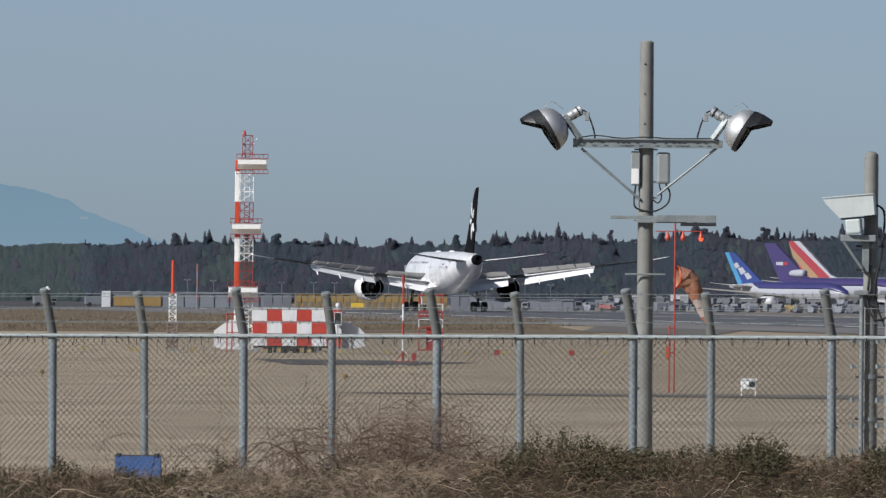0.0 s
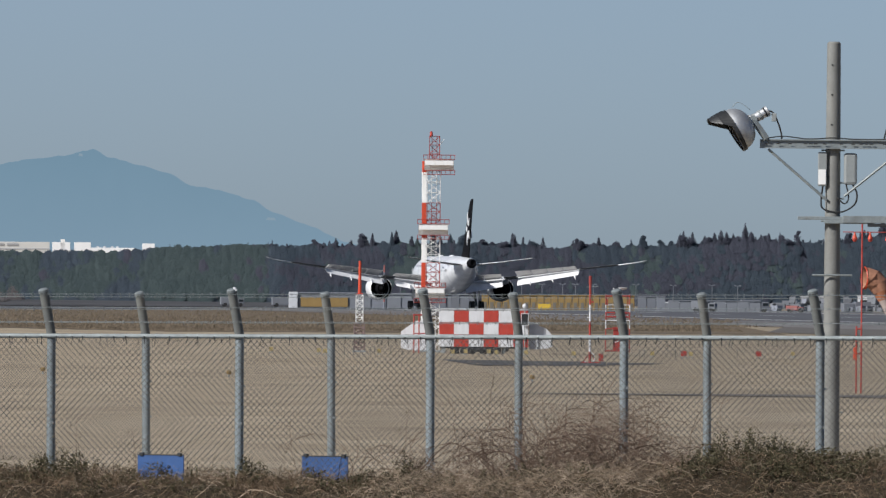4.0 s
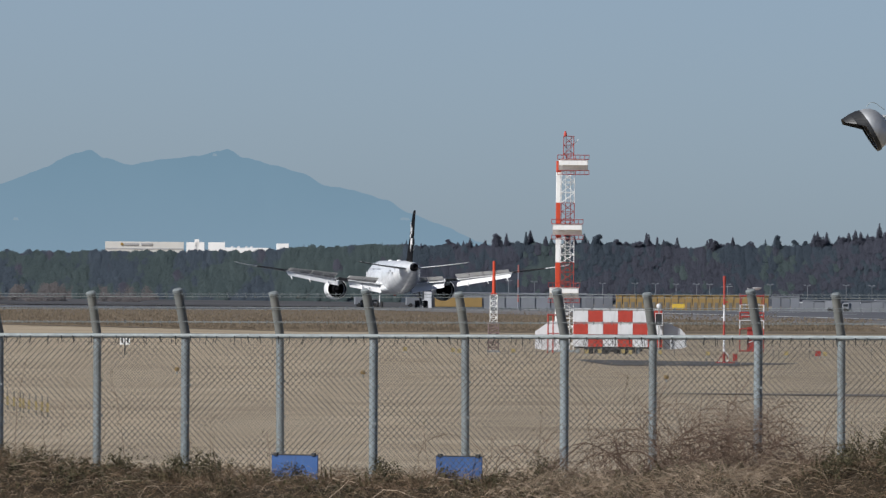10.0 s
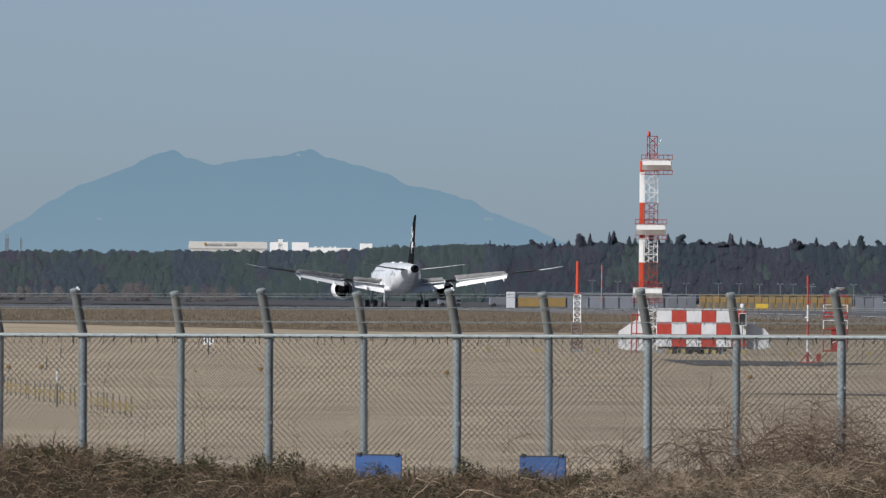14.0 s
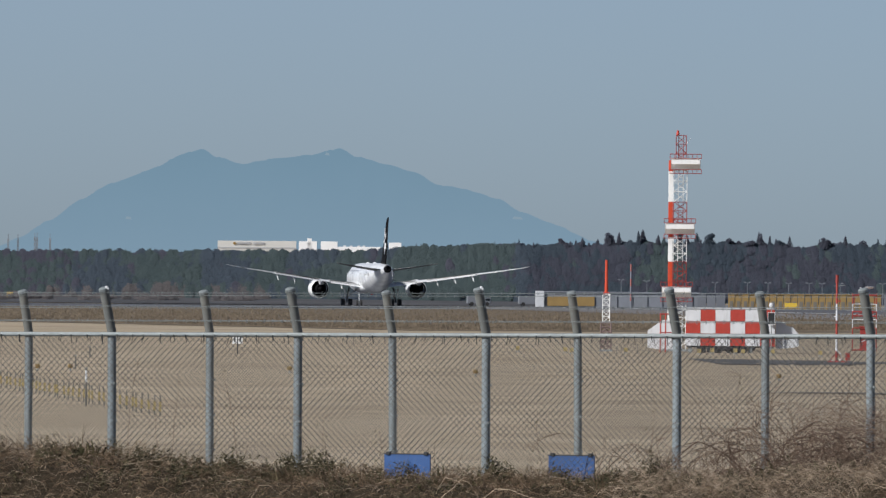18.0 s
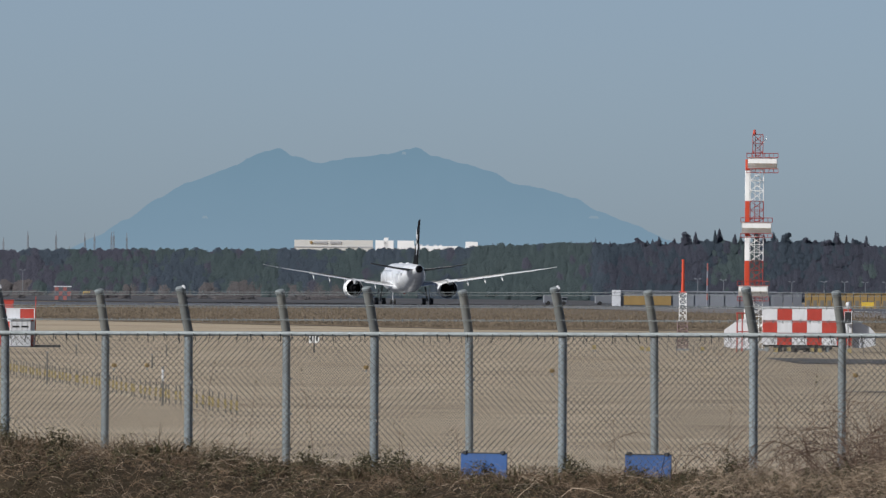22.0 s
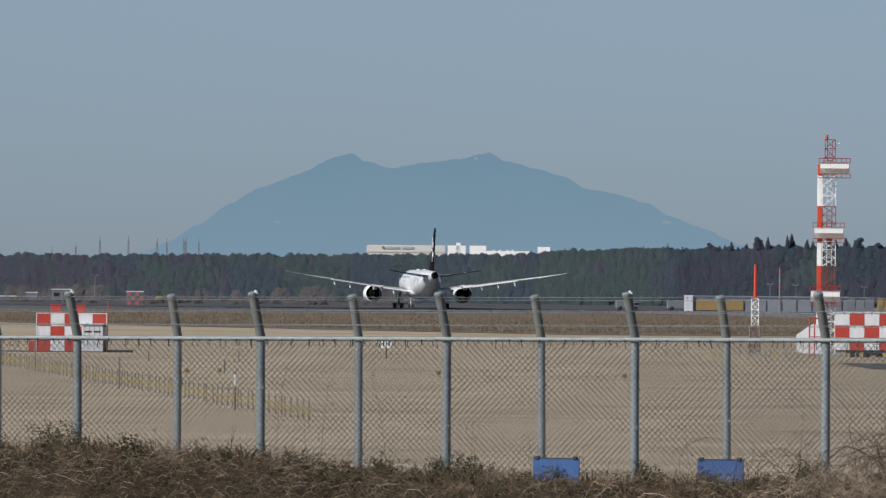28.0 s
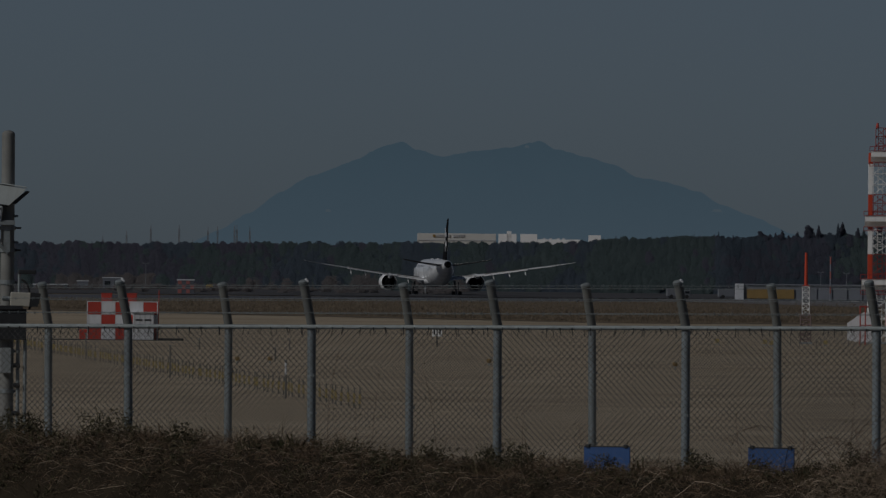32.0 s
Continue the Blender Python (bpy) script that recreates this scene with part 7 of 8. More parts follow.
def build_road():
    pts, faces, lines = [], [], []
    stops = [-440 + 20 * k for k in range(20)] + list(range(-40, 60, 5)) + list(range(60, 200, 10))
    for s in stops:
        x, y = road_line(s)
        x2, y2 = road_line(s + 2)
        way = Vector((x2 - x, y2 - y, 0)).normalized()
        side = Vector((way.y, -way.x, 0))
        for w in (-2.6, 5.2):
            p = Vector((x, y, 0)) + side * w
            pts.append((p.x, p.y, ground_height(p) + 0.016 + road_rise(-s)))
    for i in range(len(stops) - 1):
        faces.append((2 * i, 2 * i + 1, 2 * i + 3, 2 * i + 2))
    sheet("road", pts, faces, ROAD, label="grey asphalt road in the hollow before the fence", category="road")


build_road()
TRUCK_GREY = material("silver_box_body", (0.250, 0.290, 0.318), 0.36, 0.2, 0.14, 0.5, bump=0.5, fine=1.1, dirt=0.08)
TRUCK_WHITE = material("grimy_cab_white", (0.35, 0.375, 0.40), 0.4, 0.0, 0.1, 1.5, dirt=0.12)
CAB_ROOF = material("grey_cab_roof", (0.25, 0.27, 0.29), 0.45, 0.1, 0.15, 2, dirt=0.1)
TRUCK_NAVY = material("navy_trim_and_shaded_blue", (0.03, 0.035, 0.12), 0.5, 0.0, 0.1, 1)
TRUCK_BLUE = material("truck_blue", (0.035, 0.075, 0.45), 0.45, 0.0, 0.1, 1)


def build_truck():
    truck = tagged(empty("box_truck"), "large silver box truck with blue lettering driving past", "truck")
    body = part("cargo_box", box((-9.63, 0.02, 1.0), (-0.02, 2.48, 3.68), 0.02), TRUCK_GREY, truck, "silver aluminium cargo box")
    for y in (-0.005, 2.455):
        part("top_rail", box((-9.62, y, 3.53), (-0.02, y + 0.05, 3.645), 0.015), PALE_GREY, body, "white top rail")
    for x in (-9.66, -0.10):
        for y in (-0.012, 2.43):
            part("corner_cap", box((x, y, 3.52), (x + 0.14, y + 0.075, 3.69), 0.03), WHITE, body, "white corner cap")
            part("corner_post", box((x + 0.02, y + 0.006, 1.0), (x + 0.11, y + 0.06, 3.55), 0.012), ALUMINIUM, body)
    part("roof_ridge", box((-9.55, 1.22, 3.68), (-0.1, 1.28, 3.70)), TRUCK_NAVY, body, "thin dark blue roof ridge")
    for k in range(11):
        part("side_seam", box((-9.2 + 0.85 * k, 0.015, 1.05), (-9.18 + 0.85 * k, 0.02, 3.55)), TRUCK_GREY, body)
    rivets = bmesh.new()
    for k in range(11):
        for j in range(26):
            add_box(rivets, (-9.255 + 0.85 * k, 0.013, 1.1 + 0.095 * j), (-9.235 + 0.85 * k, 0.022, 1.115 + 0.095 * j))
    tagged(part("rivets", rivets, TRUCK_GREY, body), kind="stuff")
    # slanted wind fairings on the front
    for y0, y1 in ((0.04, 1.0), (2.46, 1.5)):
        bm = bmesh.new()
        v = [bm.verts.new(p) for p in ((0.0, y0, 3.64), (0.0, y1, 3.64), (0.0, y0, 2.62), (0.16, y1, 3.6), (0.13, y0, 2.66), (0.13, y0, 3.6))]
        for f in ((0, 1, 3, 5), (0, 5, 4, 2), (1, 2, 4, 3), (5, 3, 4), (0, 2, 1)):
            bm.faces.new([v[i] for i in f])
        part("wind_fairing", bm, TRUCK_GREY, body, "slanted grey front fairing")
    part("front_panel", box((-0.015, 0.12, 1.1), (0.015, 2.38, 3.3), 0.01), TRUCK_GREY, body)
    part("front_knob", box((0.0, 1.15, 3.58), (0.12, 1.40, 3.70), 0.03), TRUCK_BLUE, body, "blue marker cap")
    # front bars use navy: the brand blue darkened for the shadow side
    for k in range(6):
        part("brand_bar", box((0.016, 0.42 + 0.26 * k, 2.82), (0.026, 0.62 + 0.26 * k, 3.08), 0.004), TRUCK_NAVY, body, "blue brand lettering as plain bars")
    for y in (0.62, 1.68):
        part("front_post", box((0.016, y, 1.1), (0.05, y + 0.09, 3.2), 0.01), JET_GREY, body)
    # side emblem in plain shapes: two blue lobes in a pale rim, pale rings and bars beside them
    for x, z, r in ((-1.76, 3.06, 0.235), (-1.72, 2.80, 0.235)):
        part("emblem_rim", rod((x, 0.019, z), (x, 0.009, z), r, sides=28), PALE_GREY, body, "pale emblem rim")
    for x, z, r in ((-1.77, 3.05, 0.175), (-1.71, 2.81, 0.175)):
        part("emblem_disc", rod((x, 0.012, z), (x, 0.003, z), r, sides=28), TRUCK_BLUE, body, "blue emblem disc")
    for x, z, r in ((-1.28, 2.78, 0.17), (-1.24, 2.48, 0.18)):
        part("emblem_ring", lathe([(r * 0.68, 0.0), (r, 0.0), (r, 0.01), (r * 0.68, 0.01)], 24), PALE_GREY, body, "pale emblem ring", Matrix.Translation((x, 0.018, z)) @ Matrix.Rotation(radians(90), 4, "X"))
    for lo, hi in (((-1.04, 2.62), (-0.97, 3.12)), ((-0.62, 2.62), (-0.56, 3.12)), ((-0.88, 2.95), (-0.70, 3.12)), ((-0.88, 2.62), (-0.70, 2.79))):
        part("emblem_bar", box((lo[0], 0.006, lo[1]), (hi[0], 0.019, hi[1]), 0.004), PALE_GREY, body, "pale emblem bar")
    part("emblem_stroke", box((-1.36, -0.006, 2.34), (-1.14, 0.0, 2.40)), TRUCK_BLUE, body)
    part("side_stripe", prism([(-9.45, 1.6), (-7.0, 1.6), (-6.3, 2.36), (-9.45, 2.27)], 0.02, Matrix.Translation((0, -0.003, 0))), TRUCK_BLUE, body, "broad blue side stripe")
    part("stripe_edge", prism([(-6.9, 1.6), (-6.6, 1.6), (-5.9, 2.36), (-6.2, 2.36)], 0.02, Matrix.Translation((0, -0.003, 0))), WHITE, body, "white slanted stripe")
    for k in range(6):
        part("brand_bar", box((-5.6 + 0.42 * k, -0.002, 1.65), (-5.3 + 0.42 * k, 0.019, 2.16), 0.01), TRUCK_BLUE, body, "blue brand lettering as plain bars")
    # cab
    cab_rings = []
    for x, z0, z1, inset in ((0.28, 0.75, 2.58, 0.0), (0.5, 0.7, 2.68, 0.0), (1.5, 0.6, 2.68, 0.0), (1.85, 0.55, 2.58, 0.02), (2.0, 0.5, 2.3, 0.03), (2.18, 0.45, 1.6, 0.04), (2.2, 0.45, 0.9, 0.04)):
        y0, y1 = 0.1 + inset, 2.4 - inset
        cab_rings.append([(x, y0, z0), (x, y1, z0), (x, y1, z1 - 0.24), (x, y1 - 0.14, z1 - 0.13), (x, y1 - 0.6, z1 - 0.085), (x, 1.25, z1 - 0.07), (x, y0 + 0.6, z1 - 0.085), (x, y0 + 0.14, z1 - 0.13), (x, y0, z1 - 0.24)])
    cab = part("cab", loft(cab_rings), TRUCK_WHITE, truck, "white tilt cab with a ribbed roof", Matrix.Translation((0.2, 0, 0)))
    for k in range(11):
        y = 0.35 + 0.165 * k
        lift = 2.622 - 0.05 * ((y - 1.25) / 1.0) ** 2
        part("roof_rib", box((0.5, y, lift - 0.03), (1.5, y + 0.06, lift), 0.006), PALE_GREY, cab)
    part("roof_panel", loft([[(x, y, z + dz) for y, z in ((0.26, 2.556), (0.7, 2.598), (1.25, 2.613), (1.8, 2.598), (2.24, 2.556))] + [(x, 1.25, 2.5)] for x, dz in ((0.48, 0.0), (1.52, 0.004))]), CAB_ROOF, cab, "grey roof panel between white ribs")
    part("wiper_panel", box((2.02, 0.3, 1.45), (2.21, 2.2, 1.6), 0.02), TRUCK_WHITE, cab)
    part("windscreen", loft([[(x, 0.22, z), (x, 2.28, z), (x + 0.02, 2.28, z + 0.01), (x + 0.02, 0.22, z + 0.01)] for x, z in ((2.17, 1.62), (2.02, 2.2), (1.97, 2.3))]), GLASS_DARK, cab, "dark windscreen")
    part("sun_visor", box((1.85, 0.15, 2.38), (2.15, 2.35, 2.44), 0.02), DARK_METAL, cab, "dark sun visor")
    for y in (0.085, 2.385):
        part("side_window", box((0.9, y, 1.65), (1.75, y + 0.03, 2.25), 0.01), GLASS_DARK, cab, "dark side window")
    for y, q in ((0.0, -1), (2.5, 1)):
        part("mirror_arm", rod((1.95, y, 2.2), (2.3, y + q * 0.22, 2.3), 0.02, sides=6), DARK_METAL, cab)
        part("mirror", box((2.24, y + q * 0.22 - 0.1, 1.75), (2.34, y + q * 0.22 + 0.1, 2.3), 0.04), DARK_METAL, cab, "dark wing mirror")
    part("handrail", rod((0.42, 0.07, 2.33), (1.0, 0.07, 2.33), 0.02, sides=6), ALUMINIUM, cab)
    part("chassis", box((-9.4, 0.6, 0.6), (2.0, 1.9, 0.98), 0.03), DARK_METAL, truck)
    for x in (-8.1, -6.9, -0.9, 1.2):
        for y in (0.15, 2.35):
            wheel = smooth(part("wheel", loft([[(x + r * math.sin(k * math.tau / 24), y + dy, 0.5 + r * math.cos(k * math.tau / 24)) for k in range(24)] for dy, r in ((-0.14, 0.3), (-0.14, 0.47), (-0.08, 0.5), (0.08, 0.5), (0.14, 0.47), (0.14, 0.3))]), RUBBER, truck))
            part("rim", rod((x, y - 0.12, 0.5), (x, y + 0.12, 0.5), 0.28, sides=16), ALUMINIUM, wheel)
    part("side_guard", box((-6.2, 0.04, 0.55), (-1.7, 0.1, 0.85), 0.02), ALUMINIUM, truck)
    return truck


TRUCK = build_truck()


# ---- growth on the bank ----
def bank_point(s, d):
    p = FENCE_AT + FENCE_WAY * s + FENCE_OUT * d
    return Vector((p.x, p.y, ground_height(p)))


def hump(s, d):
    """How the matted grass swells along the bank."""
    right = ease(0, 0.31, (s - 3) / 4.5)
    left = ease(0, 0.29, (-2 - s) / 4)
    return -0.01 + right + left + 0.08 * noise.noise((s * 0.9, d * 0.9, 1)) + 0.07 * noise.noise((s * 2.7, d * 2.7, 4))


def build_bank():
    pts, faces = [], []
    ss = [(-18 + 0.16 * i) for i in range(int(36 / 0.16))]
    ds = [-7.4 + 0.2 * j for j in range(40)]
    for d in ds:
        for s in ss:
            p = bank_point(s, d)
            pts.append((p.x, p.y, p.z + 0.03 + max(0.0, hump(s, d)) * ease(0, 1, (d + 7.4) / 4) * ease(1, 0.05, (d + 0.5) / 1.0)))
    n = len(ss)
    for j in range(len(ds) - 1):
        for i in range(n - 1):
            faces.append((j * n + i, j * n + i + 1, (j + 1) * n + i + 1, (j + 1) * n + i))
    smooth(sheet("bank", pts, faces, SOIL, label="matted turf of the bank under the fence", category="bank"))


build_bank()


def blades(name, mat, count, seed, length, width, label, lean=0.9, s_range=(-15, 17), d_range=(-3.6, 0.3), pick=None):
    """Bent dry blades rooted in the bank, thick where the growth is dense."""
    rng = np.random.default_rng(seed)
    verts, faces = [], []
    made = 0
    tries = 0
    while made < count and tries < count * 4:
        tries += 1
        s, d = rng.uniform(*s_range), rng.uniform(*d_range)
        thick = 0.5 + 0.5 * noise.noise((s * 0.55, d * 0.8, seed))
        if rng.random() > 0.35 + 0.65 * thick or (pick and not pick(s, d, rng)):
            continue
        p = bank_point(s, d)
        z = p.z + max(-0.05, hump(s, d)) * ease(1, 0.05, (d + 0.5) / 1.0)
        h = length * rng.uniform(0.35, 1.25) * (0.75 + 0.5 * thick) * (0.5 + 1.5 * abs(noise.noise((s * 3.1, d * 1.5, seed + 0.5))))
        a = rng.uniform(0, math.tau)
        bend = rng.uniform(0.2, lean) * h
        w = width * rng.uniform(0.6, 1.4)
        sx, sy = math.cos(a + 1.57) * w * 0.4 + w * 0.7, math.sin(a + 1.57) * w * 0.4
        bx, by = math.cos(a) * bend, math.sin(a) * bend
        tip = h * max(0.15, 1 - 0.6 * (bend / h) ** 2)
        k = len(verts)
        for u, v, taper in ((0, 0, 1), (0.35, 0.6, 0.8), (0.75, 0.95, 0.5)):
            x, y, zz = p.x + bx * u, p.y + by * u, z - 0.02 + tip * v
            verts.append((x - sx * taper, y - sy * taper, zz))
            verts.append((x + sx * taper, y + sy * taper, zz))
        verts.append((p.x + bx * 1.15, p.y + by * 1.15, z - 0.02 + tip * (0.9 if bend > h * 0.6 else 1.05)))
        faces.extend([(k, k + 1, k + 3, k + 2), (k + 2, k + 3, k + 5, k + 4), (k + 4, k + 5, k + 6)])
        made += 1
    data = bpy.data.meshes.new(name)
    data.from_pydata(verts, [], faces)
    return tagged(hang(name, data, mat), label, "grass", kind="stuff")


def tangle(name, mat, count, seed, length, width, rise, label, curly=1.2, s_range=(-15, 17)):
    """Fallen, curled stems lying across one another."""
    rng = np.random.default_rng(seed)
    verts, faces = [], []
    for i in range(count):
        s, d = rng.uniform(*s_range), -3.8 * rng.random() ** 1.3 + 0.25
        p = bank_point(s, d)
        z = p.z + max(-0.05, hump(s, d)) * ease(1, 0.05, (d + 0.5) / 1.0)
        size = length * rng.uniform(0.4, 1.5)
        a = rng.uniform(0, math.tau)
        curl = rng.normal() * curly
        top = rise * rng.uniform(0.1, 1.6) * (0.7 + 0.6 * noise.noise((s * 1.4, d * 1.4, seed)))
        w = width * rng.uniform(0.5, 1.5)
        tilt = rng.normal() * 0.5
        x, y = p.x, p.y
        k = len(verts)
        n = 5
        for j in range(n + 1):
            u = j / n
            way = a + curl * u
            x += math.cos(way) * size / n
            y += math.sin(way) * size / n
            h = z - 0.015 + top * (math.sin(u * 2.6) + 0.15 * math.sin(u * 9 + i))
            ww = w * (1 - 0.6 * u)
            verts.append((x, y - ww * tilt, h - ww))
            verts.append((x, y + ww * tilt, h + ww))
        for j in range(n):
            q = k + 2 * j
            faces.append((q, q + 1, q + 3, q + 2))
    data = bpy.data.meshes.new(name)
    data.from_pydata(verts, [], faces)
    return tagged(hang(name, data, mat), label, "grass", kind="stuff")


tangle("dead_grass", STRAW, 12000, 21, 0.26, 0.0019, 0.21, "tangled pale dead grass on the bank")
tangle("long_pale_stems", STRAW, 520, 28, 0.75, 0.0030, 0.26, "long pale fallen stems on the bank", 0.7)
tangle("pale_straw", STRAW, 7500, 31, 0.30, 0.0021, 0.24, "thick pale straw round the foot of the thicket", 1.2, (2.5, 6.3))
tangle("brown_dead_grass", STRAW_DARK, 42000, 22, 0.24, 0.0026, 0.20, "tangled brown dead stems on the bank")
blades("dry_tufts", STRAW_DARK, 9000, 26, 0.17, 0.0026, "short pale tufts of dry grass on the bank", 1.2, d_range=(-3.0, 0.1))
blades("crest_tufts", STRAW_DARK, 9000, 27, 0.2, 0.0035, "dark uneven tufts of dead weeds on the crest", 0.8, d_range=(-1.9, -0.25),
       pick=lambda s, d, rng: noise.noise((s * 2.3, d * 2.0, 9)) > 0.02)
blades("green_weeds", WEED, 6000, 23, 0.10, 0.009, "dull green weeds among the dead grass", 1.0)
blades("tall_weed_leaves", WEED, 6000, 24, 0.17, 0.011, "leafy green weed clumps on the bank's crest", 0.7, d_range=(-1.6, -0.3),
       pick=lambda s, d, rng: noise.noise((s * 1.3, 7, 2)) > 0.2)
SHRUB = material("dark_shrub_leaves", (0.055, 0.054, 0.028), 0.7, 0.0, 0.3, 4, island=0.5, second=(0.085, 0.070, 0.042), specular=0.2)


def shrubs(name, count, seed, s_range, tall, gate, label, d_range=(-1.6, -0.3)):
    """Upright shoots with small leaves, thickest low down."""
    rng = np.random.default_rng(seed)
    verts, faces = [], []
    made = 0
    while made < count:
        s, d = rng.uniform(*s_range), rng.uniform(*d_range)
        thick = noise.noise((s * 1.7, d * 0.8, seed))
        if thick < gate:
            continue
        made += 1
        p = bank_point(s, d)
        z = p.z + max(-0.05, hump(s, d)) * ease(1, 0.05, (d + 0.5) / 1.0)
        h = tall * rng.uniform(0.25, 1.0) * (0.6 + 1.2 * max(0, thick - gate))
        lx, ly = rng.normal() * 0.25 * h, rng.normal() * 0.2 * h
        for j in range(int(8 + 60 * h)):
            u = rng.random() ** 0.8
            c = np.array([p.x + lx * u + rng.normal() * 0.014, p.y + ly * u + rng.normal() * 0.014, z + h * u])
            a = rng.normal(size=3)
            a[2] = abs(a[2]) * 0.8
            a *= rng.uniform(0.018, 0.044) / np.linalg.norm(a)
            w = np.cross(a, rng.normal(size=3))
            w *= 0.0085 / (np.linalg.norm(w) + 1e-6)
            k = len(verts)
            verts.extend([c.tolist(), (c + a * 0.5 + w).tolist(), (c + a).tolist(), (c + a * 0.5 - w).tolist()])
            faces.append((k, k + 1, k + 2, k + 3))
    data = bpy.data.meshes.new(name)
    data.from_pydata(verts, [], faces)
    return tagged(hang(name, data, SHRUB), label, "shrub", kind="stuff")


shrubs("leafy_shrubs", 2700, 41, (6.3, 15), 0.33, -0.12, "dark leafy green shrubs on the bank's crest", (-2.4, -0.3))
shrubs("crest_weeds", 3600, 44, (-15, 16), 0.42, 0.14, "dark leafy weed tufts along the bank's crest", (-1.1, -0.2))
shrubs("matted_weeds", 4600, 43, (-15, 16), 0.17, 0.0, "matted brown-green weeds all over the bank", (-3.8, -0.4))
shrubs("low_weeds", 2000, 42, (-14, 6), 0.22, 0.0, "low brown-green leafy weeds on the bank")
blades("thin_stalks", STRAW_DARK, 260, 25, 0.55, 0.003, "thin upright dry stalks before the fence", 0.6, d_range=(-1.2, 0.2))


def twig(bm, p, way, length, r, rng, depth):
    """A wandering bare shoot with side shoots."""
    pts = [Vector(p)]
    way = Vector(way).normalized()
    n = 7
    for k in range(n):
        sag = -0.42 * (k / n) if depth == 0 else -0.12
        way = (way + Vector((rng.uniform(-0.3, 0.3), rng.uniform(-0.25, 0.25), rng.uniform(-0.28, 0.25) + sag))).normalized()
        pts.append(pts[-1] + way * length / n)
    add_path(bm, pts, r, 4, 0.35)
    if depth < 2:
        for k in range(rng.randint(2, 4)):
            i = rng.randint(2, n - 1)
            side = (way + Vector((rng.uniform(-1, 1), rng.uniform(-0.7, 0.7), rng.uniform(-0.4, 0.8)))).normalized()
            twig(bm, pts[i], side, length * rng.uniform(0.35, 0.6), r * 0.6, rng, depth + 1)


def build_thicket():
    """Bare vines heaped against the fence."""
    rng = random.Random(77)
    clumps = [(4.9, 62, 1.05, 0.0046, (3.7, 6.2)), (4.9, 75, 0.95, 0.0050, (4.0, 5.7)), (4.6, 18, 1.25, 0.0075, (3.4, 5.6)), (3.0, 28, 0.85, 0.0046, (1.6, 3.8)), (7.1, 22, 0.6, 0.0035, (6.0, 8.0)), (9.4, 5, 0.6, 0.004, (8.6, 10.2)), (-1.5, 4, 0.5, 0.0035, (-4, 1)), (4.5, 11, 0.95, 0.011, (3.5, 5.6)), (4.9, 10, 1.0, 0.0065, (4.5, 5.9))]
    for mid, count, length, r, (lo, hi) in clumps:
        bush = tagged(empty("vine_thicket"), "tangled thicket of bare brown vines against the fence" if count > 10 else "thin bare brown vine shoots on the fence", "vine", "vines on the fence")
        base = bank_point(mid, -0.5)
        bush.matrix_basis = Matrix.Translation(base)
        for k in range(count):
            bm = bmesh.new()
            s = rng.uniform(lo, hi)
            root = bank_point(s, rng.uniform(-1.0, -0.2)) - base
            side = FENCE_WAY * rng.uniform(-0.8, 0.8) + Vector((0, 0, rng.uniform(0.7, 1.3)))
            twig(bm, root, side, length * rng.uniform(0.7, 1.3), r * rng.uniform(0.7, 1.3), rng, 0)
            part("vine", bm, BARK, bush)


build_thicket()


def fine_twigs():
    """The haze of thin twigs that fills the thicket."""
    rng = np.random.default_rng(91)
    verts, faces = [], []
    for i in range(2300):
        s = 4.95 + 0.72 * rng.normal() if i % 4 else rng.uniform(2.2, 7.6)
        d = rng.uniform(-0.9, -0.1)
        mound = 0.86 * math.exp(-((s - 4.95) / 0.85) ** 2) + 0.16 + 0.18 * noise.noise((s * 1.6, 0, 3))
        p = np.array(bank_point(s, d)) + (0, 0, mound * rng.random() ** 0.8)
        way = np.array((rng.normal(), 0.5 * rng.normal(), 0.5 * rng.normal() + 0.25))
        way /= np.linalg.norm(way)
        size, w = rng.uniform(0.15, 0.5), rng.uniform(0.0011, 0.0024)
        k = len(verts)
        for j in range(6):
            verts.append(tuple(p + (0, 0, -w)))
            verts.append(tuple(p + (w * 0.7, 0, w)))
            way = way + 0.38 * rng.normal(size=3) + (0, 0, -0.06)
            way /= np.linalg.norm(way)
            p = p + way * size / 5
            w *= 0.86
        for j in range(5):
            q = k + 2 * j
            faces.append((q, q + 1, q + 3, q + 2))
    data = bpy.data.meshes.new("fine_twigs")
    data.from_pydata(verts, [], faces)
    tagged(hang("fine_twigs", data, BARK), "haze of thin bare twigs in the vine thicket", "twigs", kind="stuff")


fine_twigs()


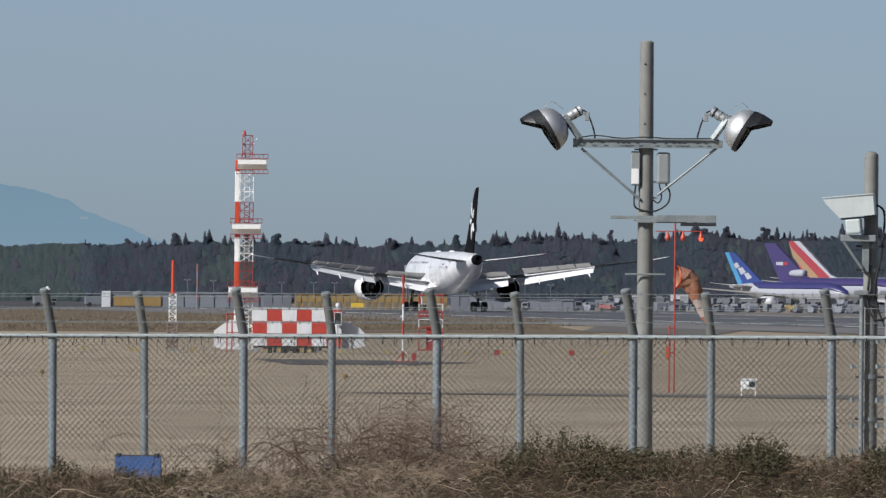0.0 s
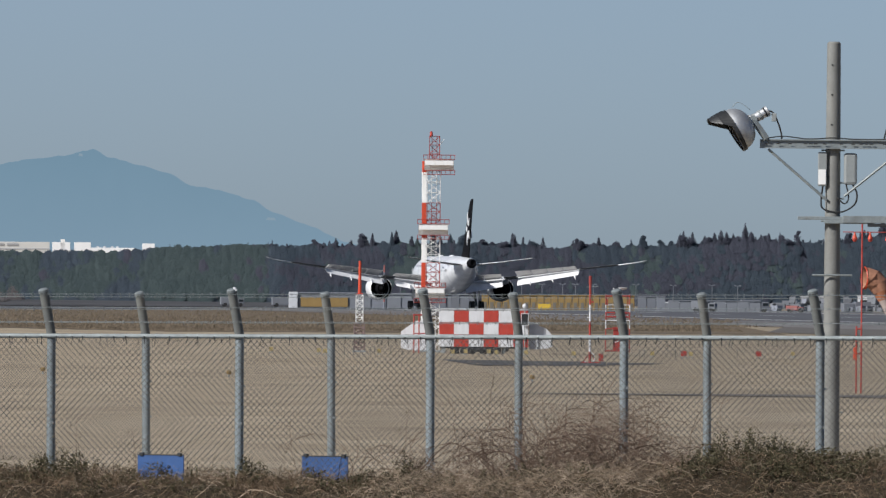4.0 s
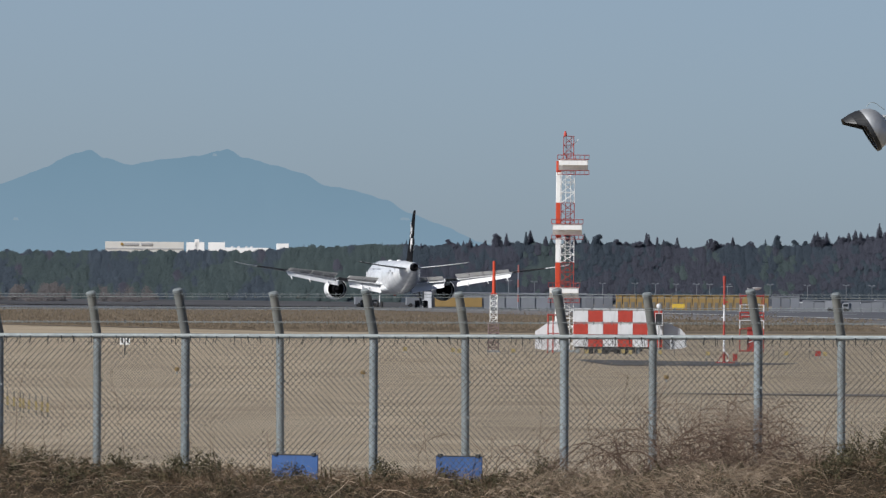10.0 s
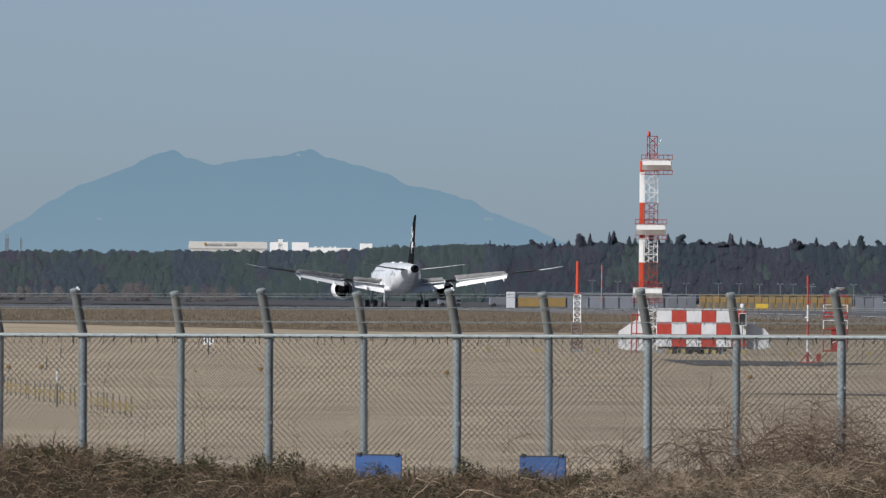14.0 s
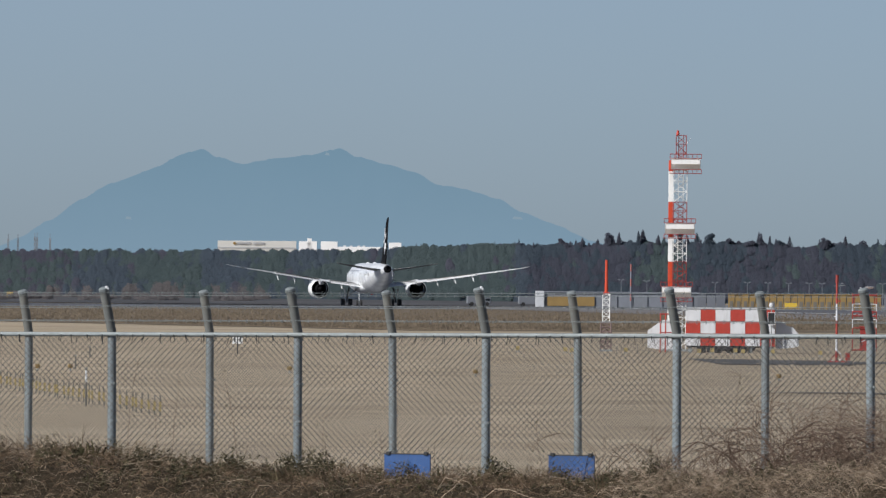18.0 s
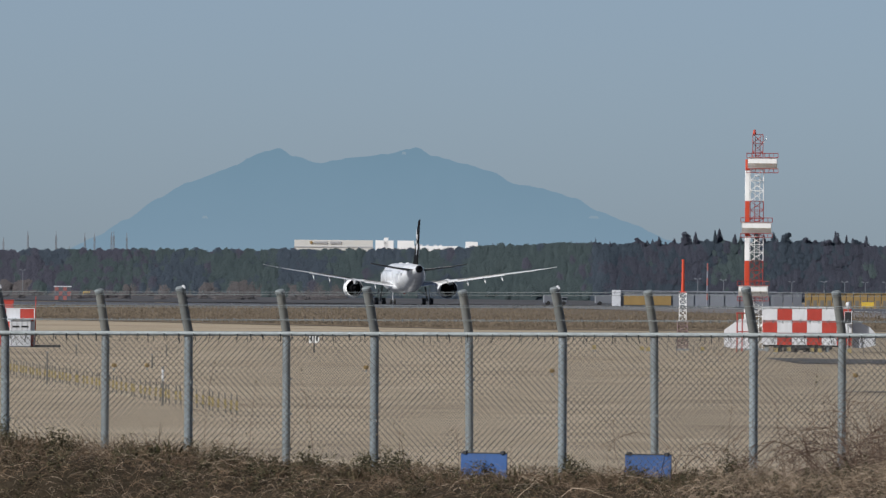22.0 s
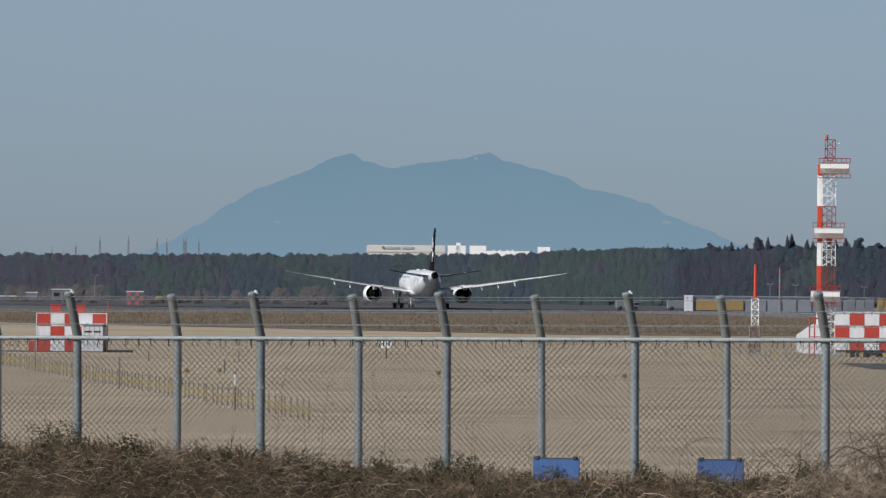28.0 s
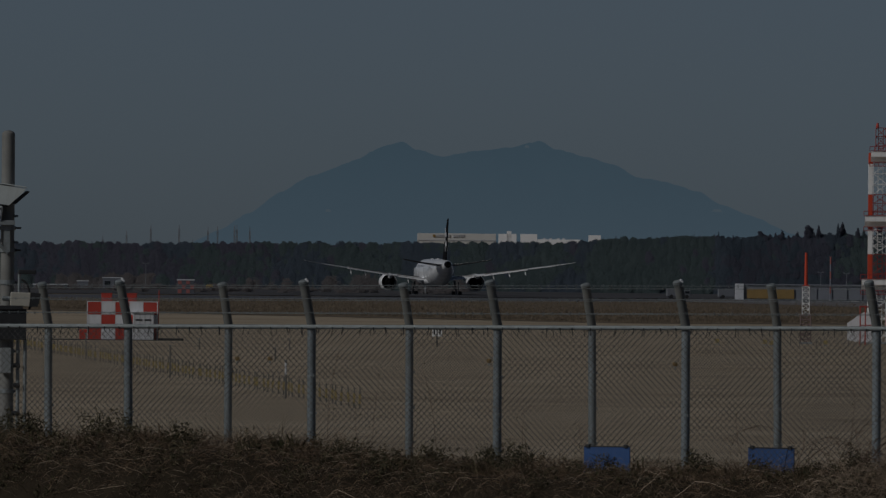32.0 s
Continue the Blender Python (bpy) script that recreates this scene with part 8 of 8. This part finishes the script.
def climbing_vine(s, tall, seed):
    """A thin withered vine that wanders up the wire, with a few curled leaves."""
    rng = random.Random(seed)
    base = bank_point(s, -0.10)
    vine = tagged(empty("climbing_vine", Matrix.Translation(base)), "thin withered vine climbing the chain-link wire", "vine", "vines on the fence")
    pts, p = [], Vector((0, 0, 0.1))
    lean = rng.uniform(-0.35, 0.35)
    for k in range(int(tall / 0.07)):
        pts.append(p.copy())
        lean = 0.85 * lean + rng.uniform(-0.22, 0.22)
        p = p + FENCE_WAY * (0.07 * lean) + Vector((0, 0, 0.07))
    bm = bmesh.new()
    add_path(bm, pts, 0.0035, 4, 0.5)
    for k in range(3):
        q = pts[rng.randrange(len(pts) // 2, len(pts))]
        way = FENCE_WAY * rng.choice((-0.12, 0.1)) + Vector((0, 0, 0.05))
        add_path(bm, [q, q + way, q + way * 1.7 + Vector((0, 0, -0.05))], 0.0022, 4, 0.5)
    part("stem", bm, BARK, vine)
    bm = bmesh.new()
    for k in range(rng.randint(2, 5)):
        q = pts[rng.randrange(len(pts) // 3, len(pts))] + FENCE_WAY * rng.uniform(-0.08, 0.08)
        a = FENCE_WAY * rng.uniform(-0.03, 0.03) + Vector((0, 0, -0.035))
        w = FENCE_WAY * 0.014 + FENCE_OUT * -0.01
        v = [bm.verts.new(x) for x in (q, q + a * 0.5 + w, q + a, q + a * 0.5 - w)]
        bm.faces.new(v)
    part("curled_leaves", bm, SHRUB, vine, "dark curled leaves")


for k, (s_at, rise) in enumerate(((-6.3, 0.7), (-4.7, 1.5), (-4.35, 0.9), (-4.1, 1.2), (-3.2, 1.4), (-2.3, 1.0), (-2.05, 0.8), (-1.3, 0.7), (-0.6, 0.5), (0.9, 0.8), (2.3, 1.2), (3.4, 1.5), (6.3, 1.3), (6.8, 0.9), (7.6, 0.8), (9.2, 0.9))):
    climbing_vine(s_at, rise, 300 + k)


def tall_strip_tufts():
    """Uneven tufts that give the unmown strip its fringe."""
    rng = np.random.default_rng(8)
    verts, faces = [], []
    for i in range(40000):
        b = rng.uniform(-46, 54)
        near = 1052 + (6 - b) * 4.7 if b < 6 else 1052 + (b - 6) * 2.0
        r = near + abs(rng.normal()) * 260 if i % 3 else near + rng.uniform(0, 25)
        if r > 1700 or (b > 43 and r > 1540) or b > 50 + 4 * noise.noise((r * 0.02, 3, 5)):
            continue
        p = spot(b, r)
        h, w = rng.uniform(0.08, 0.28), rng.uniform(0.03, 0.10)
        k = len(verts)
        verts.extend([(p.x - w, p.y, p.z), (p.x + w, p.y, p.z), (p.x + w * 0.6, p.y + 0.2, p.z + h * rng.uniform(0.6, 1)), (p.x - w * 0.5, p.y + 0.2, p.z + h)])
        faces.append((k, k + 1, k + 2, k + 3))
    data = bpy.data.meshes.new("unmown_tufts")
    data.from_pydata(verts, [], faces)
    tagged(hang("unmown_tufts", data, REED), "uneven tufts of tall brown dry grass", "grass", kind="stuff")


tall_strip_tufts()


def short_field_tufts():
    """Low tufts on the mown field round the equipment hut."""
    rng = np.random.default_rng(18)
    verts, faces = [], []
    for i in range(5200):
        b, r = rng.uniform(12, 62), rng.uniform(560, 790)
        if noise.noise((b * 0.5, r * 0.02, 6)) < -0.05:
            continue
        p = spot(b, r)
        h, w = rng.uniform(0.01, 0.045), rng.uniform(0.08, 0.35)
        k = len(verts)
        verts.extend([(p.x - w, p.y, p.z), (p.x + w, p.y, p.z), (p.x + w * 0.6, p.y + 0.2, p.z + h * rng.uniform(0.6, 1)), (p.x - w * 0.5, p.y + 0.2, p.z + h)])
        faces.append((k, k + 1, k + 2, k + 3))
    data = bpy.data.meshes.new("short_tufts")
    data.from_pydata(verts, [], faces)
    tagged(hang("short_tufts", data, FIELD), "low tufts of dormant grass on the mown field", "grass", kind="stuff")


short_field_tufts()


# ---- what moves ----
def on_runway(distance):
    """The airliner's pose where its tail stands that far from the eye along the runway."""
    p = RUN_AT + RUN_WAY * ((distance - 1795) / math.cos(radians(5.5)))
    q = p + RUN_WAY * 34.0
    return Matrix.Translation((q.x, q.y, -drop(q.length) + 0.06)) @ Matrix.Rotation(-RUN_HEADING, 4, "Z")


ROLL_OUT = [(0.0, 1795), (1.0, 1853), (2.0, 1909), (3.0, 1960), (4.0, 2008), (9.0, 2236), (13.0, 2386), (19.0, 2546), (23.0, 2635), (28.0, 2738), (32.0, 2828)]


def truck_rows():
    """Back and forth along the road from the place that it passes at 23.4 s; the road bends near the fence."""
    speed = 18.75
    rows = []
    x, y, a = 0.325, 134.936, 49.5
    back = [(23.4, x, y, a)]
    t, step = 23.4, 0.2
    d = 0.0
    while t > 0:
        a = 49.5 - 27.5 * min(1, max(0, (d - 16) / 14))
        x -= math.cos(radians(a)) * speed * step
        y += math.sin(radians(a)) * speed * step
        d += speed * step
        t -= step
        back.append((t, x, y, a))
    x, y, a = 0.325, 134.936, 49.5
    ahead = []
    t = 23.4
    while t < 31.99:
        x += math.cos(radians(a)) * speed * step
        y -= math.sin(radians(a)) * speed * step
        t += step
        ahead.append((t, x, y, a))
    every = back[::-1] + ahead
    for t, x, y, a in every:
        if abs(t - 23.4) < 2.5 or round(t / step) % 5 == 0 or t < 0.1 or t > 31.9:
            rows.append((max(0.0, min(32.0, t)), Matrix.Translation((x, y, ground_height((x, y)) + 0.021 + road_rise((23.4 - t) * speed))) @ Matrix.Rotation(radians(-a), 4, "Z") @ Matrix.Rotation(radians(0.7), 4, "Y") @ Matrix.Rotation(radians(2.6), 4, "X")))
    return rows


def motions():
    walk(AIRLINER, [(t, on_runway(r)) for t, r in ROLL_OUT])
    walk(TRUCK, truck_rows())
    for ob, rest, angle, droop in MOVING:
        set_m = rest @ Matrix.Rotation(radians(angle), 4, "X")
        half = rest @ Matrix.Rotation(radians((angle + droop) * 0.5), 4, "X")
        clean = rest @ Matrix.Rotation(radians(droop), 4, "X")
        walk(ob, [(0.0, set_m), (14.5, set_m), (15.5, half), (16.4, clean), (32.0, clean)])


motions()
